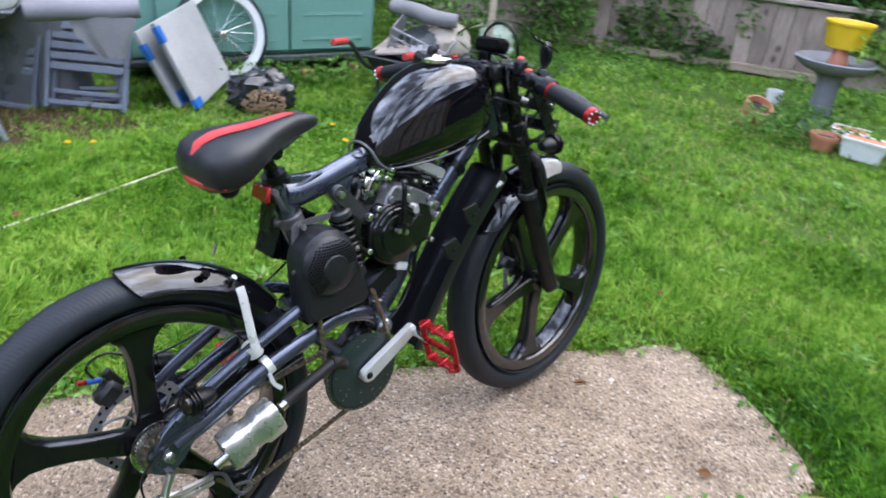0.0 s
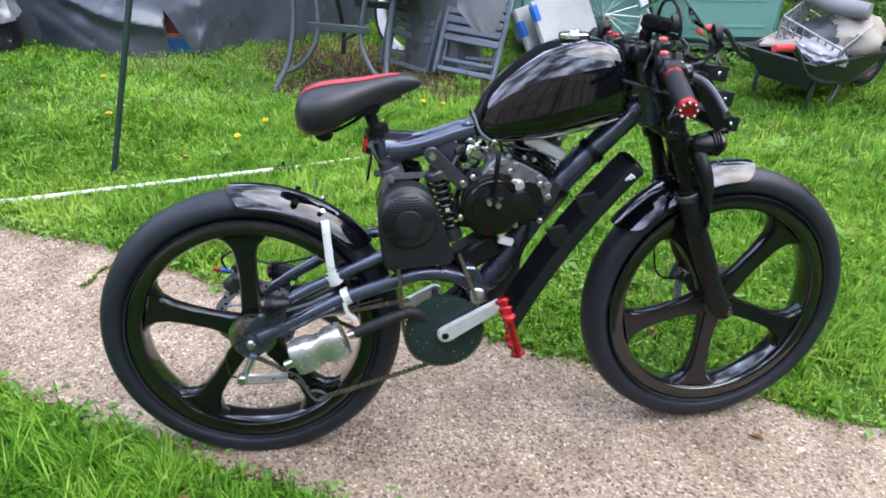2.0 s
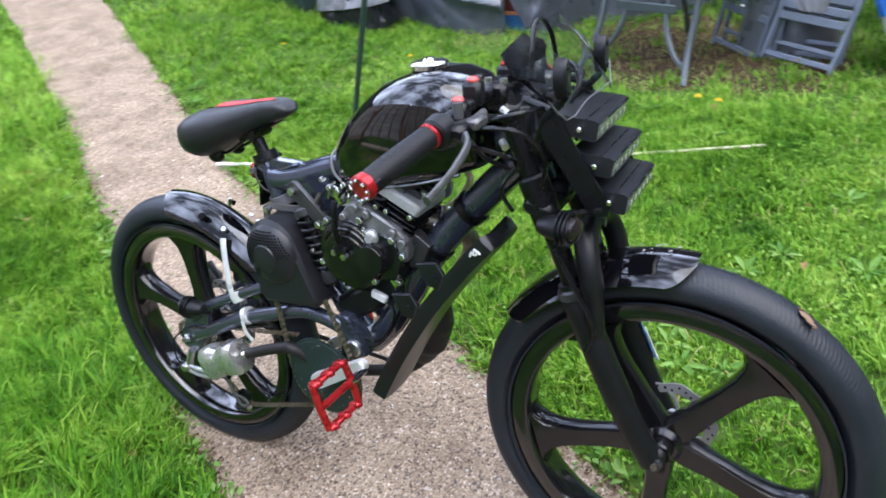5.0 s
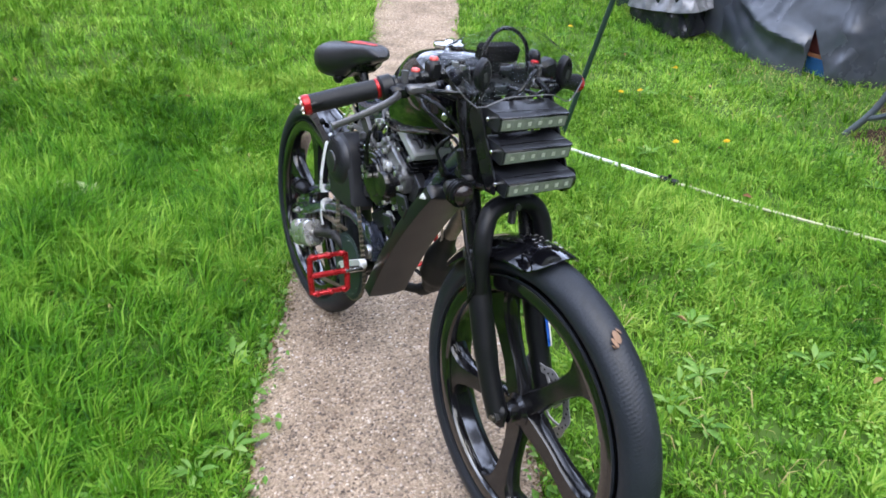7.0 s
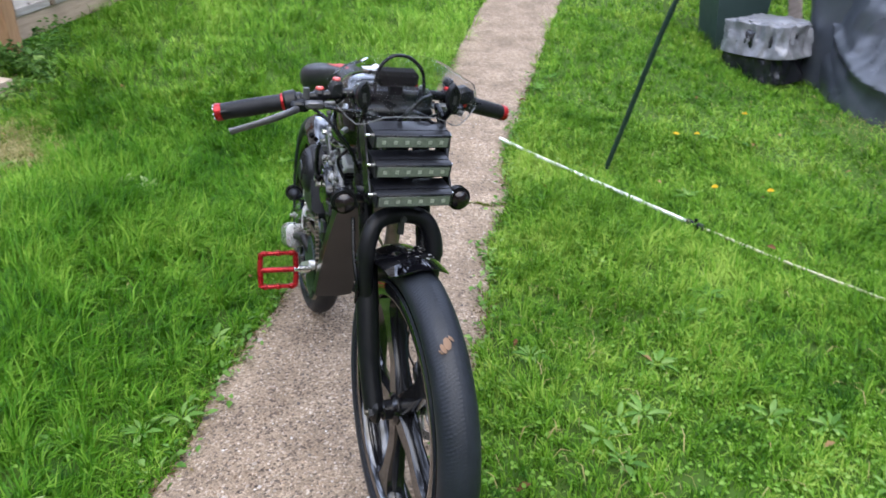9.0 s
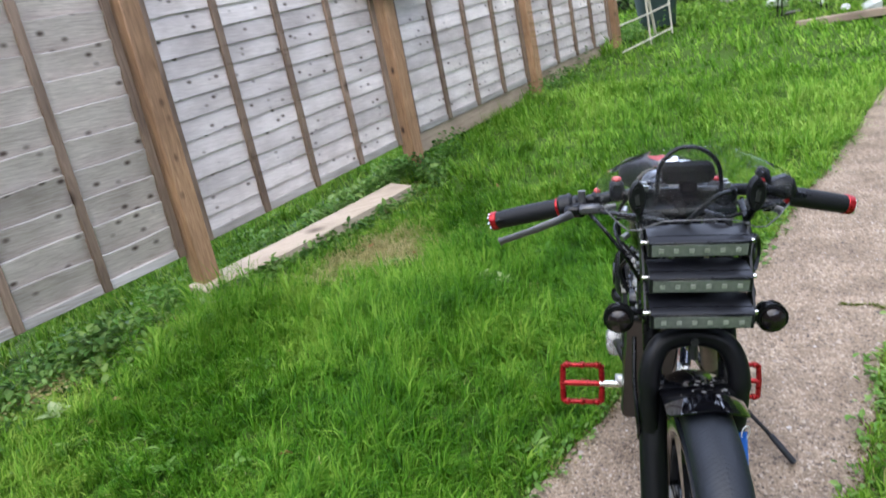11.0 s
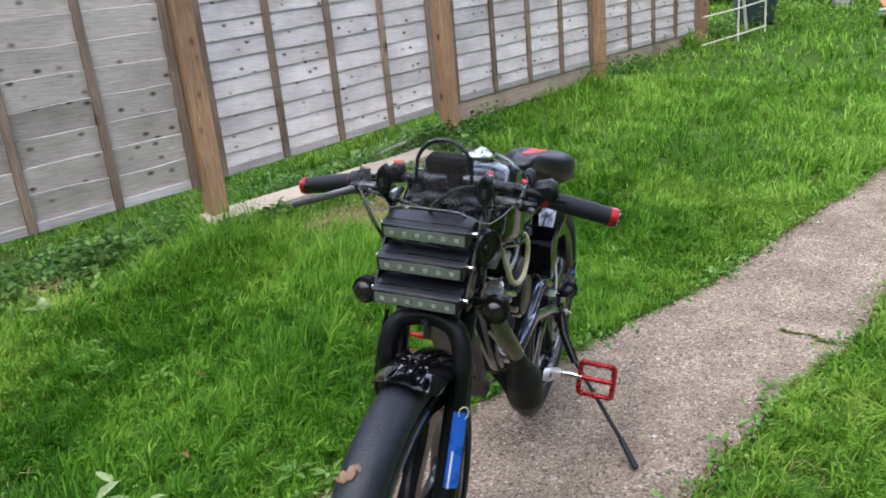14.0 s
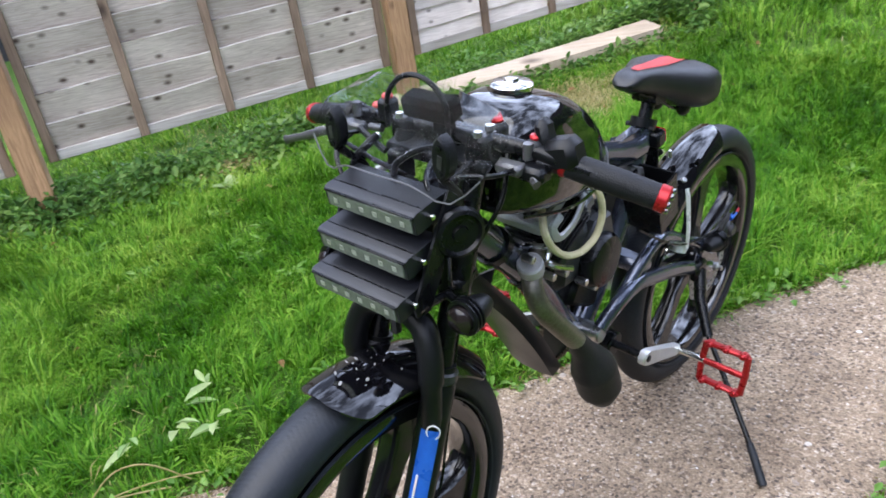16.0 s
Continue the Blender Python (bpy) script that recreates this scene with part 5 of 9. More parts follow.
for x, k in ((-0.064, 0.5), (-0.062, 0.92), (-0.056, 1.0), (-0.020, 1.0), (-0.008, 0.84), (0.008, 0.84), (0.020, 1.0), (0.054, 1.0), (0.060, 0.92), (0.062, 0.5)):
    rows.append([(x, 0.032 * k * math.copysign(abs(math.cos(2 * math.pi * j / 28)) ** 0.6, math.cos(2 * math.pi * j / 28)), 0.040 * k * math.copysign(abs(math.sin(2 * math.pi * j / 28)) ** 0.7, math.sin(2 * math.pi * j / 28))) for j in range(28)])
part("muffler", Geo().rings(rows).moved(MU), M_muffler, mu, "polished silver muffler box with a pinched waist", 30)
part("outlet", Geo().tube([(-0.058, 0, -0.006), (-0.088, 0, -0.008), (-0.0885, 0, -0.008), (-0.06, 0, -0.006)], [0.0115, 0.0115, 0.0085, 0.0085], 14).moved(MU), M_chrome, mu)

# --- belly guard under the down tube
rows = []
line = curve([(0.864, -0.004, 0.738), (0.850, -0.004, 0.725), (0.800, -0.004, 0.671), (0.725, -0.004, 0.581), (0.655, -0.004, 0.481), (0.613, -0.004, 0.412), (0.588, -0.004, 0.368), (0.582, -0.004, 0.358)])
for i, p in enumerate(line):
    d = (line[min(i + 1, len(line) - 1)] - line[max(i - 1, 0)]).normalized()
    nn = Vector((-d.z, 0, d.x))
    if nn.x < 0:
        nn = -nn
    w = 0.054 * min(1, 0.3 + 0.7 * math.sqrt(min(1, i / 5)))
    p = p + Vector((0, -0.046, 0)) + nn * 0.010
    k = min(1, 0.35 + 0.65 * math.sqrt(min(1, i / 5)))
    ring = [p + Vector((0, u * w, 0)) + nn * k * (0.018 - 0.034 * abs(v) ** 6) for u, v in ((-0.96, -1), (-1, -0.94), (-0.94, -0.7), (-0.4, -0.3), (0, 0), (0.4, 0.3), (0.94, 0.7), (1, 0.94), (0.96, 1))]
    ring += [p + Vector((0, u * w * 0.94, 0)) + nn * k * (0.013 - 0.029 * abs(v) ** 6) for u, v in ((0.96, 1), (1, 0.94), (0.94, 0.7), (0.4, 0.3), (0, 0), (-0.4, -0.3), (-0.94, -0.7), (-1, -0.94), (-0.96, -1))]
    rows.append(ring)
bg = part("belly_guard", Geo().rings(rows), M_guard, bike, "long black plastic guard under the down tube")
for x, z in ((0.752, 0.642), (0.690, 0.570)):
    part("bracket", Geo().plate([(x - 0.03, z + 0.028), (x + 0.012, z + 0.036), (x + 0.026, z + 0.012), (x + 0.012, z - 0.018), (x - 0.012, z - 0.012)], -0.099, -0.106, "y", 0.002).cyl((x + 0.006, -0.105, z + 0.006), (x + 0.006, -0.1095, z + 0.006), 0.006, seg=10), M_guard, bg)
g = Geo()   # small pale mark
for dx, dz in ((0, 0), (0.006, 0.006), (0.011, 0.003)):
    g.tube(curve([(0.832 + dx, -0.1045, 0.700 + dz), (0.836 + dx, -0.1050, 0.708 + dz), (0.840 + dx, -0.1045, 0.703 + dz)], 3), 0.0022, 5)
part("mark", g, M_white, bg, "small pale painted mark")

# --- mudguards
def mudguard(c, r, a0, a1, half, sag, name, material, m, label, blunt=0.1):
    rows = []
    for i in range(49):
        t = i / 48
        a = radians(a0 + (a1 - a0) * t)
        e = max(0.0, 1 - min(t, 1 - t) / blunt)
        w = half * max(0.3, math.sqrt(max(0.0, 1 - 0.85 * e * e)))
        ring = []
        for off in (0.0, -0.0035):
            us = [-1, -0.93, -0.85, -0.73, -0.6, -0.45, -0.3, -0.15, 0, 0.15, 0.3, 0.45, 0.6, 0.73, 0.85, 0.93, 1]
            for u in us if off == 0 else us[::-1]:
                q = r + off - sag * abs(u * w / half) ** 2.2
                ring.append((c.x + q * math.cos(a), c.y + u * w, c.z + q * math.sin(a)))
        rows.append(ring)
    g = Geo().rings(rows)
    return part(name, g.moved(m) if m else g, material, bike, label)


fm = mudguard(WF, 0.3600, 142, 83, 0.064, 0.034, "front_mudguard", M_gloss, STEER, "short glossy black front mudguard with mud spots", 0.12)
rm = mudguard(WR, 0.3565, 93, 37, 0.054, 0.042, "rear_mudguard", M_gloss, None, "short glossy black rear mudguard")
part("mudguard_bolt", Geo().cyl((0.178, -0.040, 0.638), (0.181, -0.046, 0.643), 0.0065, seg=6, edge=0.001), M_steel, rm)
part("mudguard_bolt", Geo().cyl((0.165, 0.0, 0.678), (0.170, 0.0, 0.696), 0.0034, seg=8), M_steel, rm)
part("mudguard_bolt", Geo().cyl((0.178, 0.04, 0.638), (0.181, 0.046, 0.643), 0.0065, seg=6, edge=0.001), M_steel, rm)
part("bolt_hole", Geo().cyl((0.122, -0.043, 0.660), (0.125, -0.050, 0.668), 0.008, seg=12), M_hole, rm)
part("bolt_hole", Geo().cyl((0.122, 0.043, 0.660), (0.125, 0.050, 0.668), 0.006, seg=12), M_hole, rm)
M_mud = mat("dried_splash", (0.26, 0.255, 0.25), (0.13, 0.127, 0.125), 60, 0.6)
for k in range(26):
    a, u = radians(random.gauss(101, 7)), random.gauss(0.1, 0.35)
    q = 0.364 - 0.030 * abs(u) ** 2.2
    s = random.uniform(0.001, 0.0058)
    g = Geo().ball((WF.x + q * math.cos(a), WF.y + u * 0.056, WF.z + q * math.sin(a)), (s, s * random.uniform(0.2, 0.6), 0.0006), 7, pose(0, 0, 0, 0, 90 - math.degrees(a), 0) @ pose(0, 0, 0, 0, 0, random.uniform(0, 180)))
    part("mud_spot", g.moved(STEER), M_mud, fm, "dried pale mud spot")

# silver straps
for s in (-1, 1):
    part("strap", Geo().tube(curve([(0.184, s * 0.055, 0.624), (0.186, s * 0.062, 0.60), (0.190, s * 0.073, 0.53), (0.196, s * 0.076, 0.485)]), 0.009, 8, 0.28).tube([(0.192, s * 0.058, 0.498), (0.200, s * 0.058, 0.476)], 0.0185, 16), M_silver, bike, "silver metal strap")
part("clamp_band", Geo().tube([(0.214, -0.066, 0.441), (0.228, -0.066, 0.447)], [0.021, 0.021], 16, 0.85).tube(curve([(0.215, -0.082, 0.435), (0.222, -0.084, 0.41), (0.238, -0.084, 0.392)]), 0.005, 6, 0.5), M_silver, bike, "silver clamp band with a loose tail")

# indicators
def indicator(at, aim, stem):
    at, aim = Vector(at), Vector(aim).normalized()
    m = Matrix.Translation(at) @ aim.to_track_quat("X", "Z").to_matrix().to_4x4()
    rows = []
    for x, r in ((-0.038, 0.004), (-0.034, 0.013), (-0.022, 0.019), (-0.004, 0.0225), (0.012, 0.023), (0.020, 0.021)):
        rows.append([(x, r * math.cos(2 * math.pi * k / 18), 0.85 * r * math.sin(2 * math.pi * k / 18)) for k in range(18)])
    ob = part("indicator", Geo().rings(rows).moved(m), M_plastic, bike, "black bullet indicator lamp")
    lens = Geo().lathe([(0.019, 0.018), (0.0195, 0.026), (0.013, 0.032), (0.001, 0.034)], (0, 0, 0), "x", 18)
    part("lens", lens.moved(m), M_darklens, ob, "smoked indicator lens")
    gr = Geo()
    for x in (0.0, 0.007, 0.014):
        gr.lathe([(0.0215, x), (0.0262, x + 0.0010), (0.0262, x + 0.0032), (0.0215, x + 0.0042)], (0, 0, 0), "x", 18)
    part("grille", gr.moved(m), M_black, ob)
    part("stem", Geo().tube([at, Vector(stem)], 0.006, 8), M_black, ob)
    return ob


M_darklens = mat("smoked_lens", (0.016, 0.012, 0.011), (0.010, 0.008, 0.008), 30, 0.15)
indicator((0.062, -0.088, 0.445), (-1, -0.1, 0), (0.10, -0.066, 0.43))
indicator((0.062, 0.088, 0.445), (-1, 0.1, 0), (0.10, 0.066, 0.43))
indicator(STEER @ Vector((0.995, -0.124, 0.780)), (1, -0.05, 0), STEER @ Vector((0.985, -0.08, 0.785)))
indicator(STEER @ Vector((0.995, 0.126, 0.780)), (1, 0.05, 0), STEER @ Vector((0.985, 0.08, 0.785)))

# --- fork
fork = part("fork_crown", Geo().box((0.945, 0, 0.788), (0.052, 0.175, 0.028), 0.008, pose(0, 0, 0, 0, 18, 0)).box((0.893, 0, 0.945), (0.05, 0.17, 0.020), 0.006, pose(0, 0, 0, 0, 18, 0)).moved(STEER), M_black, bike, "black suspension fork")
for s in (-1, 1):
    part("stanchion", Geo().cyl((0.888, s * 0.064, 0.962), (1.002, s * 0.064, 0.628), 0.0165, seg=18).cyl((0.93, s * 0.064, 0.838), (0.957, s * 0.064, 0.757), 0.024, seg=18, edge=0.004).moved(STEER), M_black, fork)
    part("fork_leg", Geo().tube(curve([(0.988, s * 0.064, 0.660), (1.000, s * 0.065, 0.625), (1.047, s * 0.067, 0.506), (1.089, s * 0.066, 0.405), (1.125, s * 0.062, 0.336)]), [0.021] * 6 + [0.0245] * 10 + [0.0225] * 9, 16).box((1.128, s * 0.062, 0.340), (0.038, 0.020, 0.05), 0.008).moved(STEER), M_plastic, fork, "matt black fork lower")
    part("wiper_ring", Geo().cyl((0.990, s * 0.064, 0.652), (0.996, s * 0.064, 0.634), 0.0255, seg=18, edge=0.003).moved(STEER), M_darkalu, fork)
part("arch", Geo().tube(curve([(1.03, -0.072, 0.575), (1.03, -0.076, 0.64), (1.022, -0.072, 0.695), (1.010, -0.05, 0.735), (1.005, 0, 0.746), (1.010, 0.05, 0.735), (1.022, 0.072, 0.695), (1.03, 0.076, 0.64), (1.03, 0.072, 0.575)]), [0.016] * 8 + [0.019] * 33 + [0.016] * 8, 14).moved(STEER), M_plastic, fork, "thick black fork arch")
part("arch_bolt", Geo().cyl((1.02, 0, 0.742), (1.028, 0, 0.742), 0.007, seg=12).tube([(1.012, 0, 0.735), (1.012, 0, 0.705)], 0.008, 8).moved(STEER), M_darkalu, fork)
part("front_axle", Geo().cyl((1.132, -0.080, 0.342), (1.132, 0.080, 0.342), 0.008, seg=12).cyl((1.132, -0.070, 0.342), (1.132, -0.080, 0.342), 0.0125, seg=6).moved(STEER), M_darkalu, fork)
part("axle_cap", Geo().cyl((1.132, -0.079, 0.342), (1.132, -0.086, 0.342), 0.006, seg=10).moved(STEER), M_pipe, fork)
part("front_caliper", Geo().box((1.075, 0.058, 0.385), (0.05, 0.03, 0.034), 0.006, pose(0, 0, 0, 0, 30, 0)).cyl((1.08, 0.04, 0.385), (1.08, 0.082, 0.385), 0.014, seg=12, edge=0.003).box((1.06, 0.066, 0.40), (0.02, 0.012, 0.06), 0.003, pose(0, 0, 0, 0, 20, 0)).moved(STEER), M_darkalu, fork, "cable disc brake caliper")
part("brake_cable", Geo().tube(curve([(0.94, 0.075, 0.80), (0.975, 0.075, 0.65), (0.985, 0.055, 0.48), (1.0, 0.05, 0.40), (1.05, 0.058, 0.375)]), 0.0026, 6).moved(STEER), M_black, fork)
part("cable_run", Geo().tube(curve([(0.975, -0.095, 0.73), (1.01, -0.098, 0.66), (1.035, -0.094, 0.60), (1.02, -0.09, 0.55)]), 0.0042, 7).moved(STEER), M_black, fork)
# blue decal wrap on the left lower
rows = []
for i in range(9):
    t = i / 8
    c = Vector((1.024, 0.0665, 0.572)).lerp(Vector((1.076, 0.0675, 0.440)), t)
    rows.append([c + Vector((0.0265 * math.cos(a) * 0.93, 0.0265 * math.sin(a), 0.0265 * math.cos(a) * 0.36)) for a in [radians(4 + 8 * k) for k in range(9)]])
dec = part("decal", Geo().rings(rows, False).moved(STEER), M_blue, fork, "blue leg decal")
part("decal_ring", Geo().tube([(1.043 + 0.006 * math.cos(k * 0.4), 0.086 - 0.008 * math.cos(k * 0.4), 0.578 + 0.013 * math.sin(k * 0.4)) for k in range(17)], 0.0012, 6).moved(STEER), M_white, dec)
part("decal_bar", Geo().box((1.0885, 0.0775, 0.482), (0.002, 0.004, 0.07), 0.0008, pose(0, 0, 0, 0, -22, 0)).moved(STEER), M_white, dec)

# --- handlebar
M_lever = mat("grey_alloy_lever", (0.13, 0.13, 0.135), (0.07, 0.07, 0.073), 50, 0.34, 0.5, 0.2, 350)
bar = part("handlebar", Geo().tube(curve([(0.826, -0.345, 0.911), (0.846, -0.24, 0.939), (0.866, -0.13, 0.963), (0.880, -0.06, 0.972)]), 0.011, 12).tube(curve([(0.818, 0.296, 0.921), (0.846, 0.21, 0.946), (0.866, 0.13, 0.966), (0.880, 0.06, 0.972)]), 0.011, 12).cyl((0.878, -0.075, 0.968), (0.878, 0.075, 0.968), 0.012, seg=12).moved(STEER), M_black, bike, "black clip-on handlebar")
for s, yo, yi in ((-1, 0.345, 0.225), (1, 0.294, 0.178)):
    a, b = Vector((0.818, s * yo, 0.911 if s < 0 else 0.921)), Vector((0.8475, s * yi, 0.941 if s < 0 else 0.950))
    d = (b - a).normalized()
    rs, ps = [], []
    for i in range(25):
        ps.append(a.lerp(b, i / 24))
        rs.append(0.0168 + (0.0006 if i % 2 else 0) + 0.001 * math.sin(i / 24 * 3.1))
    gr = part("grip", Geo().tube(ps, rs, 18).moved(STEER), M_grip, bar, "dark grey rubber grip with red end rings")
    part("end_ring", Geo().cyl(a - d * 0.011, a + d * 0.004, 0.0185, seg=20, edge=0.002).moved(STEER), M_redmetal, gr, "red anodised bar-end ring")
    part("inner_ring", Geo().cyl(b - d * 0.002, b + d * 0.008, 0.0185, seg=20, edge=0.002).moved(STEER), M_redmetal, gr, "red anodised lock ring")
    g = Geo()
    side = d.cross(Vector((0, 0, 1))).normalized()
    up = side.cross(d)
    for k in range(8):
        q = a - d * 0.0125 + (side * math.cos(k * 0.785) + up * math.sin(k * 0.785)) * 0.0145
        g.ball(q, 0.0034, 8)
    part("end_stud", g.moved(STEER), M_chrome, gr, "bright metal studs")
    # lever with clamp and perch
    c = Vector((0.853, s * (yi - 0.03), 0.944))
    blade = [c + Vector((0.03, s * 0.0, -0.004)), c + Vector((0.052, s * 0.03, -0.012)), c + Vector((0.055, s * 0.08, -0.03)), c + Vector((0.046, s * 0.14, -0.052))] if s < 0 else [c + Vector((0.03, 0, -0.004)), c + Vector((0.036, 0.004, -0.006)), c + Vector((0.040, 0.010, -0.008)), c + Vector((0.042, 0.014, -0.010))]
    lv = part("brake_lever", Geo().tube(curve(blade), [0.009] * 4 + [0.0075] * 8 + [0.0065] * 6 + [0.0085], 10, 0.7).moved(STEER), M_lever, bar, "grey alloy brake lever")
    part("lever_clamp", Geo().cyl(c - d * 0.012, c + d * 0.012, 0.020, seg=16, edge=0.003).box(c + Vector((0.026, 0, -0.002)), (0.03, 0.04, 0.022), 0.006).moved(STEER), M_black, lv)
    part("perch", Geo().box(c + Vector((0.040, -s * 0.028, 0.004)), (0.022, 0.04, 0.016), 0.004).cyl(c + Vector((0.03, -s * 0.05, 0.004)), c + Vector((0.03, -s * 0.075, 0.006)), 0.006, seg=10).cyl(c + Vector((0.02, -s * 0.014, 0.012)), c + Vector((0.02, -s * 0.014, 0.034)), 0.007, seg=10).moved(STEER), M_lever, lv, "bare alloy lever perch")
# switches: two round red buttons, kill switch pods
for s, x, y, z, mname in ((-1, 0.868, -0.118, 1.0, M_pink), (-1, 0.858, -0.150, 0.978, M_pink), (1, 0.856, 0.135, 0.985, M_redmetal), (1, 0.842, 0.062, 0.988, M_redmetal), (-1, 0.838, -0.035, 0.986, M_black), (-1, 0.848, -0.062, 0.986, M_black)):
    pod = part("switch", Geo().box((x, y, z - 0.024), (0.030, 0.026, 0.036), 0.006).moved(STEER), M_plastic, bar, "black handlebar switch with a red button")
    part("button", Geo().lathe([(0.0085, 0), (0.009, 0.003), (0.007, 0.006), (0.001, 0.007)], (x, y, z - 0.006), "z", 16).moved(STEER), mname, pod)
part("switch_pod", Geo().box((0.846, 0.172, 0.962), (0.042, 0.05, 0.045), 0.01, pose(0, 0, 0, 16, 0, 0)).box((0.846, 0.145, 0.975), (0.03, 0.022, 0.06), 0.008, pose(0, 0, 0, 16, 0, 0)).moved(STEER), M_plastic, bar)
part("throttle_housing", Geo().cyl((0.852, -0.222, 0.940), (0.856, -0.195, 0.947), 0.024, seg=18, edge=0.004).tube(curve([(0.87, -0.20, 0.95), (0.90, -0.15, 0.95), (0.91, -0.09, 0.93)]), 0.005, 8).moved(STEER), M_plastic, bar)
part("clamp_block", Geo().box((0.882, -0.07, 0.965), (0.04, 0.034, 0.034), 0.006).moved(STEER), M_black, bar)
part("clamp_block", Geo().box((0.882, 0.07, 0.965), (0.04, 0.034, 0.034), 0.006).moved(STEER), M_black, bar)
part("clamp_block", Geo().box((0.86, 0.0, 0.96), (0.05, 0.09, 0.02), 0.005).moved(STEER), M_black, bar)
part("clamp_bolt", Geo().cyl((0.87, -0.07, 0.98), (0.87, -0.07, 0.989), 0.006, seg=8).moved(STEER), M_steel, bar)
part("clamp_bolt", Geo().cyl((0.895, -0.07, 0.98), (0.895, -0.07, 0.988), 0.006, seg=8).moved(STEER), M_steel, bar)
part("clamp_bolt", Geo().cyl((0.87, 0.07, 0.98), (0.87, 0.07, 0.989), 0.006, seg=8).moved(STEER), M_steel, bar)
part("clamp_bolt", Geo().cyl((0.895, 0.07, 0.98), (0.895, 0.07, 0.988), 0.006, seg=8).moved(STEER), M_steel, bar)
part("clamp_bolt", Geo().cyl((0.905, -0.105, 0.95), (0.918, -0.11, 0.945), 0.006, seg=8).moved(STEER), M_steel, bar)
part("clamp_bolt", Geo().cyl((0.90, -0.10, 0.90), (0.91, -0.112, 0.895), 0.006, seg=8).moved(STEER), M_steel, bar)
part("instrument", Geo().box((0.905, 0.0, 1.012), (0.036, 0.088, 0.034), 0.008, pose(0, 0, 0, 0, 14, 0)).box((0.886, 0.005, 0.985), (0.02, 0.03, 0.03), 0.004).moved(STEER), M_hole, bar, "black instrument box behind the screen")
part("display", Geo().box((0.888, 0.0, 1.018), (0.003, 0.070, 0.020), 0.0008, pose(0, 0, 0, 0, 14, 0)).moved(STEER), M_hole, bar, "dark display")
part("small_box", Geo().box((0.915, -0.055, 0.92), (0.035, 0.03, 0.05), 0.006).moved(STEER), M_plastic, bar)
part("small_box", Geo().box((0.92, 0.045, 0.915), (0.035, 0.035, 0.05), 0.006).moved(STEER), M_plastic, bar)
part("small_box", Geo().box((0.935, 0.0, 0.865), (0.035, 0.05, 0.04), 0.006).moved(STEER), M_plastic, bar)
g = Geo()
for pts in (((0.90, -0.15, 0.945), (0.95, -0.14, 0.955), (0.965, -0.06, 0.945), (0.955, 0.02, 0.92), (0.94, 0.04, 0.86)),
            ((0.90, 0.13, 0.95), (0.95, 0.13, 0.96), (0.965, 0.06, 0.945), (0.955, 0.0, 0.91), (0.94, -0.02, 0.86)),
            ((0.89, -0.17, 0.94), (0.95, -0.15, 0.93), (0.97, -0.11, 0.88), (0.95, -0.08, 0.82)),
            ((0.87, 0.10, 0.955), (0.90, 0.11, 0.90), (0.93, 0.09, 0.84), (0.94, 0.07, 0.79)),
            ((0.86, -0.09, 0.965), (0.84, -0.11, 0.93), (0.87, -0.11, 0.88), (0.90, -0.08, 0.85)),
            ((0.93, 0.02, 0.95), (0.98, 0.05, 0.945), (0.985, 0.08, 0.90), (0.95, 0.09, 0.85)),
            ((0.92, -0.10, 0.86), (0.90, -0.115, 0.83), (0.91, -0.10, 0.79)),
            ((0.80, -0.10, 0.915), (0.85, -0.12, 0.90), (0.90, -0.115, 0.885), (0.925, -0.10, 0.87))):
    g.tube(curve(pts), 0.0036, 7)
part("control_cable", g.moved(STEER), M_black, bar, "tangle of black control cables")
# cable arching in front of the screen
part("arched_cable", Geo().tube(curve([(0.935, -0.054, 0.985), (0.934, -0.050, 1.030), (0.930, -0.022, 1.058), (0.928, 0.016, 1.057), (0.930, 0.046, 1.030), (0.935, 0.052, 0.982)]), 0.0038, 8).tube(curve([(0.975, -0.012, 0.938), (0.985, 0.006, 0.962), (0.972, 0.034, 0.982), (0.95, 0.062, 0.985)]), 0.0046, 8).moved(STEER), M_black, bar, "black cable arching over the screen")

# --- windscreen
rows_a, rows_b = [], []
for i in range(13):
    t = i / 12
    ra, rb = [], []
    for j in range(17):
        u = -1 + j / 8
        wid = 0.146 + 0.012 * math.sin(t * 2.6) - 0.030 * max(0, t - 0.65) / 0.35
        low = 0.958 - 0.020 * math.exp(-((abs(u) - 0.70) / 0.22) ** 2) + 0.10 * max(0.0, abs(u) - 0.82)
        top = 1.066 - 0.034 * abs(u) ** 2.4
        z = low + (top - low) * t
        x = 1.022 - 0.030 * u * u - 0.075 * t * (0.75 + 0.25 * t)
        ra.append((x, u * wid, z))
        rb.append((x - 0.0026, u * wid * 0.99, z - 0.001))
    rows_a.append(ra), rows_b.append(rb)
g = Geo().rings(rows_a, False)
k = len(rows_a) * 17
g.rings(rows_b, False)
for i in range(12):
    for e in (0, 16):
        g.f.append((i * 17 + e, (i + 1) * 17 + e, k + (i + 1) * 17 + e, k + i * 17 + e))
for j in range(16):
    for e in (0, 12):
        g.f.append((e * 17 + j, e * 17 + j + 1, k + e * 17 + j + 1, k + e * 17 + j))
ws = part("windscreen", g.moved(STEER), M_glass, bike, "small clear curved fly screen", 60)
ws.visible_shadow = False
edge = [Vector(q) for q in rows_a[0]]
part("screen_edge", Geo().tube(edge, 0.0012, 6).moved(STEER), M_dull, ws, "bright cut edge of the clear screen")
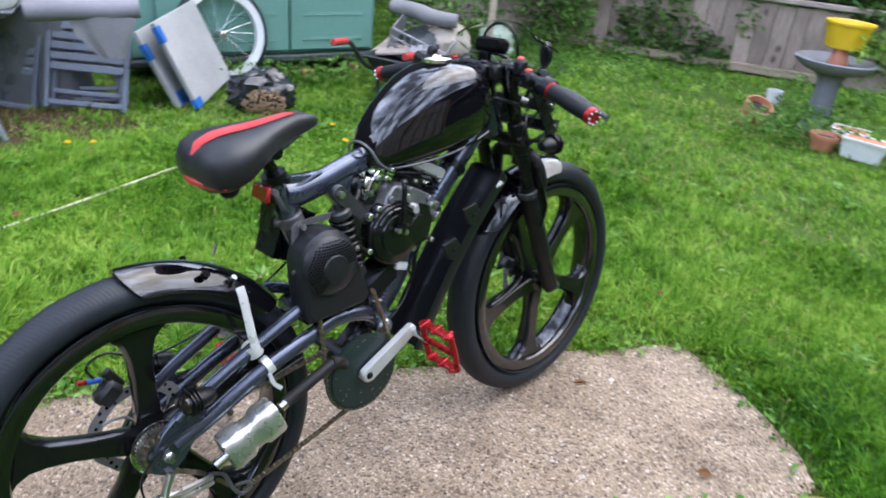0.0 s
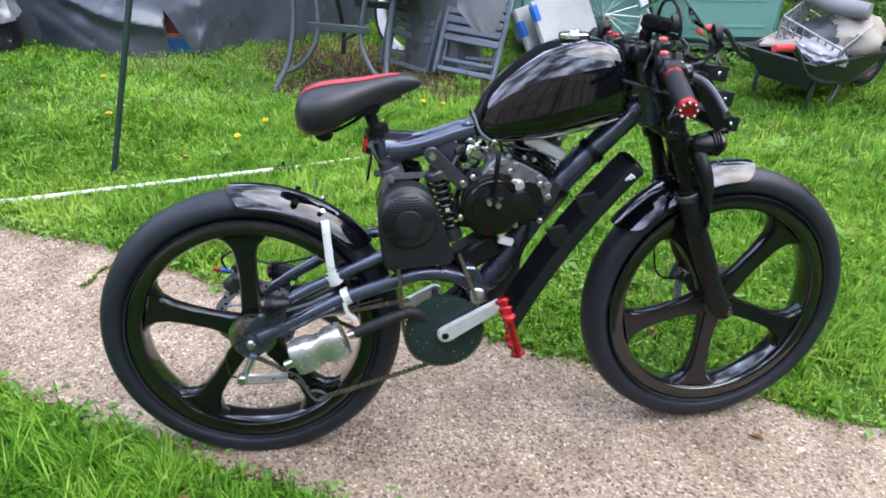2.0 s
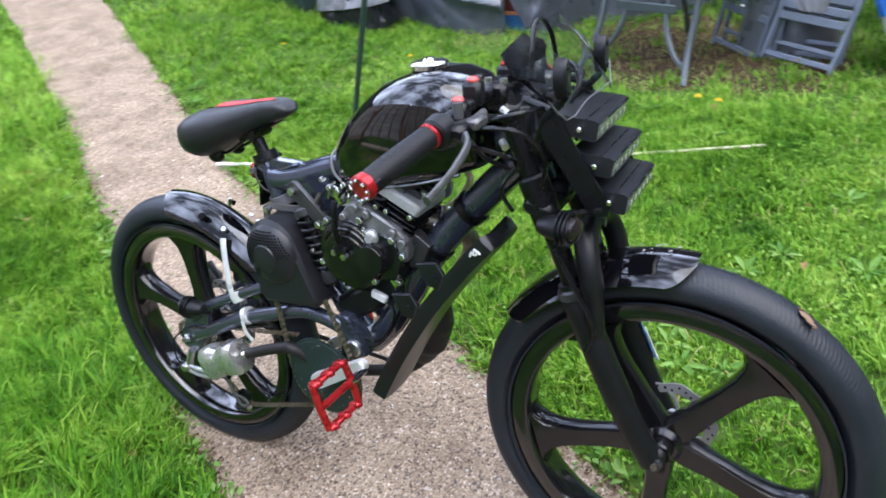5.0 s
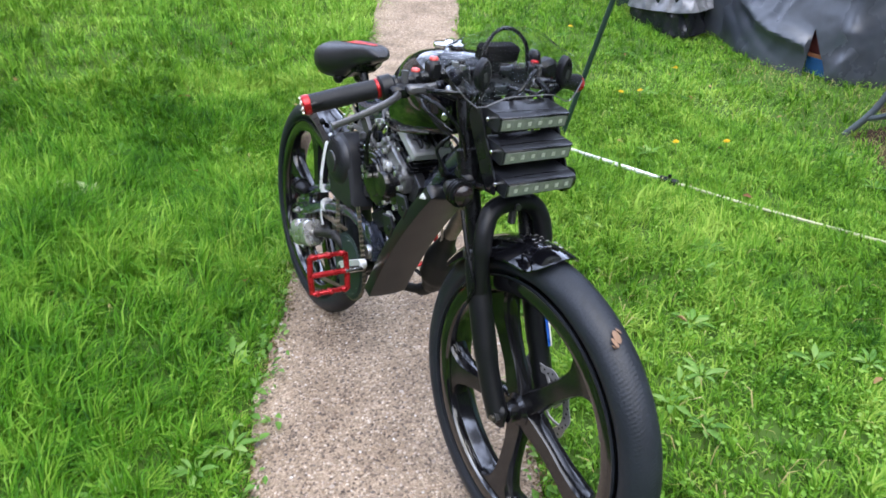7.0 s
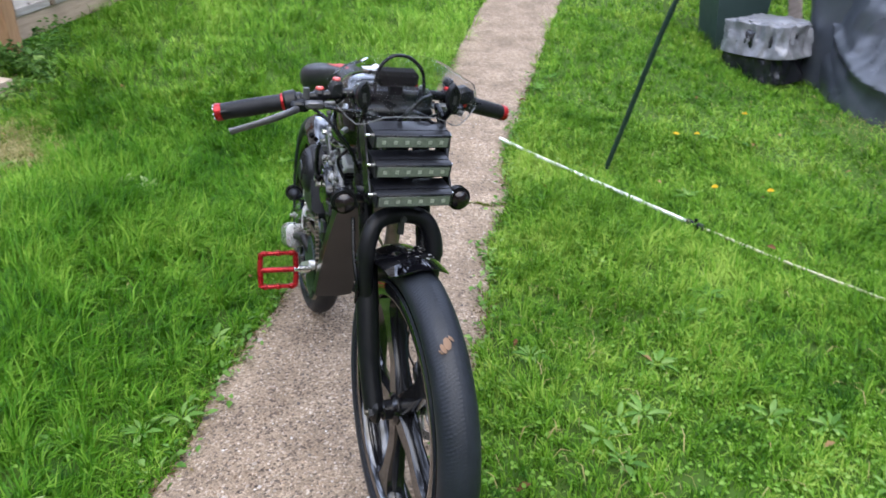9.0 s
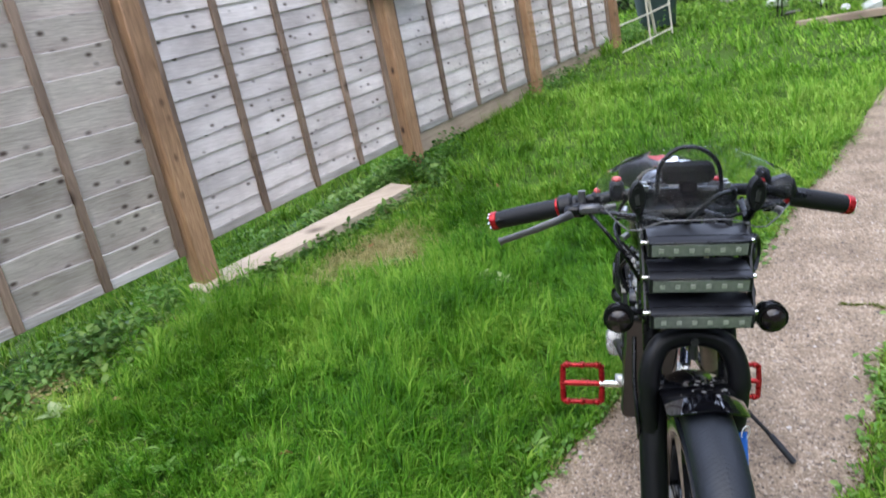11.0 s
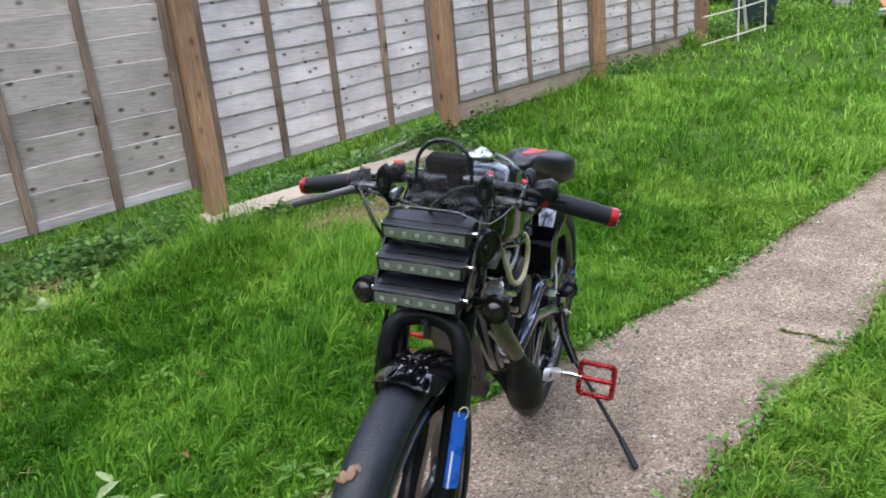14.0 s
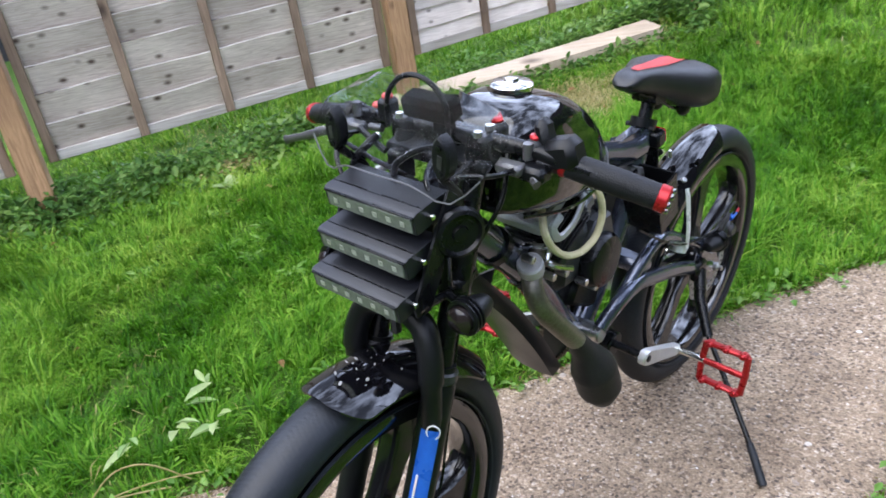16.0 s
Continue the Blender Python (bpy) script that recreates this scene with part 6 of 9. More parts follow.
for s in (-1, 1):
    leaf = [(s * (0.093 + 0.015 * math.sin(math.pi * k / 10) ** 0.6), 0.962 + 0.060 * k / 10) for k in range(11)] + [(s * (0.093 - 0.013 * math.sin(math.pi * k / 10) ** 0.6), 1.022 - 0.060 * k / 10) for k in range(1, 10)]
    mt = part("screen_mount", Geo().plate(leaf, 0.985, 1.003, "x", 0.003).moved(STEER), M_plastic, ws, "black leaf-shaped screen mount")
    part("slot", Geo().plate([(s * 0.090, 0.982), (s * 0.097, 0.980), (s * 0.099, 0.997), (s * 0.092, 0.999)], 1.0032, 1.0042, "x").moved(STEER), M_darkalu, mt, "grey slot")
    part("mount_screw", Geo().cyl((1.0, s * 0.095, 1.008), (1.006, s * 0.095, 1.008), 0.004, seg=12).moved(STEER), M_black, mt)
    part("mount_screw", Geo().cyl((1.0, s * 0.094, 0.974), (1.006, s * 0.094, 0.974), 0.004, seg=12).moved(STEER), M_black, mt)
    part("mount_arm", Geo().tube([(0.995, s * 0.09, 0.965), (0.96, s * 0.085, 0.93), (0.94, s * 0.075, 0.88)], 0.006, 8).moved(STEER), M_black, mt)

# --- three stacked light bars in a bracket
for s in (-1, 1):
    part("light_bracket", Geo().plate([(0.955, 0.945), (0.975, 0.952), (1.060, 0.806), (1.056, 0.790), (1.030, 0.788), (0.958, 0.905)], s * 0.084, s * 0.088, "y").tube([(0.975, s * 0.085, 0.945), (0.93, s * 0.085, 0.962)], 0.006, 8).tube([(1.05, s * 0.085, 0.80), (0.965, s * 0.07, 0.775)], 0.006, 8).moved(STEER), M_black, bike, "black steel light bracket")
for i in range(3):
    z, x = 0.921 - 0.054 * i, 1.003 + 0.0215 * i
    m = STEER @ Matrix.Translation((x, 0.000, z)) @ pose(0, 0, 0, 0, 9, 0)
    lb = part("light_bar", Geo().plate([(-0.036, -0.008), (-0.030, 0.0125), (0.030, 0.0145), (0.036, 0.012), (0.036, -0.0155), (0.030, -0.017), (-0.028, -0.014)], -0.080, 0.080, "y", 0.0012).moved(m), M_bar, bike, "black aluminium LED light bar")
    part("lens", Geo().box((0.0362, 0, -0.003), (0.004, 0.150, 0.0215), 0.001).moved(m), M_led, lb, "clear LED lens strip")
    for k in range(6):
        part("diode", Geo().box((0.0385, -0.060 + 0.024 * k, -0.003), (0.0012, 0.008, 0.008), 0.0004).moved(m), M_ledchip, lb)
    part("trim_groove", Geo().box((0.018, 0, 0.0146), (0.0016, 0.156, 0.001)).moved(m), M_black, lb)
    part("trim_groove", Geo().box((0.037, 0, 0.0105), (0.005, 0.158, 0.003), 0.001).moved(m), M_black, lb)
    for s in (-1, 1):
        part("end_bolt", Geo().cyl((0.012, s * 0.078, 0.0), (0.012, s * 0.0905, 0.0), 0.0042, seg=10, edge=0.001).moved(m), M_chrome, lb)
horn = part("horn", Geo().lathe([(0.018, 0.080), (0.034, 0.088), (0.037, 0.096), (0.034, 0.104), (0.029, 0.106), (0.026, 0.101), (0.012, 0.100), (0.010, 0.104), (0.001, 0.105)], (0.972, 0, 0.882), "y", 30).moved(STEER @ Matrix.Translation((0.972, 0.09, 0)) @ pose(0, 0, 0, 0, 0, -25) @ Matrix.Translation((-0.972, -0.09, 0))), M_black, bike, "round black disc horn")
part("horn_wire", Geo().tube(curve([(0.99, 0.09, 0.85), (1.0, 0.098, 0.82), (0.985, 0.09, 0.80)]), 0.003, 6).moved(STEER), M_black, horn)

# --- box behind the seat tube, tail light
g = Geo()
rows = []
for x, y, z in ((0.034, 0.036, -0.055), (0.038, 0.040, 0.055), (0.034, 0.036, 0.055), (0.030, 0.032, -0.050)):
    rows.append([(-x, -y, z), (x, -y, z), (x, y, z), (-x, y, z)])
g.rings(rows)
tb = part("battery_box", g.moved(Matrix.Translation((0.350, 0.055, 0.665)) @ pose(0, 0, 0, 0, 22, 0)), M_black, bike, "open black steel battery box")
part("battery", Geo().box((0.350, 0.055, 0.65), (0.055, 0.055, 0.075), 0.006, pose(0, 0, 0, 0, 22, 0)), M_plastic, tb)
tl = part("tail_light", Geo().box((0.294, 0.008, 0.772), (0.030, 0.062, 0.034), 0.005, pose(0, 0, 0, 0, 12, 0)), M_black, bike, "small red tail light")
part("lens", Geo().box((0.280, 0.008, 0.775), (0.012, 0.06, 0.032), 0.004, pose(0, 0, 0, 0, 12, 0)), M_redlens, tl)
part("plate_holder", Geo().box((0.286, 0.006, 0.724), (0.005, 0.050, 0.056), 0.002, pose(0, 0, 0, 0, 12, 0)), M_black, tl)
part("seat_collar", Geo().cyl((0.331, 0, 0.722), (0.338, 0, 0.700), 0.0265, seg=18, edge=0.002).box((0.31, 0.0, 0.708), (0.03, 0.014, 0.014), 0.003), M_dull, bike, "grey alloy collar")

# --- rear brake caliper, left, with stand
rc = part("rear_caliper", Geo().box((-0.045, 0.066, 0.43), (0.05, 0.034, 0.04), 0.008, pose(0, 0, 0, 0, -40, 0)).cyl((-0.04, 0.05, 0.432), (-0.04, 0.092, 0.432), 0.015, seg=14, edge=0.003).box((-0.03, 0.07, 0.455), (0.02, 0.012, 0.05), 0.003, pose(0, 0, 0, 0, -30, 0)), M_darkalu, bike, "cable disc brake caliper")
part("adjuster", Geo().cyl((-0.075, 0.075, 0.462), (-0.092, 0.075, 0.466), 0.005, seg=10), M_redmetal, rc, "red adjuster")
part("adjuster_sleeve", Geo().cyl((-0.05, 0.075, 0.457), (-0.076, 0.075, 0.462), 0.006, seg=10), M_blue, rc)
part("brake_cable", Geo().tube(curve([(-0.06, 0.075, 0.46), (-0.07, 0.08, 0.49), (-0.03, 0.08, 0.505), (0.05, 0.078, 0.47), (0.2, 0.075, 0.50), (0.30, 0.07, 0.55), (0.40, 0.06, 0.62)]), 0.0028, 6), M_black, rc)
ks = part("kickstand", Geo().tube([(0.10, 0.076, 0.385), (0.135, 0.10, 0.33), (0.18, 0.15, 0.265)], [0.015, 0.014, 0.012], 12).box((0.105, 0.074, 0.385), (0.05, 0.022, 0.05), 0.006), M_black, bike, "black side stand with adjustable foot")
part("stand_leg", Geo().tube([(0.175, 0.145, 0.272), (0.300, 0.335, 0.095)], 0.0062, 10), M_black, ks)
part("stand_foot", Geo().cyl((0.287, 0.316, 0.113), (0.330, 0.374, 0.052), 0.0085, 0.0095, seg=12, edge=0.003), M_rubber, ks)
g = Geo()
for k in range(14):
    q = Vector((0.175, 0.145, 0.272)).lerp(Vector((0.300, 0.335, 0.095)), 0.35 + k * 0.028)
    g.ball(q, (0.0075, 0.0075, 0.0022), 8)
part("notch", g, M_black, ks)


# ---- the garden's edge: shed, furniture and clutter ----
def gz_at(x, y):
    return float(ground(x, y))


def far(m):
    """Set back by a tenth, as seen from the lawn's end."""
    eye = Vector((1.35, 0.95, 1.33))
    return Matrix.Translation(eye) @ Matrix.Scale(1.1, 4) @ Matrix.Translation(-eye) @ m


def drape(w, d, h, nx, ny, fold, seed, flare=0.07, fine=1.0):
    """A crumpled cover over a box-like heap: rounded top, folded skirt."""
    rows = []
    for j in range(ny + 1):
        v = j / ny
        row = []
        for i in range(nx):
            a = 2 * math.pi * i / nx
            c, s = math.cos(a), math.sin(a)
            k = 1 / max(abs(c) ** 4 + abs(s) ** 4, 1e-6) ** 0.25
            shrink = 1.0 if v < 0.62 else max(0.02, math.cos((v - 0.62) / 0.38 * math.pi / 2))
            q = Vector((c * k * w / 2 * shrink, s * k * d / 2 * shrink, h * (v / 0.62 * 0.9 if v < 0.62 else 0.9 + 0.1 * math.sin((v - 0.62) / 0.38 * math.pi / 2))))
            e = q * fine
            f = noise.noise((e.x * 3.1 + seed, e.y * 3.1, e.z * 1.2)) + 0.6 * noise.noise((e.x * 9 + seed, e.y * 9, e.z * 3.5)) + 0.35 * abs(noise.noise((e.x * 17, e.y * 17 + seed, e.z * 9)))
            out = Vector((c, s, 0.35)) * fold * f * (1.0 if v < 0.9 else 0.4)
            q += out + Vector((c, s, 0)) * flare * (1 - v) ** 3
            row.append(q)
        rows.append(row)
    return Geo().rings(rows)


M_shed = mat("mint_green_plastic", (0.155, 0.315, 0.255), (0.12, 0.255, 0.205), 3.5, 0.5, 0, 0.12, 90)
M_shedtrim = mat("dark_plastic_base", (0.05, 0.06, 0.062), (0.03, 0.035, 0.036), 12, 0.6, 0, 0.2, 90)
SHED = Matrix(((0.665, -0.745, 0, -1.08), (0.747, 0.667, 0, 5.85), (0, 0, 1, -0.03), (0, 0, 0, 1)))
shed = thing("garden_shed", "mint green plastic garden shed with double doors", "shed", SHED)
part("wall", Geo().box((-0.92, 0.47, 0.75), (1.84, 0.86, 1.34), 0.02), M_shed, shed)
part("base", Geo().box((-0.92, 0.46, 0.055), (1.88, 0.92, 0.05), 0.01), M_shedtrim, shed, "dark plastic floor base")
part("roof", Geo().box((-0.92, 0.42, 1.46), (1.95, 1.02, 0.08), 0.03, pose(0, 0, 0, 6, 0, 0)), M_shedtrim, shed)
for x0, x1 in ((-1.66, -0.725), (-0.715, -0.04)):
    door = part("door", Geo().box(((x0 + x1) / 2, 0.028, 0.74), (x1 - x0, 0.03, 1.26), 0.008), M_shed, shed, "moulded mint green door")
    for z in (0.195, 0.375, 0.555, 0.735, 0.915, 1.095):
        for a, b in ((x0 + 0.10, (x0 + x1) / 2 - 0.03), ((x0 + x1) / 2 + 0.03, x1 - 0.10)) if x1 - x0 > 0.8 else ((x0 + 0.10, x1 - 0.09),):
            part("groove", Geo().box(((a + b) / 2, 0.0135, z), (b - a, 0.006, 0.012), 0.002).box(((a + b) / 2, 0.0115, z - 0.011), (b - a, 0.008, 0.009), 0.002), M_shed, door)
for i, x in enumerate((-1.5, -1.05, -0.6, -0.15)):
    p = SHED @ Vector((x, 0.08, 0))
    solid("brick", Geo().box((0, 0, 0.035), (0.10, 0.2, 0.075), 0.006), M_terra, "red brick under the shed's base", "brick", pose(p.x, p.y, gz_at(p.x, p.y) - 0.02, 0, 0, 48 + 7 * i), "bricks under the shed")

# bicycle wheel leaning on the shed
M_whiterim = mat("white_rim_tape", (0.72, 0.73, 0.72), (0.58, 0.58, 0.57), 12, 0.5)
bw = thing("bicycle_wheel", "old bicycle wheel with a white-walled tyre leaning on the shed", "wheel", pose(-1.865, 4.865, 0.225, -7, 0, 50) @ Matrix.Scale(1.52, 4))
part("tyre", Geo().ring([(0.203 + 0.016 * math.cos(k * 0.628), 0.017 * math.sin(k * 0.628)) for k in range(10)], (0, 0, 0), "y", 48), M_rubber, bw)
part("rim", Geo().ring([(0.198, -0.0175), (0.198, 0.0175), (0.166, 0.014), (0.166, -0.014)], (0, 0, 0), "y", 48), M_whiterim, bw, "white rim")
part("hub", Geo().cyl((0, -0.04, 0), (0, 0.04, 0), 0.016, seg=12, edge=0.003), M_steel, bw)
for k in range(18):
    a = 2 * math.pi * k / 18
    part("spoke", Geo().tube([(0.014 * math.cos(a + 1.2), 0.028 * (-1) ** k, 0.014 * math.sin(a + 1.2)), (0.17 * math.cos(a), 0, 0.17 * math.sin(a))], 0.0012, 5), M_steel, bw)
bw2 = copy_thing(bw, far(pose(-2.75, 3.9, 0.22, -8, 0, 25)))
bw2["label"] = "dark bicycle wheel standing behind the garden table"

# leaning insulation boards with blue tape
M_foamboard = mat("dirty_white_board", (0.40, 0.40, 0.395), (0.25, 0.25, 0.245), 5, 0.7, 0, 0.25, 60)
M_bluetape = mat("blue_tape", (0.02, 0.14, 0.48), (0.015, 0.1, 0.38), 30, 0.4)


def leaning_board(b0, b1, top, wide, label, marks):
    b0, b1, top = Vector(b0), Vector(b1), Vector(top)
    x = (b1 - b0).normalized()
    up = (top - b0)
    up = (up - x * up.dot(x)).normalized()
    y = up.cross(x)
    m = Matrix((x, -y, up)).transposed().to_4x4()
    m.translation = b0
    tall = (top - b0).length
    ob = thing("insulation_board", label, "board", m, "leaning boards")
    part("sheet", Geo().box((wide / 2, 0, tall / 2), (wide, 0.03, tall), 0.004), M_foamboard, ob)
    for cx, cz, w, h in marks:
        part("tape", Geo().box((cx, 0.0, cz), (w, 0.036, h), 0.002), M_bluetape, ob, "blue adhesive tape")


leaning_board((-1.635, 4.16, -0.075), (-1.79, 4.88, -0.035), (-1.854, 4.09, 0.418), 0.66, "dirty white insulation board leaning with blue tape corners", ((0.02, 0.47, 0.05, 0.10), (0.04, 0.03, 0.09, 0.06)))
leaning_board((-1.735, 4.11, -0.075), (-1.875, 4.74, -0.05), (-1.95, 4.045, 0.36), 0.62, "grubby white insulation board behind another, blue taped", ((0.02, 0.36, 0.05, 0.10), (0.10, 0.04, 0.12, 0.09)))

# rubbish bag spilling brown leaves
M_bag = mat("black_bin_bag", (0.016, 0.017, 0.021), (0.008, 0.009, 0.011), 9, 0.2, 0, 0.6, 34, spec=0.6)
M_brown = mat("dead_leaves", (0.33, 0.215, 0.125), (0.15, 0.09, 0.05), 30, 0.9, 0, 0.9, 60)
rb = thing("rubbish_bag", "split black rubbish bag full of brown garden waste", "rubbish bag", pose(-1.33, 4.39, -0.10, 0, 0, 35))


def lump(wx, wy, wz, folds, seed, nu=44, nv=20):
    """A slumped bag: a flattened ball with creases."""
    rows = []
    for j in range(nv + 1):
        e = -math.pi / 2 + math.pi * j / nv
        row = []
        for i in range(nu):
            a = 2 * math.pi * i / nu
            q = Vector((math.cos(e) * math.cos(a), math.cos(e) * math.sin(a), math.sin(e)))
            f = 1 + 0.22 * noise.noise(q * 1.7 + Vector((seed, 0, 0))) + folds * abs(noise.noise(q * 4.5 + Vector((0, seed, 0)))) + folds * 0.6 * abs(noise.noise(q * 11 + Vector((0, 0, seed))))
            z = wz * (0.5 + 0.5 * q.z * f)
            row.append((wx / 2 * q.x * f, wy / 2 * q.y * f, max(0.0, z)))
        rows.append(row)
    return Geo().rings(rows)


part("sack", lump(0.40, 0.34, 0.25, 0.28, 3.0), M_bag, rb)
g = Geo()
for k in range(170):
    a, r = random.uniform(0, 6.28), random.random() ** 0.6
    u, w = 0.125 * r * math.cos(a), 0.085 * r * math.sin(a)
    g.ball((0.0 + u, -0.175 - 0.04 * (1 - r) + 0.02 * w, 0.105 + w), (random.uniform(0.01, 0.03), random.uniform(0.006, 0.016), random.uniform(0.004, 0.010)), 6, pose(0, 0, 0, random.uniform(0, 180), random.uniform(0, 90), random.uniform(0, 180)))
part("waste", g, M_brown, rb, "brown dead leaves and cuttings")

# wheelbarrow
M_barrow = mat("black_barrow_steel", (0.035, 0.037, 0.04), (0.02, 0.021, 0.023), 10, 0.4, 0.1, 0.15, 80)
wb = thing("wheelbarrow", "black wheelbarrow with red grips heaped with clutter", "wheelbarrow", pose(-0.56, 5.22, -0.10, 0, 0, -10))
rows = []
for x, y0, y1, z in ((0.17, -0.20, 0.24, 0.14), (0.25, -0.30, 0.40, 0.315), (0.27, -0.32, 0.42, 0.32), (0.265, -0.315, 0.415, 0.33), (0.245, -0.29, 0.39, 0.32), (0.165, -0.19, 0.23, 0.155)):
    rows.append([(-x, y0, z), (x, y0, z), (x, y1, z), (-x, y1, z)])
part("tray", Geo().rings(rows), M_barrow, wb)
for s in (-1, 1):
    part("handle", Geo().tube(curve([(s * 0.06, 0.62, 0.16), (s * 0.15, 0.2, 0.13), (s * 0.22, -0.28, 0.24), (s * 0.245, -0.50, 0.43), (s * 0.25, -0.62, 0.455)]), 0.015, 10), M_barrow, wb)
    part("grip", Geo().cyl((s * 0.249, -0.55, 0.449), (s * 0.251, -0.70, 0.462), 0.0215, seg=14, edge=0.004), M_red, wb, "red rubber grip")
    part("leg", Geo().tube(curve([(s * 0.20, -0.18, 0.22), (s * 0.19, -0.20, 0.06), (s * 0.19, -0.15, 0.01), (s * 0.18, 0.02, 0.02), (s * 0.16, 0.12, 0.14)]), 0.0125, 9), M_barrow, wb)
wh = part("front_wheel", Geo().cyl((-0.05, 0.60, 0.185), (0.05, 0.60, 0.185), 0.02, seg=12), M_barrow, wb)
part("tyre", Geo().ring([(0.145 + 0.042 * math.cos(k * 0.628), 0.042 * math.sin(k * 0.628)) for k in range(10)], (0, 0.60, 0.185), "x", 32), M_rubber, wh)
part("rim", Geo().lathe([(0.11, -0.02), (0.02, -0.03), (0.02, 0.03), (0.11, 0.02)], (0, 0.60, 0.185), "x", 24), M_red, wh, "red pressed wheel rim")

M_grey = mat("grey_cloth", (0.21, 0.207, 0.212), (0.13, 0.127, 0.13), 8, 0.9, 0, 0.4, 150)
M_pale = mat("pale_cloth", (0.40, 0.345, 0.285), (0.27, 0.235, 0.19), 7, 0.9, 0, 0.4, 130)
M_crate = mat("grey_crate_plastic", (0.33, 0.33, 0.35), (0.17, 0.17, 0.18), 20, 0.45)
WB = wb.matrix_world.copy()
crate = thing("plastic_crate", "grey lattice plastic crate in the wheelbarrow", "crate", WB @ pose(-0.02, 0.08, 0.32, 24, 18, 10))
for i in range(9):
    x, y = -0.20 + 0.05 * i, -0.14 + 0.035 * i
    for a in ((x, -0.14), (x, 0.14)) + (((-0.2, y), (0.2, y)) if 0 < i < 8 else ()):
        part("bar", Geo().tube([(*a, 0.0), (*a, 0.20)], 0.006, 6), M_crate, crate)
    part("base_bar", Geo().tube([(x, -0.14, 0.0), (x, 0.14, 0.0)], 0.005, 6), M_crate, crate)
for z in (0.0, 0.07, 0.13, 0.20):
    part("hoop", Geo().tube([(-0.2, -0.14, z), (0.2, -0.14, z), (0.2, 0.14, z), (-0.2, 0.14, z)], 0.007, 6, closed=True), M_crate, crate)
g = Geo().tube(curve([(-0.24, 0, 0), (-0.1, 0.01, 0.01), (0.1, -0.01, 0.0), (0.24, 0, 0.012)]), [0.035, 0.05, 0.055, 0.05, 0.045], 16, 1.3)
for v in range(len(g.v)):
    q = Vector(g.v[v])
    g.v[v] = tuple(q + q.normalized() * 0.012 * noise.noise(q * 14))
solid("rolled_mat", g, M_grey, "rolled grey mat with a pale lining on the crate", "mat", WB @ pose(-0.02, 0.08, 0.58, 0, 6, 12))
solid("feed_sack", lump(0.30, 0.34, 0.24, 0.16, 8.0), M_pale, "crumpled pale tan sack in the wheelbarrow", "sack", WB @ pose(0.11, 0.20, 0.28, 0, 8, 0))
solid("plastic_sheet", lump(0.27, 0.26, 0.10, 0.3, 12.0), M_crate, "crumpled pale grey plastic sheet in the wheelbarrow", "sheet", WB @ pose(0.09, -0.05, 0.29, 0, 16, 0))
solid("brown_offcut", Geo().box((0, 0, 0), (0.34, 0.40, 0.022), 0.006), M_oldboard, "rough brown board lying in the wheelbarrow", "offcut", WB @ pose(-0.14, 0.02, 0.37, 12, -12, 0))
solid("stuffed_sack", lump(0.40, 0.40, 0.26, 0.25, 17.0), M_shedtrim, "dark stuffed sack under the crate in the wheelbarrow", "sack", WB @ pose(0.0, 0.14, 0.22))

# patio table
M_tabmetal = mat("grey_painted_steel", (0.080, 0.095, 0.104), (0.05, 0.06, 0.066), 9, 0.45, 0.2, 0.12, 120)
TAB = far(Matrix(((0.838, -0.546, 0, -1.808), (0.546, 0.838, 0, 3.007), (0, 0, 1, -0.035), (0, 0, 0, 1))))   # x along the near edge, y away
tb_ = thing("patio_table", "grey steel patio table with curved braces", "table", TAB)
part("tabletop", Geo().box((-0.36, 0.47, 0.635), (0.86, 0.66, 0.016), 0.005), M_tabmetal, tb_)
part("apron", Geo().tube([(-0.75, 0.16, 0.622), (0.03, 0.16, 0.622), (0.03, 0.78, 0.622), (-0.75, 0.78, 0.622)], 0.014, 8, closed=True), M_tabmetal, tb_)
for x, s in ((-0.06, -1), (-0.685, 1)):
    for y, e in ((0.0, -1), (0.94, 1)):
        foot = TAB @ Vector((x - s * 0.05, y + e * 0.02, 0))
        dz = (gz_at(*foot.xy) - TAB.translation.z) / 1.1
        part("leg", Geo().tube(curve([(x - s * 0.01, y - e * 0.22, 0.625), (x + s * 0.015, y - e * 0.17, 0.42), (x + s * 0.005, y - e * 0.08, 0.20), (x - s * 0.05, y + e * 0.02, dz - 0.01)]), 0.0175, 10), M_tabmetal, tb_)
        part("brace", Geo().tube(curve([(x - s * 0.005, y - e * 0.055, 0.14), (x + s * 0.10, y - e * 0.09, 0.20), (x + s * 0.18, y - e * 0.14, 0.36), (x + s * 0.15, y - e * 0.20, 0.61)]), 0.0145, 8), M_tabmetal, tb_)
for y in (0.14, 0.80):
    part("stretcher", Geo().box((-0.372, y, 0.40), (0.38, 0.014, 0.045), 0.004), M_tabmetal, tb_)
tub = thing("plastic_tub", "white plastic tub standing on the patio table", "tub", TAB @ pose(-0.04, 0.28, 0.643, 0, 0, 10))
part("body", Geo().lathe([(0.001, 0.0), (0.10, 0.0), (0.115, 0.02), (0.125, 0.17), (0.132, 0.175), (0.132, 0.19)], (0, 0, 0), "z", 28), M_white, tub)
part("lid", Geo().lathe([(0.136, 0.185), (0.136, 0.20), (0.12, 0.205), (0.001, 0.207)], (0, 0, 0), "z", 28), M_white, tub)
M_lilac = mat("grey_lilac_fabric", (0.24, 0.23, 0.255), (0.16, 0.155, 0.175), 6, 0.85, 0, 0.35, 140)
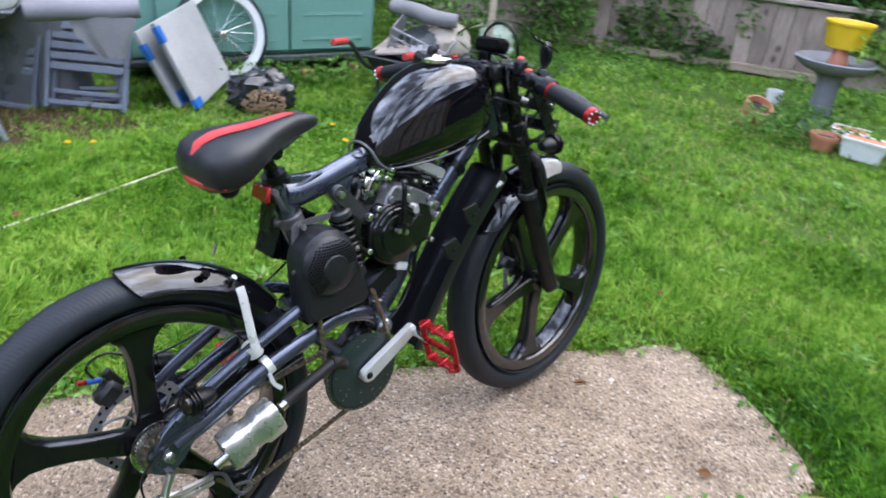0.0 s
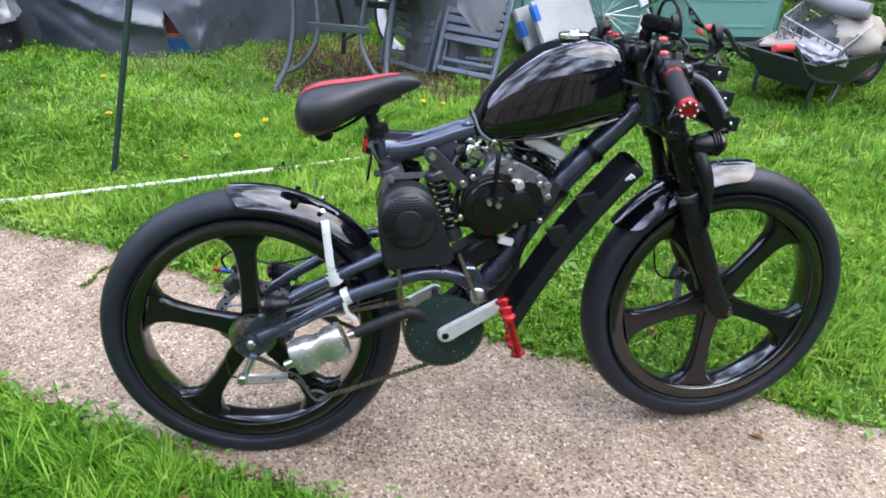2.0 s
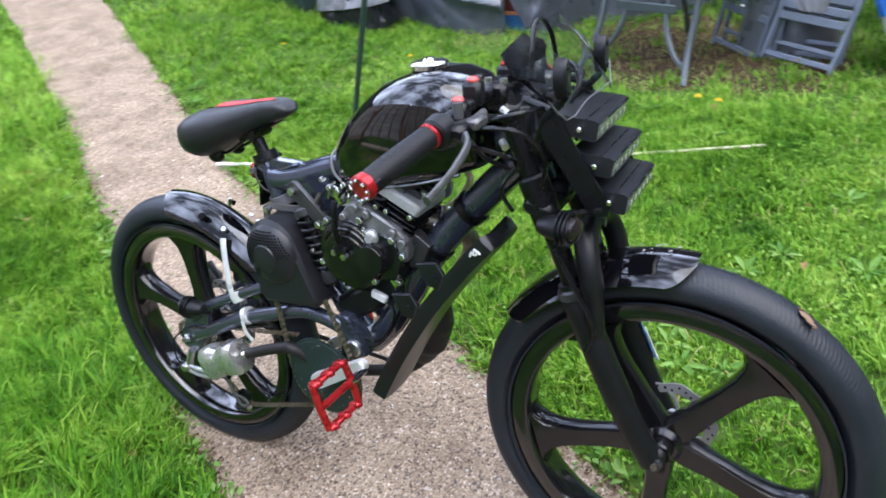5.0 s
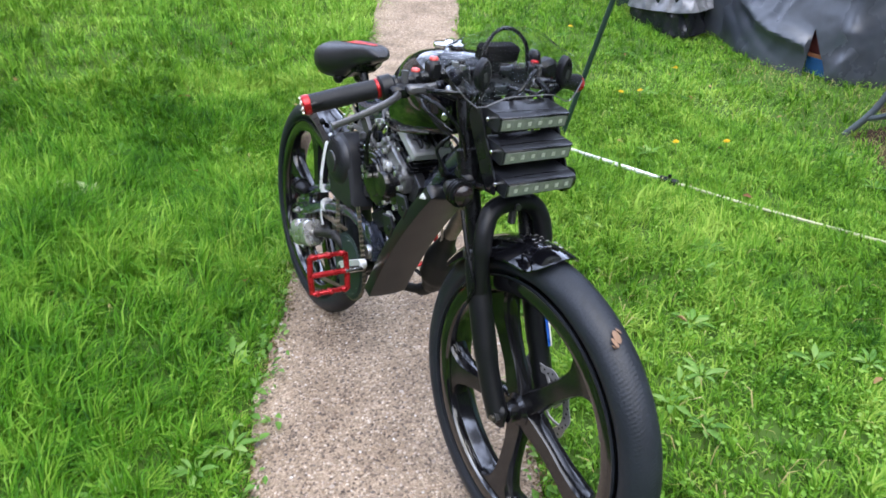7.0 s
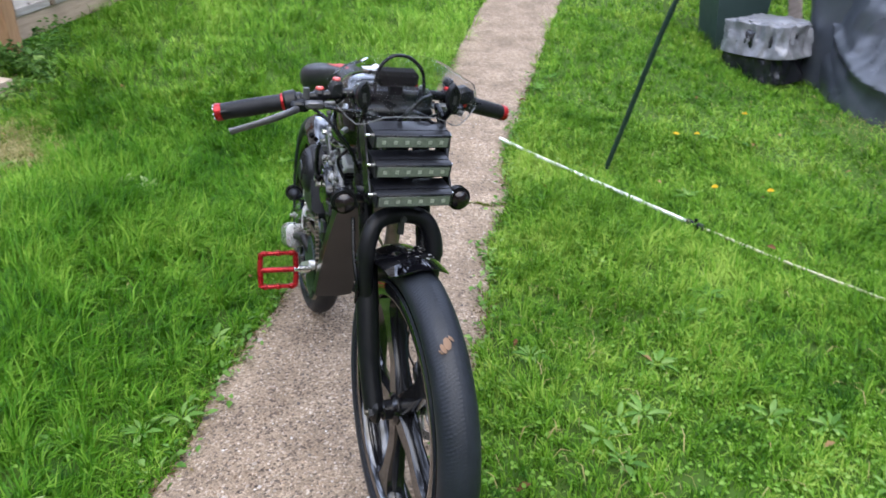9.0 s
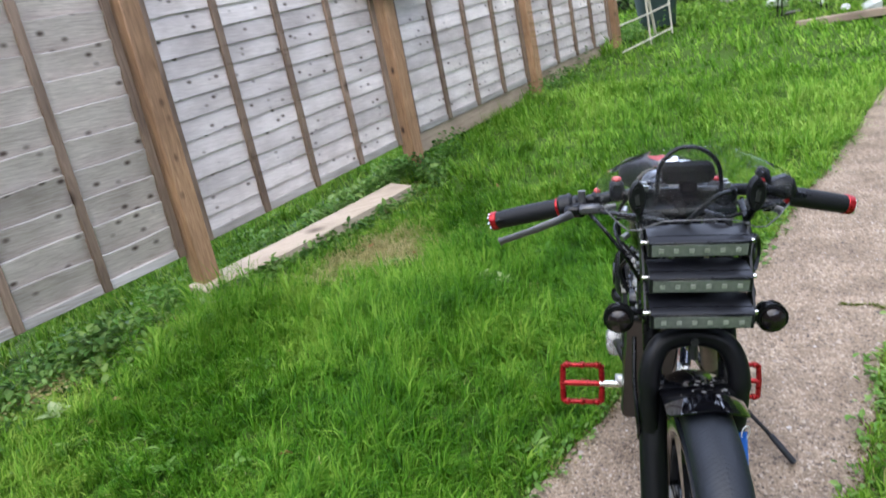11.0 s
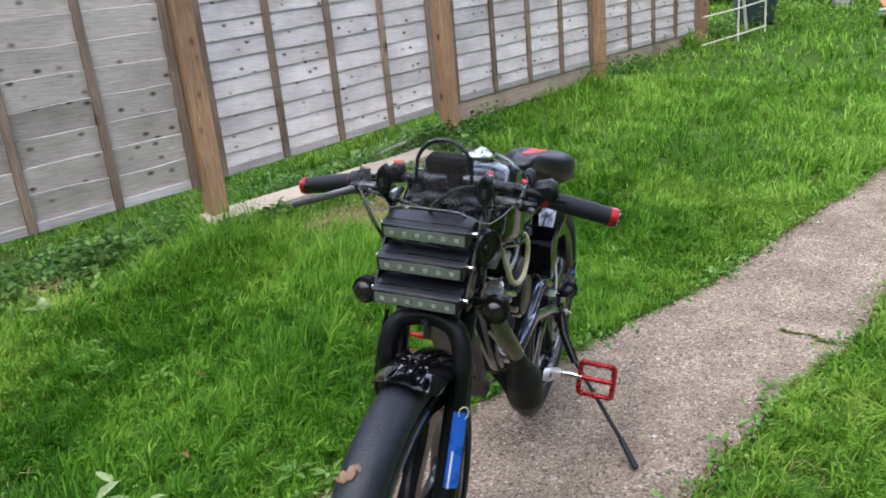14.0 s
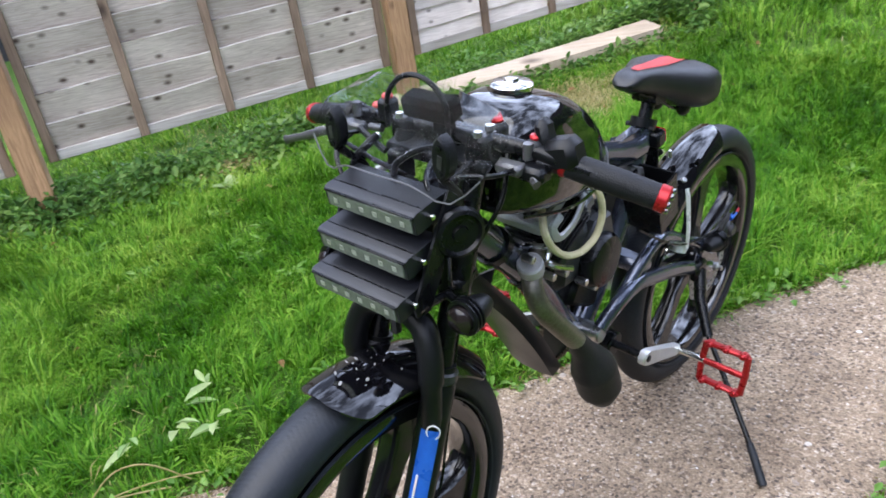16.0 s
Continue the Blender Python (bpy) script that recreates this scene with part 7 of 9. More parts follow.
g = Geo().tube(curve([(-0.28, 0, 0), (-0.1, 0, 0.008), (0.1, 0, -0.004), (0.27, 0.0, 0.0)]), [0.055, 0.062, 0.06, 0.062, 0.05], 18, 1.25)
solid("rolled_cushion", g, M_lilac, "rolled grey-lilac garden cushion on the stacked chairs", "cushion", pose(-1.98, 3.70, 0.53, 0, -3, 38))
solid("hanging_cloth", Geo().rings([[(-0.17 + 0.34 * i / 8, 0.012 * math.sin(i * 1.3), 0.0) for i in range(9)], [(-0.13 + 0.27 * i / 8, -0.02 + 0.016 * math.sin(i * 1.6), -0.10) for i in range(9)], [(-0.02 + 0.12 * i / 8, -0.03 + 0.012 * math.sin(i * 1.9), -0.21) for i in range(9)], [(-0.02 + 0.12 * i / 8, -0.022 + 0.012 * math.sin(i * 1.9), -0.21) for i in range(9)], [(-0.13 + 0.27 * i / 8, -0.012 + 0.016 * math.sin(i * 1.6), -0.10) for i in range(9)], [(-0.17 + 0.34 * i / 8, 0.02 + 0.012 * math.sin(i * 1.3), 0.0) for i in range(9)]], False), M_grey, "grey-brown cloth hanging over the chairs", "cloth", pose(-1.88, 3.70, 0.505, 0, 0, 30))

# folded chairs
M_chair = mat("slate_blue_plastic", (0.15, 0.175, 0.225), (0.095, 0.115, 0.15), 9, 0.42, 0, 0.12, 150)


def folding_chair(m, label):
    ch = thing("folding_chair", label, "chair", m, "folded garden chairs")
    for x in (-0.21, 0.21):
        part("side_rail", Geo().box((x, 0, 0.36), (0.03, 0.022, 0.72), 0.006), M_chair, ch)
        part("leg", Geo().box((x * 0.86, 0.028, 0.33), (0.024, 0.02, 0.66), 0.005, pose(0, 0, 0, 3, 0, 0)), M_chair, ch)
    for k in range(7):
        part("slat", Geo().box((0, -0.006, 0.24 + 0.058 * k), (0.39, 0.014, 0.044), 0.005), M_chair, ch)
    part("crossbar", Geo().box((0, 0.0, 0.035), (0.40, 0.018, 0.03), 0.005), M_chair, ch)
    part("crossbar", Geo().box((0, 0.026, 0.10), (0.36, 0.016, 0.026), 0.005), M_chair, ch)
    return ch


folding_chair(pose(-2.12, 3.78, -0.065, -24, 3, 25), "slate-blue plastic slatted garden chair folded and leaning")
folding_chair(pose(-2.19, 3.86, -0.065, -22, -2, 27), "slate-blue plastic slatted garden chair folded behind another")
folding_chair(pose(-2.62, 3.66, gz_at(-2.62, 3.66), -15, 4, 12), "slate-blue plastic garden chair folded beside the table leg")
M_coverbag = mat("grey_cover_plastic", (0.12, 0.125, 0.14), (0.06, 0.063, 0.072), 6, 0.3, 0, 0.4, 40)
solid("chair_cover", drape(0.42, 0.26, 0.62, 36, 14, 0.05, 21.0), M_coverbag, "crumpled grey plastic cover standing beside the chairs", "cover", pose(-2.52, 3.92, gz_at(-2.52, 3.92) - 0.01, 0, 0, 25))

# black tarpaulin heap, its front sheet parting over a printed box
M_tarp = mat("black_tarpaulin", (0.062, 0.070, 0.084), (0.026, 0.030, 0.038), 2.5, 0.3, 0, 0.5, 18, spec=0.6)
HEAP = Matrix.Translation((-3.9, 2.4, gz_at(-3.9, 2.4)))
tarp = thing("tarpaulin_heap", "heap covered with a crumpled black tarpaulin", "tarpaulin", HEAP)
part("cover", drape(1.95, 0.95, 0.95, 110, 30, 0.055, 5.0).moved(HEAP.inverted() @ pose(-4.58, 2.56, 0.02, 0, 0, 66)), M_tarp, tarp)
foot_line = curve([(-5.0, 1.50, 0), (-4.45, 1.74, 0), (-4.02, 1.98, 0), (-3.78, 2.26, 0), (-3.70, 2.44, 0), (-3.63, 2.56, 0), (-3.58, 2.67, 0), (-3.68, 2.88, 0), (-3.88, 3.18, 0), (-4.15, 3.65, 0)], 12)
run = [0.0]
for p, q in zip(foot_line, foot_line[1:]):
    run.append(run[-1] + (q - p).length)
PART_L, PART_R = run[48], run[66]            # where the sheet parts at the grass


def sheet_point(at, z):
    """A point of the front sheet, some way along its foot and at a height over the grass."""
    x, y = float(np.interp(at, run, [q.x for q in foot_line])), float(np.interp(at, run, [q.y for q in foot_line]))
    lean = Vector((-0.92, 0.36, 0))
    warp = 0.08 * noise.noise((at * 2.3, z * 2.0, 4))
    roll = math.exp(-((z - 0.20 - 0.30 * (PART_L - at) + warp) / 0.045) ** 2) * (at < PART_L)
    fall = abs(noise.noise((at * 1.6 + z * 2.4, z * 1.0 - at * 0.5, 8)))
    crease = abs(noise.noise((at * 4.5 - z * 5, z * 3 + at * 1.5, 2)))
    out = 0.05 * roll + 0.11 * fall * min(1, z * 5) - 0.028 * crease * min(1, abs(at - PART_L) * 8 + 0.2) - 0.26 * z ** 1.2
    return Vector((x, y, gz_at(x, y) - 0.02 + z * 0.95)) - lean * out


def front_sheet(start, end, label):
    rows = []
    for j in range(49):
        z = 0.95 * (j / 48) ** 1.15
        a, b = start(z), end(z)
        rows.append([sheet_point(a + (b - a) * i / 130, z) for i in range(131)])
    back = [[q + Vector((-0.005, 0.002, 0)) for q in r] for r in reversed(rows)]
    return part("front_sheet", Geo().rings(rows + back, False).moved(HEAP.inverted()), M_tarp, tarp, label)


front_sheet(lambda z: 0.0, lambda z: PART_L + 0.03 * max(0, z - 0.25), "crumpled sheet with a long pale fold")
front_sheet(lambda z: PART_L - 0.012 + max(0.0, 1 - z / 0.36) * (PART_R - PART_L), lambda z: run[-1], "crumpled sheet trailing over the grass")
solid("tarpaulin_wall", drape(2.3, 0.7, 0.9, 90, 26, 0.05, 15.0), M_tarp, "black tarpaulin sheet draped over stacked goods by the table", "tarpaulin", far(pose(-3.95, 3.95, -0.04, 0, 0, 110)))
M_printblue = mat("printed_blue_card", (0.025, 0.115, 0.27), (0.018, 0.085, 0.21), 14, 0.5)
M_printred = mat("dark_red_print", (0.13, 0.022, 0.016), (0.08, 0.015, 0.012), 20, 0.6)
M_printorange = mat("orange_print", (0.42, 0.17, 0.08), (0.34, 0.13, 0.06), 20, 0.6)
cb = thing("cardboard_box", "red and blue printed box peeping from under the tarpaulin", "box", pose(-3.80, 2.585, gz_at(-3.80, 2.585) - 0.01, 0, 4, 58))
part("lower", Geo().box((0, 0, 0.055), (0.26, 0.12, 0.11), 0.004), M_printblue, cb, "blue printed lower half")
part("band", Geo().box((0, 0, 0.124), (0.26, 0.12, 0.028), 0.002), M_printorange, cb, "orange printed band")
part("upper", Geo().box((0, 0, 0.22), (0.26, 0.12, 0.164), 0.004), M_printred, cb, "dark red printed upper half")
M_silverbag = mat("grey_black_sack", (0.24, 0.245, 0.265), (0.075, 0.078, 0.09), 9, 0.34, 0, 0.5, 30)
sk = thing("compost_sack", "bulging black and silver compost sack in the grass", "sack", pose(-4.36, 1.38, gz_at(-4.36, 1.38) - 0.01, 0, 0, 74))
part("sack", drape(0.50, 0.38, 0.40, 96, 26, 0.05, 31.0, 0.01, 2.4), M_bag, sk)
part("flap", drape(0.545, 0.42, 0.25, 110, 26, 0.055, 37.0, 0.02, 2.6).moved(Matrix.Translation((0, 0, 0.19))), M_silverbag, sk, "silvery crumpled top")
solid("leaning_plank", Geo().box((0, 0, 0.45), (0.09, 0.03, 1.1), 0.004), M_post, "brown plank leaning on the tarpaulin heap", "plank", pose(-4.66, 1.76, gz_at(-4.66, 1.76), -4, -20, 40))
solid("leaning_plank", Geo().box((0, 0, 0.45), (0.16, 0.022, 1.0), 0.004), M_oldboard, "weathered board leaning on the tarpaulin heap", "plank", pose(-4.82, 1.50, gz_at(-4.82, 1.50), -4, -22, 50))
M_wheelie = mat("dark_green_bin_plastic", (0.022, 0.045, 0.042), (0.015, 0.03, 0.028), 10, 0.5, 0, 0.15, 80)
bn = thing("wheelie_bin", "dark green plastic bin beside the tarpaulin", "bin", pose(-4.86, 0.92, gz_at(-4.86, 0.92), 0, 0, 40))
part("body", Geo().rings([[(-x, -y, z), (x, -y, z), (x, y, z), (-x, y, z)] for x, y, z in ((0.20, 0.18, 0), (0.27, 0.25, 0.9), (0.29, 0.27, 0.9), (0.29, 0.27, 0.94))]), M_wheelie, bn)
part("lid", Geo().box((0, 0, 0.965), (0.6, 0.58, 0.05), 0.02), M_wheelie, bn)

# clothes prop and the pole lying in the grass
M_green = mat("dark_green_tube", (0.018, 0.045, 0.035), (0.012, 0.03, 0.024), 20, 0.35, 0.2)
solid("prop_pole", Geo().tube([(0, 0, -0.1), (-0.0, 0.24, 0.70), (-0.02, 0.62, 1.82)], 0.0135, 10), M_green, "thin dark green metal pole stuck in the lawn", "pole", pose(-1.735, 1.40, 0.04))
pole = thing("lying_pole", "long two-part pole lying across the lawn", "pole", pose(0, 0, 0))
pts = [Vector((-1.69, 0.78, 0)), Vector((-1.62, 1.05, 0)), Vector((-1.46, 1.75, 0)), Vector((-1.375, 2.06, 0)), Vector((-1.30, 2.45, 0)), Vector((-1.225, 2.85, 0)), Vector((-1.16, 3.2, 0))]
for p in pts:
    p.z = gz_at(p.x, p.y) + (0.022 if p.y < 2.1 else 0.012)
part("white_half", Geo().tube(pts[:4], 0.0095, 10), M_white, pole, "white painted half")
M_yellowpole = mat("pale_yellow_paint", (0.46, 0.46, 0.30), (0.36, 0.36, 0.21), 30, 0.5, 0, 0.2, 100)
part("yellow_half", Geo().tube(pts[3:], 0.0065, 10), M_yellowpole, pole, "pale yellow half")
d = (pts[4] - pts[2]).normalized()
part("joint", Geo().cyl(pts[3] - d * 0.045, pts[3] + d * 0.045, 0.017, seg=12, edge=0.004).cyl(pts[3] + Vector((0, 0, 0.0)), pts[3] + Vector((0, 0, 0.03)), 0.008, seg=8), M_black, pole, "black clip joint")

# ---- far border: low board fence, bird bath, pots ----
BACK = Matrix(((0.9976, 0.0698, 0, 1.3), (-0.0698, 0.9976, 0, 8.2), (0, 0, 1, -0.09), (0, 0, 0, 1)))
bf = thing("border_fence", "low weathered brown board fence with a capping rail", "fence", BACK, kind="structure")
x = -2.6
while x < 4.6:
    w = random.uniform(0.13, 0.17)
    part("board", Geo().box((w / 2, random.uniform(-0.006, 0.006), 0.31), (w - 0.006, 0.022, 0.68 + random.uniform(-0.02, 0.02)), 0.003), M_oldwall, bf)
    x_at = x
    bf.children[-1].matrix_basis = pose(x_at, 0, 0)
    x += w
part("capping_rail", Geo().box((1.0, -0.02, 0.695), (7.2, 0.10, 0.045), 0.006), M_oldboard, bf)
part("sill_board", Geo().box((-0.2, -0.05, 0.03), (3.6, 0.05, 0.08), 0.006), M_gravelboard, bf, "pale sill board")

M_stone = mat("grey_cast_stone", (0.22, 0.225, 0.245), (0.13, 0.135, 0.15), 14, 0.85, 0, 0.4, 120)
M_yellow = mat("yellow_bucket", (0.72, 0.47, 0.02), (0.6, 0.38, 0.015), 15, 0.45)
bx, by = 2.28, 6.08
bb = thing("bird_bath", "grey cast-stone bird bath on a pedestal", "bird bath", pose(bx, by, gz_at(bx, by) - 0.01))
part("pedestal", Geo().lathe([(0.13, 0), (0.135, 0.03), (0.11, 0.05), (0.085, 0.10), (0.075, 0.28), (0.085, 0.38), (0.11, 0.42), (0.001, 0.43)], (0, 0, 0), "z", 28, True), M_stone, bb)
part("basin", Geo().lathe([(0.10, 0.42), (0.20, 0.45), (0.265, 0.495), (0.275, 0.52), (0.262, 0.528), (0.20, 0.49), (0.001, 0.47)], (0, 0, 0), "z", 40), M_stone, bb)
yb = thing("flower_bucket", "yellow bucket planter standing in the bird bath", "planter", pose(bx + 0.03, by + 0.05, gz_at(bx, by) + 0.595))
part("bucket", Geo().lathe([(0.001, 0), (0.125, 0), (0.155, 0.155), (0.166, 0.158), (0.166, 0.175), (0.150, 0.170), (0.13, 0.12), (0.001, 0.11)], (0, 0, 0), "z", 28), M_yellow, yb)


up = thing("upturned_pot", "upturned terracotta pot in the bird bath's bowl", "flower pot", pose(bx + 0.02, by + 0.02, gz_at(bx, by) + 0.462))
part("pot", Geo().lathe([(0.07, 0.0), (0.07, 0.03), (0.062, 0.03), (0.05, 0.132), (0.001, 0.132)], (0, 0, 0), "z", 24), M_terra, up)


def flower_pot(x, y, r, h, material, label, tilt=0):
    ob = thing("flower_pot", label, "flower pot", pose(x, y, gz_at(x, y) + 0.0, tilt, 0, 20))
    part("pot", Geo().lathe([(0.001, 0), (r * 0.7, 0), (r * 0.95, h * 0.8), (r, h * 0.8), (r, h), (r * 0.9, h), (r * 0.82, h * 0.75), (0.001, h * 0.72)], (0, 0, 0), "z", 24), material, ob)
    part("soil", Geo().lathe([(r * 0.82, h * 0.76), (r * 0.5, h * 0.79), (0.001, h * 0.8)], (0, 0, 0), "z", 20), M_earth, ob, "dark potting soil")


flower_pot(1.80, 5.95, 0.10, 0.19, M_terra, "small terracotta pot tipped among the plants", 28)
flower_pot(1.98, 6.22, 0.06, 0.22, M_white, "white plastic pot among the plants")
flower_pot(2.22, 5.48, 0.10, 0.11, M_terra, "wide terracotta bowl by the bird bath")
for x, y, w, mm, lab, rz in ((2.44, 5.38, 0.25, M_white, "white trough of terracotta-coloured soil by the bird bath", -28), (2.40, 5.62, 0.22, M_white, "white plastic trough with plants by the bird bath", -20)):
    tr = thing("plant_trough", lab, "planter", pose(x, y, gz_at(x, y), 0, 0, rz))
    part("box", Geo().rings([[(-a, -b, z), (a, -b, z), (a, b, z), (-a, b, z)] for a, b, z in ((w * 0.45, 0.06, 0), (w * 0.5, 0.075, 0.12), (w * 0.52, 0.085, 0.12), (w * 0.52, 0.085, 0.135), (w * 0.48, 0.07, 0.135), (w * 0.46, 0.065, 0.09))]), mm, tr)
    part("top", Geo().box((0, 0, 0.115), (w * 0.94, 0.13, 0.03), 0.004), M_terra, tr, "terracotta rim")
solid("carrier_bag", lump(0.28, 0.22, 0.32, 0.4, 51.0), mat("pale_green_bag", (0.55, 0.66, 0.42), (0.5, 0.55, 0.5), 4, 0.4, 0, 0.4, 30), "crumpled pale green and white carrier bag", "bag", pose(-0.30, 6.85, -0.12, 0, 0, 20))
solid("timber_stake", Geo().box((0, 0, 0.6), (0.055, 0.055, 1.4), 0.006), M_plank, "pale timber stake leaning by the wheelbarrow", "stake", pose(-0.30, 6.45, -0.13, -2, 1, 20))

# ---- far end of the fence: rack, bin, orange tray ----
M_cream = mat("cream_painted_steel", (0.62, 0.58, 0.47), (0.48, 0.44, 0.34), 20, 0.5, 0, 0.15, 120)
rk = thing("metal_rack", "cream-painted metal rack leaning by the fence", "rack", pose(-3.93, -4.0, 0.80, 0, 0, 0))
v = Vector((-0.42, -0.15, 0.06))
part("upright", Geo().tube([(0, 0, -0.04), (-0.03, -0.06, 0.75)], 0.011, 8), M_cream, rk)
part("upright", Geo().tube([tuple(v + Vector((0, 0, -0.04))), tuple(v + Vector((-0.03, -0.06, 0.75)))], 0.011, 8), M_cream, rk)
part("brace", Geo().tube([(-0.24, -0.22, 0.06), (-0.10, -0.12, 0.6)], 0.016, 8), M_cream, rk)
for z in (0.03, 0.30, 0.56):
    part("rail", Geo().tube([(0.62, 0.34, z - 0.05), (0, 0, z), tuple(v + Vector((-0.01, 0, z)))], 0.009, 8), M_cream, rk)
pb = thing("plastic_bin", "black plastic bin with a lilac bag stuffed in its top", "bin", pose(-4.59, -4.71, 0.90))
part("body", Geo().lathe([(0.001, 0), (0.21, 0), (0.27, 0.56), (0.285, 0.565), (0.285, 0.60), (0.26, 0.60), (0.24, 0.5), (0.001, 0.48)], (0, 0, 0), "z", 28), M_wheelie, pb)
solid("stuffed_bag", lump(0.40, 0.38, 0.30, 0.35, 61.0), mat("lilac_white_bag", (0.62, 0.60, 0.68), (0.45, 0.42, 0.55), 5, 0.4, 0, 0.4, 30), "lilac-white plastic bag stuffed in a bin", "bag", pose(-4.59, -4.71, 1.41))
M_orange = mat("faded_orange_plastic", (0.66, 0.20, 0.11), (0.52, 0.15, 0.08), 6, 0.5)
ot = thing("orange_tray", "faded orange plastic tray on thin black legs", "tray", pose(-5.62, -3.50, 0.80, 0, 0, 62))
part("tray", Geo().box((0, 0, 0.26), (0.20, 0.62, 0.03), 0.008, pose(0, 0, 0, 6, 32, 0)), M_orange, ot)
for x, y in ((-0.08, -0.24), (0.08, -0.24), (-0.08, 0.24), (0.08, 0.24)):
    part("leg", Geo().tube([(x, y, -0.02), (x * 0.7, y * 0.9, 0.24)], 0.008, 6), M_black, ot)
a = Vector((-5.2, -3.2, 0)), Vector((-5.75, -2.35, 0))
g = Geo()
mid = (a[0] + a[1]) / 2
solid("timber_sleeper", Geo().box((0, 0, 0.03), (1.0, 0.12, 0.08), 0.01), M_gravelboard, "pale timber sleeper lying on the lawn's edge", "sleeper", pose(mid.x, mid.y, gz_at(mid.x, mid.y), 0, 0, 123))
solid("fence_post", Geo().box((0, 0, 0.85), (0.09, 0.09, 2.1), 0.006), M_post, "brown treated square timber fence post set in the lawn", "fence post", FENCE @ pose(5.62, 0.05, 0.80), "fence posts")
M_rubble = mat("garden_rubble", (0.26, 0.24, 0.22), (0.12, 0.11, 0.10), 8, 0.9, 0, 0.6, 40)
for k in range(26):
    x, y = random.uniform(-7.2, -5.6), random.uniform(-5.2, -2.6)
    s = random.uniform(0.05, 0.16)
    gr = Geo().ball((0, 0, 0), (s, s * random.uniform(0.5, 1), s * random.uniform(0.3, 0.7)), 8)
    solid("rubble_lump", gr, M_rubble if k % 3 else M_white, "rough lump of rubble at the lawn's far end", "rubble", pose(x, y, gz_at(x, y) + s * 0.2, random.uniform(-30, 30), random.uniform(-30, 30), random.uniform(0, 360)), "rubble lumps", angle=20)


# ---- grass ----
def leaf_shade(name, lo, mid, hi, rough=0.5):
    """Blades: tone by blade, paler along the length, some light let through."""
    m, n, l, p = shade(name)
    geo = n.new("ShaderNodeNewGeometry")
    tc, big = n.new("ShaderNodeTexCoord"), n.new("ShaderNodeTexNoise")
    big.inputs["Scale"].default_value, big.inputs["Detail"].default_value = 1.6, 4
    l.new(tc.outputs["Object"], big.inputs["Vector"])
    add = n.new("ShaderNodeMath")
    add.operation = "MULTIPLY_ADD"
    add.inputs[1].default_value = 0.55
    l.new(geo.outputs["Random Per Island"], add.inputs[0])
    half = n.new("ShaderNodeMath")
    half.operation = "MULTIPLY_ADD"
    half.inputs[1].default_value, half.inputs[2].default_value = 1.35, -0.815
    l.new(big.outputs[0], half.inputs[0])
    tuft = n.new("ShaderNodeTexNoise")
    tuft.inputs["Scale"].default_value, tuft.inputs["Detail"].default_value = 11, 2
    l.new(tc.outputs["Object"], tuft.inputs["Vector"])
    both = n.new("ShaderNodeMath")
    both.operation = "MULTIPLY_ADD"
    both.inputs[1].default_value = 0.8
    l.new(tuft.outputs[0], both.inputs[0])
    l.new(half.outputs[0], both.inputs[2])
    l.new(both.outputs[0], add.inputs[2])
    r = n.new("ShaderNodeValToRGB")
    e = r.color_ramp.elements
    e[0].position, e[0].color = 0.12, (*lo, 1)
    e[1].position, e[1].color = 0.95, (*hi, 1)
    k = e.new(0.55)
    k.color = (*mid, 1)
    l.new(add.outputs[0], r.inputs[0])
    l.new(r.outputs[0], p.inputs["Base Color"])
    p.inputs["Roughness"].default_value = rough
    p.inputs["Specular IOR Level"].default_value = 0.13
    tr = n.new("ShaderNodeBsdfTranslucent")
    l.new(r.outputs[0], tr.inputs[0])
    mx = n.new("ShaderNodeMixShader")
    mx.inputs[0].default_value = 0.35
    l.new(p.outputs[0], mx.inputs[1])
    l.new(tr.outputs[0], mx.inputs[2])
    l.new(mx.outputs[0], n["Material Output"].inputs[0])
    return m


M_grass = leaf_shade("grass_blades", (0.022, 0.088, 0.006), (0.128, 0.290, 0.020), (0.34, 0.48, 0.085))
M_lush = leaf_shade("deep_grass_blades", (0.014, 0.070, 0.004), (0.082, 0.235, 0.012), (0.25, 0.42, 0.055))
# the same greens raised in brightness, for blades far from the path's end
M_far = leaf_shade("brighter_far_grass_blades", (0.040, 0.135, 0.010), (0.165, 0.355, 0.030), (0.38, 0.55, 0.11))
M_dry = leaf_shade("dry_straw", (0.22, 0.20, 0.07), (0.36, 0.31, 0.13), (0.48, 0.42, 0.22), 0.7)
M_weed = leaf_shade("broad_leaves", (0.06, 0.16, 0.028), (0.125, 0.26, 0.05), (0.26, 0.40, 0.12))
M_clover = leaf_shade("clover_leaves", (0.085, 0.195, 0.022), (0.16, 0.31, 0.045), (0.27, 0.41, 0.095))
M_moss = leaf_shade("brown_green_moss", (0.05, 0.075, 0.014), (0.13, 0.165, 0.03), (0.24, 0.25, 0.07), 0.8)
M_ivy = leaf_shade("ivy_leaves", (0.035, 0.09, 0.022), (0.085, 0.18, 0.04), (0.22, 0.33, 0.09), 0.35)
M_pale_leaf = leaf_shade("pale_narrow_leaves", (0.20, 0.32, 0.12), (0.32, 0.42, 0.18), (0.46, 0.52, 0.28))
M_deadleaf = leaf_shade("fallen_dead_leaves", (0.13, 0.065, 0.03), (0.26, 0.14, 0.065), (0.42, 0.28, 0.15), 0.8)
M_litter = leaf_shade("edge_litter", (0.05, 0.035, 0.018), (0.14, 0.10, 0.05), (0.24, 0.21, 0.09), 0.9)
M_pebble, n, l, p = shade("worn_stones")
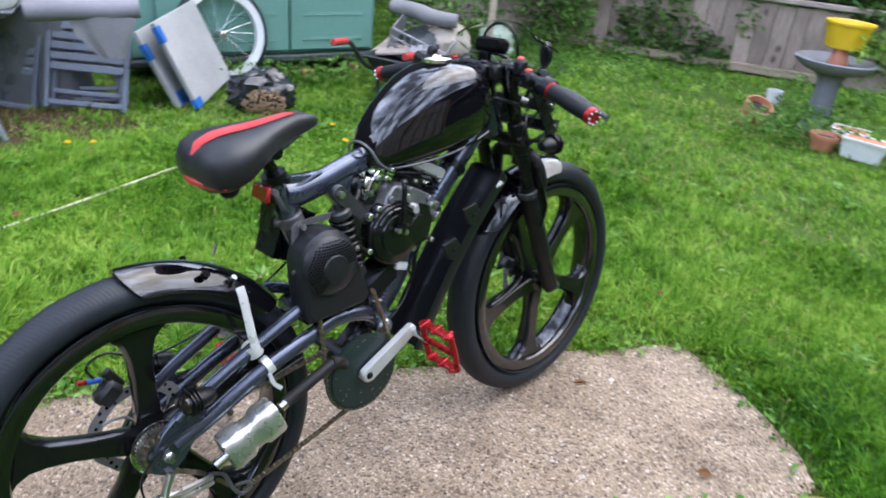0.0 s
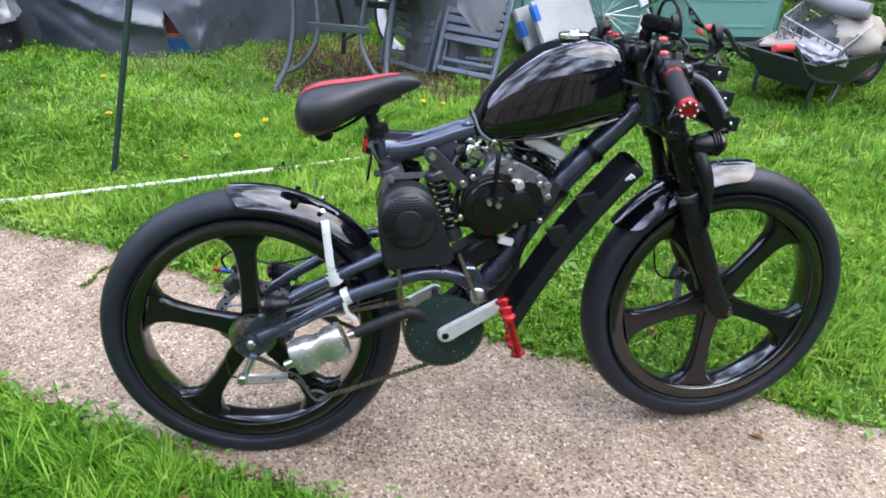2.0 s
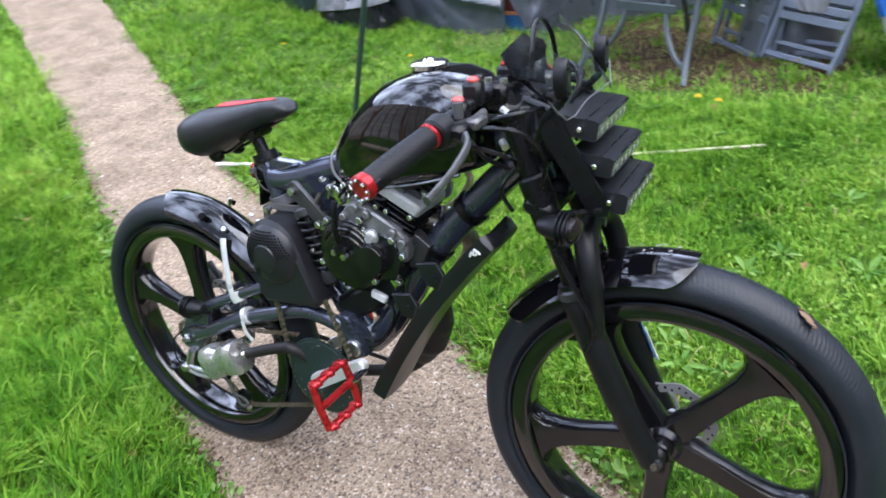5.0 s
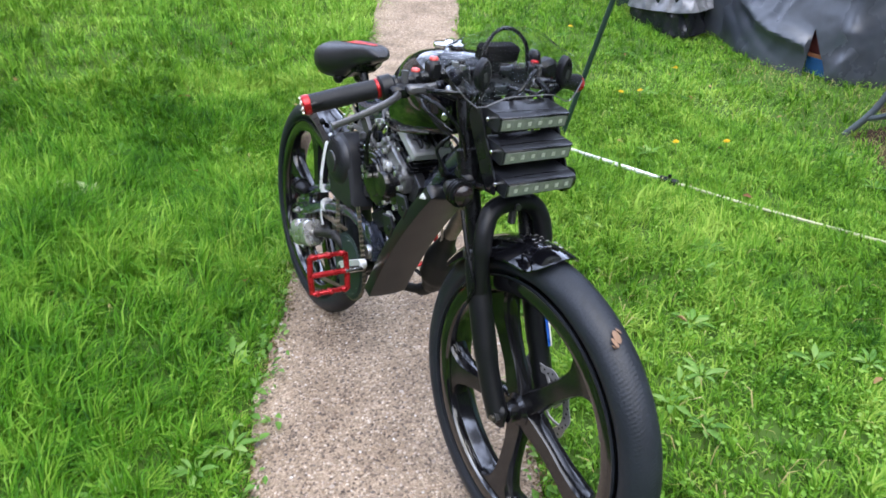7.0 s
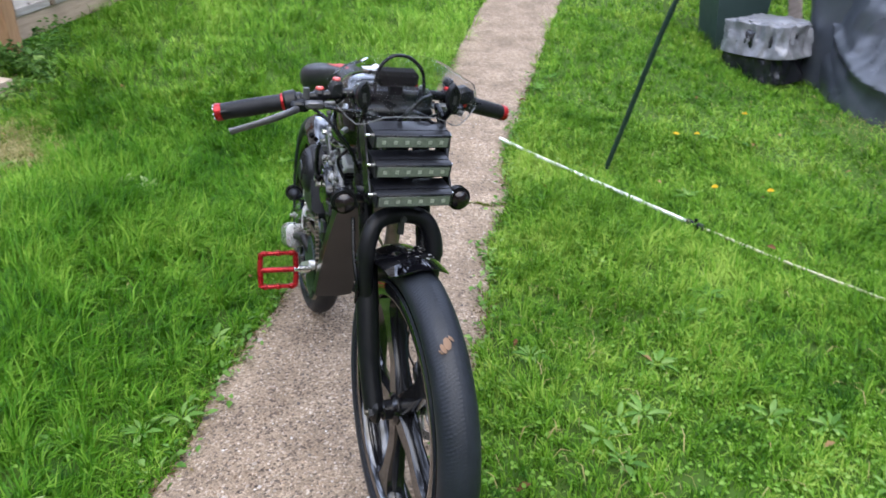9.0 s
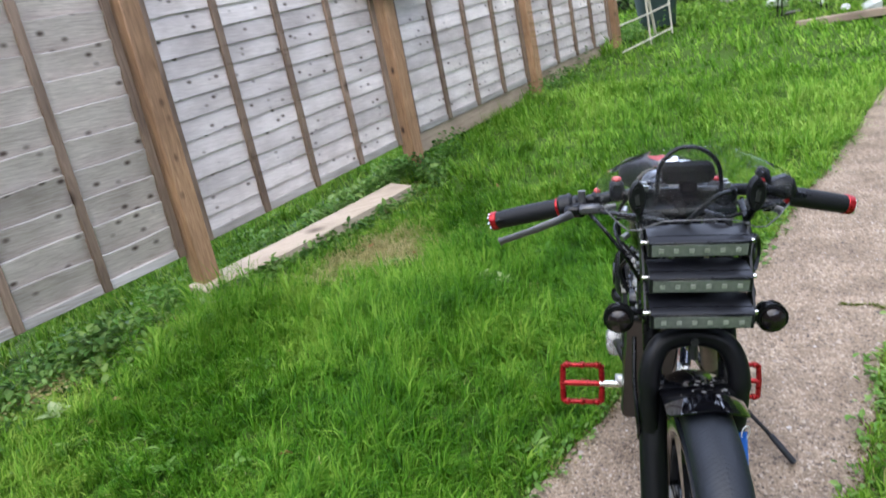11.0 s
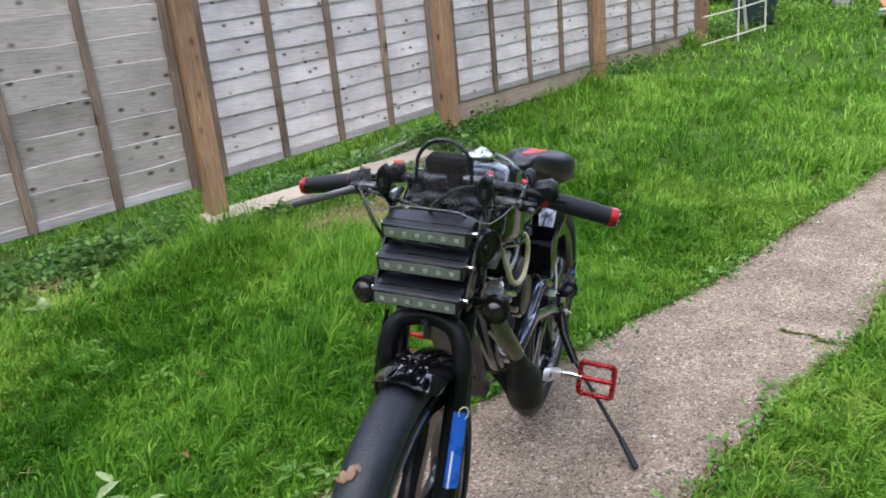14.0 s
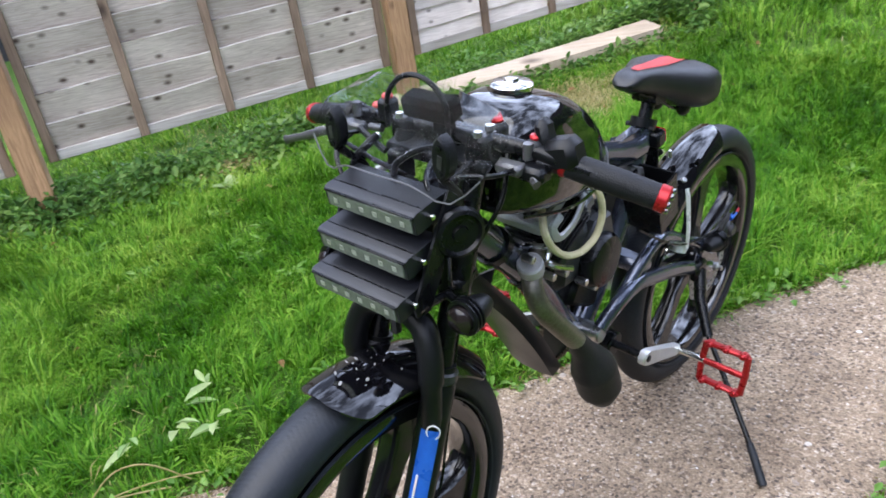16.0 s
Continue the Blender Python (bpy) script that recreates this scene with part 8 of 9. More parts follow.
geo, ramp = n.new("ShaderNodeNewGeometry"), n.new("ShaderNodeValToRGB")
e = ramp.color_ramp.elements
e[0].position, e[0].color = 0.0, (0.045, 0.040, 0.038, 1)
e[1].position, e[1].color = 1.0, (0.58, 0.55, 0.51, 1)
for at, c in ((0.16, (0.10, 0.08, 0.066, 1)), (0.40, (0.21, 0.165, 0.13, 1)), (0.72, (0.30, 0.25, 0.205, 1)), (0.90, (0.42, 0.38, 0.34, 1))):
    e.new(at).color = c
l.new(geo.outputs["Random Per Island"], ramp.inputs[0])
grit = n.new("ShaderNodeTexNoise")
grit.inputs["Scale"].default_value = 420
tone = n.new("ShaderNodeMix")
tone.data_type, tone.blend_type = "RGBA", "OVERLAY"
tone.inputs[0].default_value = 0.4
l.new(ramp.outputs[0], tone.inputs[6])
l.new(grit.outputs[0], tone.inputs[7])
l.new(tone.outputs[2], p.inputs["Base Color"])
p.inputs["Roughness"].default_value = 0.8
rng = np.random.default_rng(11)


def fence_gap(x, y):
    """Distance from the panel fence, on the lawn side."""
    return -0.543 * (x - 0.908) + 0.84 * (y + 1.405)


def scatter(count, cx, cy, rad, hole=0.0):
    a, r = rng.uniform(0, 2 * np.pi, count), np.sqrt(rng.uniform((hole / rad) ** 2, 1, count)) * rad
    x, y = cx + r * np.cos(a), cy + r * np.sin(a)
    keep = (fence_gap(x, y) > -1.4) & ~on_path(x, y)
    return x[keep], y[keep]


def value(x, y, s, k):
    """Smooth uneven field over the lawn, 0 to 1."""
    return 0.5 + 0.25 * (np.sin(x * s * 1.3 + k) * np.cos(y * s * 0.9 - k * 2) + np.sin((x + y) * s * 0.7 + k * 3) + 0.6 * np.sin((x - 0.6 * y) * s * 2.3 - k))


def bare(x, y):
    """Where the turf is worn: by the plank, beside the table and under the far fence."""
    spots = ((2.96, -0.02, 0.26, 0.9), (1.33, -1.05, 0.13, 0.9), (1.05, -1.17, 0.18, 1.0), (0.78, -1.32, 0.18, 1.0), (0.5, -1.47, 0.18, 1.0), (0.22, -1.63, 0.18, 1.0), (-0.05, -1.78, 0.18, 1.0), (1.3, -1.03, 0.17, 1.0), (0.42, -0.86, 0.36, 0.97), (0.75, -0.72, 0.24, 0.8), (0.15, -1.1, 0.2, 0.7), (2.0, -0.35, 0.22, 0.75), (1.15, -1.0, 0.2, 0.6), (2.45, -0.75, 0.35, 0.7), (-2.75, 3.55, 0.9, 0.97), (-2.35, 3.45, 0.4, 0.9), (-3.1, 3.15, 0.5, 0.9), (-3.55, 2.35, 0.35, 0.8), (-0.35, 2.05, 0.3, 0.35), (0.25, 2.55, 0.35, 0.3), (1.55, 2.75, 0.3, 0.3), (1.75, 1.55, 0.3, 0.3), (1.3, 3.6, 0.35, 0.5), (1.75, 3.75, 0.3, 0.45), (1.9, 6.4, 1.1, 0.75), (1.2, 4.9, 0.7, 0.45), (-1.4, 4.2, 0.35, 0.5))
    k = np.zeros(len(x))
    for px, py, r, s in spots:
        k = np.maximum(k, s * np.clip(1.4 - np.hypot(x - px, y - py) / r, 0, 1))
    return k


def raw_mesh(name, co, loops, sizes, material, label, category, kind="stuff"):
    """A mesh from whole arrays: every face given by its loops."""
    me = bpy.data.meshes.new(name)
    me.vertices.add(len(co))
    me.vertices.foreach_set("co", co.astype(np.float32).ravel())
    me.loops.add(len(loops))
    me.loops.foreach_set("vertex_index", loops.astype(np.int32))
    starts = np.concatenate([[0], np.cumsum(sizes)[:-1]]).astype(np.int32)
    me.polygons.add(len(sizes))
    me.polygons.foreach_set("loop_start", starts)
    me.update(calc_edges=True)
    me.shade_smooth()
    me.materials.append(material)
    return tagged(new(name, me), label, category, kind=kind)


def blades(x, y, z, ang, lean, h, w, name, material, label):
    """Tapering bent blades, each with two bends."""
    n = len(x)
    ux, uy = np.cos(ang), np.sin(ang)
    turn = rng.normal(0, 0.5, n)
    sx, sy = -np.sin(ang + turn), np.cos(ang + turn)
    out = []
    for t, wid in ((0.0, 0.8), (0.55, 1.0), (1.0, 0.0)):
        bend = lean * t ** 1.4
        px = x + ux * h * t * np.sin(bend) * 0.95
        py = y + uy * h * t * np.sin(bend) * 0.95
        pz = z + h * t * np.cos(bend * 0.9)
        if wid:
            out.append(np.stack([px - sx * w * wid / 2, py - sy * w * wid / 2, pz], -1))
            out.append(np.stack([px + sx * w * wid / 2, py + sy * w * wid / 2, pz], -1))
        else:
            out.append(np.stack([px, py, pz], -1))
    co = np.stack(out, 1).reshape(-1, 3)
    base = np.arange(n)[:, None] * 5
    loops = np.concatenate([base + np.array([0, 1, 3, 2]), base + np.array([2, 3, 4])], 1).ravel()
    return raw_mesh(name, co, loops, np.tile([4, 3], n), material, label, "grass")


def leaves(p, axis, up, size, wide, name, material, label, category, fold=0.25):
    """Pointed leaves folded along the midrib: from p along axis, facing up."""
    axis = axis / np.linalg.norm(axis, axis=1)[:, None]
    side = np.cross(axis, up)
    side /= np.linalg.norm(side, axis=1)[:, None] + 1e-9
    nrm = np.cross(side, axis)
    s, w = size[:, None], (size * wide)[:, None]
    droop = nrm * s * -0.18
    pts = [p, p + axis * s * 0.42 + side * w * 0.5 + nrm * w * fold, p + axis * s * 0.75 + side * w * 0.36 + nrm * w * fold * 0.6 + droop * 0.4, p + axis * s + droop,
           p + axis * s * 0.75 - side * w * 0.36 + nrm * w * fold * 0.6 + droop * 0.4, p + axis * s * 0.42 - side * w * 0.5 + nrm * w * fold]
    co = np.stack(pts, 1).reshape(-1, 3)
    n = len(p)
    base = np.arange(n)[:, None] * 6
    loops = np.concatenate([base + np.array([0, 1, 2, 3]), base + np.array([0, 3, 4, 5])], 1).ravel()
    return raw_mesh(name, co, loops, np.full(2 * n, 4), material, label, category)


def any_way(n, rise=0.3, spread=0.35):
    """Leaf directions: any way round, risen a little, with facing mostly upwards."""
    a = rng.uniform(0, 2 * np.pi, n)
    e = rng.normal(rise, spread, n)
    axis = np.stack([np.cos(a) * np.cos(e), np.sin(a) * np.cos(e), np.sin(e)], -1)
    up = np.stack([rng.normal(0, 0.3, n), rng.normal(0, 0.3, n), np.ones(n)], -1)
    return axis, up


# the lawn: tufts of many blades that spread from their foot, over a short even sward
X, Y, A, LEAN, LEN, WID = [], [], [], [], [], []
for tufts, rad, hole, per, ln, wd in ((9500, 2.7, 0.0, 26, 0.105, 0.0050), (7200, 5.2, 2.5, 17, 0.11, 0.0075), (4200, 9.5, 5.0, 12, 0.12, 0.013)):
    cx, cy = scatter(tufts, 0.3, 1.4, rad, hole)
    keep = rng.uniform(0, 1, len(cx)) > bare(cx, cy)
    cx, cy = cx[keep], cy[keep]
    n = len(cx)
    shedside = np.maximum(np.clip((fence_gap(cx, cy) - 3.0) / 0.7, 0, 1), np.clip((cx - 1.30) / 0.2, 0, 1) * np.clip((fence_gap(cx, cy) - 1.9) / 0.4, 0, 1))
    tall = ln * (0.45 + 0.8 * value(cx, cy, 2.1, 0.3) + 0.35 * value(cx, cy, 6.0, 4.0)) * rng.lognormal(0, 0.22, n) * (1 - 0.42 * shedside)
    near = np.full(n, 1.0)
    if hole == 0.0:
        near = np.array([np.min(np.hypot(POLY[:, 0] - u, POLY[:, 1] - w)) for u, w in zip(cx, cy)])
    tall = tall * np.clip(0.38 + near / 0.28, 0.38, 1)
    way = 2 * np.pi * value(cx, cy, 1.7, 1.0) * 1.4
    rep = np.repeat(np.arange(n), per)
    m = len(rep)
    a = rng.uniform(0, 2 * np.pi, m)
    r = np.abs(rng.normal(0, 0.019 * (1 + 0.35 * (rad > 3)), m))
    x, y = cx[rep] + r * np.cos(a), cy[rep] + r * np.sin(a)
    vx, vy = np.cos(a) + 0.75 * np.cos(way[rep]) + rng.normal(0, 0.35, m), np.sin(a) + 0.75 * np.sin(way[rep]) + rng.normal(0, 0.35, m)
    X.append(x), Y.append(y), A.append(np.arctan2(vy, vx)), LEAN.append(np.clip(rng.normal(0.95, 0.42, m), 0.1, 1.75))
    LEN.append(tall[rep] * rng.uniform(0.55, 1.2, m)), WID.append(wd * rng.uniform(0.55, 1.25, m))
for count, rad, hole, ln, wd in ((120000, 2.8, 0.0, 0.045, 0.0045), (80000, 5.2, 2.6, 0.05, 0.007), (75000, 9.5, 5.0, 0.06, 0.016)):
    x, y = scatter(count, 0.3, 1.4, rad, hole)
    keep = rng.uniform(0, 1, len(x)) > bare(x, y)
    x, y = x[keep], y[keep]
    m = len(x)
    X.append(x), Y.append(y), A.append(rng.uniform(0, 2 * np.pi, m)), LEAN.append(np.clip(rng.normal(0.9, 0.4, m), 0.05, 1.6))
    LEN.append(ln * rng.uniform(0.5, 1.4, m)), WID.append(wd * rng.uniform(0.6, 1.2, m))
X, Y, A, LEAN, LEN, WID = (np.concatenate(q) for q in (X, Y, A, LEAN, LEN, WID))
# deep greens near the path by the fence, brighter greens beyond about three metres
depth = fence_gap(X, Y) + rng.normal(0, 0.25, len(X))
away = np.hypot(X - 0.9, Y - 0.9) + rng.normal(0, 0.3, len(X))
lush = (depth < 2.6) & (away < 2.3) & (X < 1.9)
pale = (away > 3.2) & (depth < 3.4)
for pick, material, tag in ((lush, M_lush, "deep green tufted grass along the path"), (pale, M_far, "grass in brighter greens far from the path's end"), (~lush & ~pale, M_grass, "lush uncut bright green lawn grass in tufts")):
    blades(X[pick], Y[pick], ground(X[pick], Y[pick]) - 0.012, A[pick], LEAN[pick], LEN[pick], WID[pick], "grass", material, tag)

# dead straw in the worn patches and thinly through the lawn
x, y = scatter(60000, 0.3, 1.6, 5.0)
k = rng.uniform(0, 1, len(x)) < 0.035 + 0.8 * bare(x, y)
x, y = np.concatenate([x[k], rng.normal(0.45, 0.26, 2600), rng.normal(0.2, 0.16, 700)]), np.concatenate([y[k], rng.normal(-0.84, 0.12, 2600), rng.normal(-1.08, 0.09, 700)])
m = len(x)
blades(x, y, ground(x, y) + 0.004, rng.uniform(0, 6.28, m), rng.uniform(1.2, 1.7, m), rng.uniform(0.03, 0.09, m), rng.uniform(0.002, 0.004, m), "dry_grass", M_dry, "dead straw-coloured grass lying in worn patches")

# clover and small broad leaves, thickest on the shed side
x, y = scatter(150000, 0.2, 2.2, 4.6)
side = np.clip((fence_gap(x, y) - 2.6) / 1.0, 0, 1)
k = (rng.uniform(0, 1, len(x)) < 0.05 + 0.5 * side * np.clip(1.25 - 0.9 * x, 0.25, 1) * np.clip(value(x, y, 2.7, 5.0) * 1.7 - 0.35, 0, 1) + 0.25 * np.clip(value(x, y, 4.1, 2.0) * 2 - 1.25, 0, 1))
x, y = x[k], y[k]
m = len(x)
axis, up = any_way(m, 0.12, 0.3)
leaves(np.stack([x, y, ground(x, y) + rng.uniform(0.008, 0.045, m)], -1), axis, up, rng.uniform(0.008, 0.018, m), 0.75, "clover", M_clover, "low clover and small round-leaved weeds in the lawn", "weeds", 0.12)

# taller weeds along the foot of the panel fence, behind the plank
s = rng.uniform(-4.6, 6.2, 15000)
d = np.abs(rng.normal(0.0, 0.17, len(s))) - 0.05
k = (value(s, s * 0.3, 3.1, 1.0) + 0.55 * ((s > -0.6) & (s < 1.6)) > rng.uniform(0.35, 1.05, len(s)))
s, d = s[k], d[k]
s2 = rng.uniform(-0.55, 1.45, 5200)
s, d = np.concatenate([s, s2]), np.concatenate([d, rng.uniform(0.0, 0.36, 5200)])
s3 = rng.uniform(-3.6, -0.6, 2900)
s, d = np.concatenate([s, s3]), np.concatenate([d, np.abs(rng.normal(0.10, 0.2, 2900))])
lying = (s > -0.75) & (s < 1.25) & (np.abs(d - 0.105 - 0.065 * (s + 0.645)) < 0.125)      # the plank keeps them down
s, d = s[~lying], d[~lying]
x, y = 0.908 - 0.84 * s - 0.543 * d, -1.405 - 0.543 * s + 0.84 * d
m = len(x)
axis, up = any_way(m, 0.25, 0.4)
tall = 0.04 + 0.13 * np.clip(1 - d / 0.35, 0, 1) * (0.4 + 0.8 * value(s, d, 7.0, 3.0))
leaves(np.stack([x, y, ground(x, y) + tall * rng.uniform(0.1, 1, m)], -1), axis, up, rng.uniform(0.018, 0.048, m), 0.55, "fence_weeds", M_weed, "leafy weeds along the foot of the fence", "weeds")
s = np.concatenate([rng.normal(c, 0.16, 420) for c in (-3.6, -3.1, -2.55, -2.0, -1.28, -0.3, 0.15, 0.5, 0.85, 1.2)])
d = np.abs(rng.normal(0.16, 0.12, len(s)))
lying = (s > -0.75) & (s < 1.25) & (np.abs(d - 0.105 - 0.065 * (s + 0.645)) < 0.125)
s, d = s[~lying], d[~lying]
x, y = 0.908 - 0.84 * s - 0.543 * d, -1.405 - 0.543 * s + 0.84 * d
m = len(x)
axis, up = any_way(m, 0.3, 0.45)
leaves(np.stack([x, y, ground(x, y) + rng.uniform(0.02, 0.15, m) * np.clip(1.15 - d / 0.5, 0.2, 1)], -1), axis, up, rng.uniform(0.03, 0.065, m), 0.6, "shade_weeds", M_ivy, "dark broad-leaved weeds in clumps at the fence's foot", "weeds")
s = np.concatenate([rng.normal(c, 0.10, 260) for c in (-2.75, -1.62, -1.56, -0.98)])
d = rng.normal(0.21, 0.06, len(s))
x, y = 0.908 - 0.84 * s - 0.543 * d, -1.405 - 0.543 * s + 0.84 * d
axis, up = any_way(len(x), 0.05, 0.2)
leaves(np.stack([x, y, ground(x, y) + rng.uniform(0.02, 0.05, len(x))], -1), axis, up, rng.uniform(0.012, 0.03, len(x)), 0.5, "dry_litter", M_dry, "dry straw-coloured litter by the fence", "litter")


def rosettes(places, name, material, label, count=14, size=0.1, wide=0.3, rise=0.35):
    """Flat whorls of long leaves."""
    p, ax, up, sz = [], [], [], []
    for x, y in places:
        n = int(rng.integers(count * 2 // 3, count + 3))
        a = rng.uniform(0, 6.28) + np.arange(n) * 2.4
        e = rng.uniform(rise * 0.4, rise * 1.8, n)
        p.append(np.stack([x + 0.008 * np.cos(a), y + 0.008 * np.sin(a), np.full(n, float(ground(x, y)) + 0.015)], -1))
        ax.append(np.stack([np.cos(a) * np.cos(e), np.sin(a) * np.cos(e), np.sin(e)], -1))
        up.append(np.tile([0, 0, 1.0], (n, 1)) + rng.normal(0, 0.15, (n, 3)))
        sz.append(size * rng.uniform(0.6, 1.2, n))
    return leaves(np.concatenate(p), np.concatenate(ax), np.concatenate(up), np.concatenate(sz), wide, name, material, label, "weeds")


wx, wy = scatter(150, 0.2, 1.9, 3.6)
rosettes(list(zip(wx, wy)), "dandelion_leaves", M_weed, "flat rosettes of broad weed leaves in the lawn", 8, 0.06, 0.32)
rosettes([(0.106, -0.145), (0.02, -0.02), (2.05, -0.1), (1.63, -0.78), (1.58, -0.74)] + [(1.35 + 0.16 * k * (k % 3 - 1) * 0.6, -0.75 - 0.09 * k) for k in range(5)], "dock_plant", M_pale_leaf, "pale broad-leaved weeds standing in the lawn", 9, 0.075, 0.5, 0.7)
# weeds leaning over the path's edges
e = np.array(OUTLINE)
e = e[(np.hypot(e[:, 0] - 0.2, e[:, 1] - 1.4) < 3.2)]
e = np.repeat(e, 9, 0) + rng.normal(0, 0.028, (len(e) * 9, 2))
e = e[rng.uniform(0, 1, len(e)) < 0.25 + 0.7 * np.clip(value(e[:, 0], e[:, 1], 5, 1.5) * 2 - 0.9, 0, 1)]
m = len(e)
axis, up = any_way(m, 0.3, 0.35)
leaves(np.stack([e[:, 0], e[:, 1], ground(e[:, 0], e[:, 1]) + rng.uniform(0.004, 0.03, m)], -1), axis, up, rng.uniform(0.016, 0.036, m), 0.55, "edge_weeds", M_weed, "small weeds along the path's edges", "weeds")
# brown moss, soil crumbs and dead bits along the edges
e = np.array(OUTLINE)
e = e[np.hypot(e[:, 0] - 0.2, e[:, 1] - 1.4) < 3.4]
e = np.repeat(e, 26, 0) + rng.normal(0, 0.017, (len(e) * 26, 2))
e = e[rng.uniform(0, 1, len(e)) < 0.25 + 0.75 * value(e[:, 0], e[:, 1], 6.0, 0.8)]
m = len(e)
axis, up = any_way(m, 0.1, 0.3)
leaves(np.stack([e[:, 0], e[:, 1], ground(e[:, 0], e[:, 1]) + rng.uniform(0.0, 0.008, m)], -1), axis, up, rng.uniform(0.004, 0.013, m), 0.7, "edge_litter", M_litter, "brown moss and litter along the path's edges", "litter")
# the larger stones of the path's surface, worn proud
m = 5200
x, y = 0.45 + rng.uniform(-2.6, 1.3, m), 1.5 + rng.uniform(-1.6, 1.2, m)
keep = on_path(x, y)
x, y = x[keep], y[keep]
m = len(x)
r = rng.lognormal(-5.35, 0.38, m).clip(0.0025, 0.012)
a0, squash = rng.uniform(0, 6.28, m), rng.uniform(0.55, 1.0, m)
turn = np.arange(6) * math.pi / 3
px = r[:, None] * np.cos(turn) * rng.uniform(0.8, 1.2, (m, 6))
py = r[:, None] * np.sin(turn) * squash[:, None]
qx, qy = px * np.cos(a0)[:, None] - py * np.sin(a0)[:, None], px * np.sin(a0)[:, None] + py * np.cos(a0)[:, None]
gz0 = ground(x, y)[:, None]
lowring = np.stack([x[:, None] + qx, y[:, None] + qy, gz0 + np.zeros((m, 6)) - 0.002], -1)
topring = np.stack([x[:, None] + qx * 0.62, y[:, None] + qy * 0.62, gz0 + 0.26 * r[:, None] * rng.uniform(0.6, 1.1, (m, 6))], -1)
co = np.concatenate([lowring, topring], 1).reshape(-1, 3)
base = np.arange(m)[:, None] * 12
side = np.concatenate([np.array([k, (k + 1) % 6, (k + 1) % 6 + 6, k + 6]) for k in range(6)])
loops = np.concatenate([base + side, base + np.arange(6, 12)], 1).ravel()
raw_mesh("path_aggregate", co, loops, np.tile([4] * 6 + [6], m), M_pebble, "small worn stones proud of the path's surface", "stones")
# moss and seedlings in the path's crack
m = 380
t = 0.3 + 0.7 * rng.uniform(0, 1, m)
wide = 0.003 + 0.010 * value(t * 2.0, t * 0.7, 3.0, 0.6) * (t > 0.3)
cx = -0.87 - 0.19 * t + 0.012 * np.sin(t * 19) + rng.normal(0, 1, m) * wide
cy = 0.945 + 0.33 * t + rng.normal(0, 1, m) * wide
axis, up = any_way(m, 0.3, 0.4)
leaves(np.stack([cx, cy, ground(cx, cy) + rng.uniform(0.001, 0.006, m)], -1), axis, up, rng.uniform(0.005, 0.012, m), 0.55, "crack_moss", M_moss, "moss and seedlings growing in the path's crack", "moss")
# fallen leaves and twigs
lx, ly = scatter(90, 0.2, 1.6, 3.2)
lx, ly = np.concatenate([lx, [-1.01, -0.98, 0.62, 0.9, -0.3, 1.25]]), np.concatenate([ly, [-0.5, -0.52, 2.1, 2.2, 1.72, 1.9]])
m = len(lx)
axis, up = any_way(m, 0.1, 0.3)
leaves(np.stack([lx, ly, ground(lx, ly) + np.where(np.arange(m) < m - 4, 0.035, 0.006)], -1), axis, up, rng.uniform(0.02, 0.05, m), 0.5, "fallen_leaves", M_deadleaf, "dead brown leaves fallen on the lawn and path", "leaves")
# the uprooted shoots lying by the path's end
p, ax, up, sz = [], [], [], []
for x0, y0, turn, count in ((1.30, 1.585, 0.4, 4), (1.42, 1.60, 2.0, 3), (1.45, 1.50, 3.5, 2), (1.42, 1.42, 5.0, 2), (1.52, 1.66, 1.2, 3)):
    for j in range(count):
        a = turn + 0.75 * j + rng.normal(0, 0.2)
        p.append((x0, y0, float(ground(x0, y0)) + 0.055 + 0.012 * j))
        ax.append((math.cos(a), math.sin(a), rng.normal(0.35, 0.2)))
        up.append((rng.normal(0, 0.3), rng.normal(0, 0.3), 1))
        sz.append(rng.uniform(0.06, 0.10))
leaves(np.array(p), np.array(ax), np.array(up), np.array(sz), 0.3, "willow_shoots", M_pale_leaf, "pale willow-like shoots lying by the path's end", "plant")
for k in range(3):
    q = [Vector((1.52 + 0.04 * k - 0.11 * t, 1.80 - 0.05 * t + 0.03 * k, float(ground(1.5, 1.75)) + 0.012 + (0.09 if k == 1 else 0.012) * math.sin(t * 1.5))) for t in (0, 0.7, 1.4, 2.1)]
    solid("dry_stem", Geo().tube(curve(q), 0.0022, 6), M_dry, "bent straw-yellow stem by the path's end", "stem", group="dry stems")

# dandelion flowers
M_petal = mat("dandelion_yellow", (0.80, 0.56, 0.01), (0.70, 0.42, 0.008), 60, 0.7)
M_stalk = mat("flower_stalk", (0.22, 0.30, 0.08), (0.16, 0.22, 0.05), 60, 0.6)
head = Geo()
for layer, (r, z, cnt) in enumerate(((0.018, 0.0, 16), (0.013, 0.004, 13), (0.008, 0.007, 9))):
    for k in range(cnt):
        a = 2 * math.pi * k / cnt + layer
        c, s_ = math.cos(a), math.sin(a)
        head.add([(0, 0, z), (c * r * 0.7 - s_ * 0.0026, s_ * r * 0.7 + c * 0.0026, z + 0.004), (c * r, s_ * r, z + 0.003), (c * r * 0.7 + s_ * 0.0026, s_ * r * 0.7 - c * 0.0026, z + 0.004)], [(0, 1, 2, 3)])
flower = None
spots = [(-0.70, 4.06), (-1.69, 3.10), (-1.58, 3.16), (-0.55, 3.82), (-2.23, 1.58), (-1.86, 2.24), (-1.73, 2.02), (-3.2, 0.95), (-2.31, 1.69), (-2.85, 1.76)]
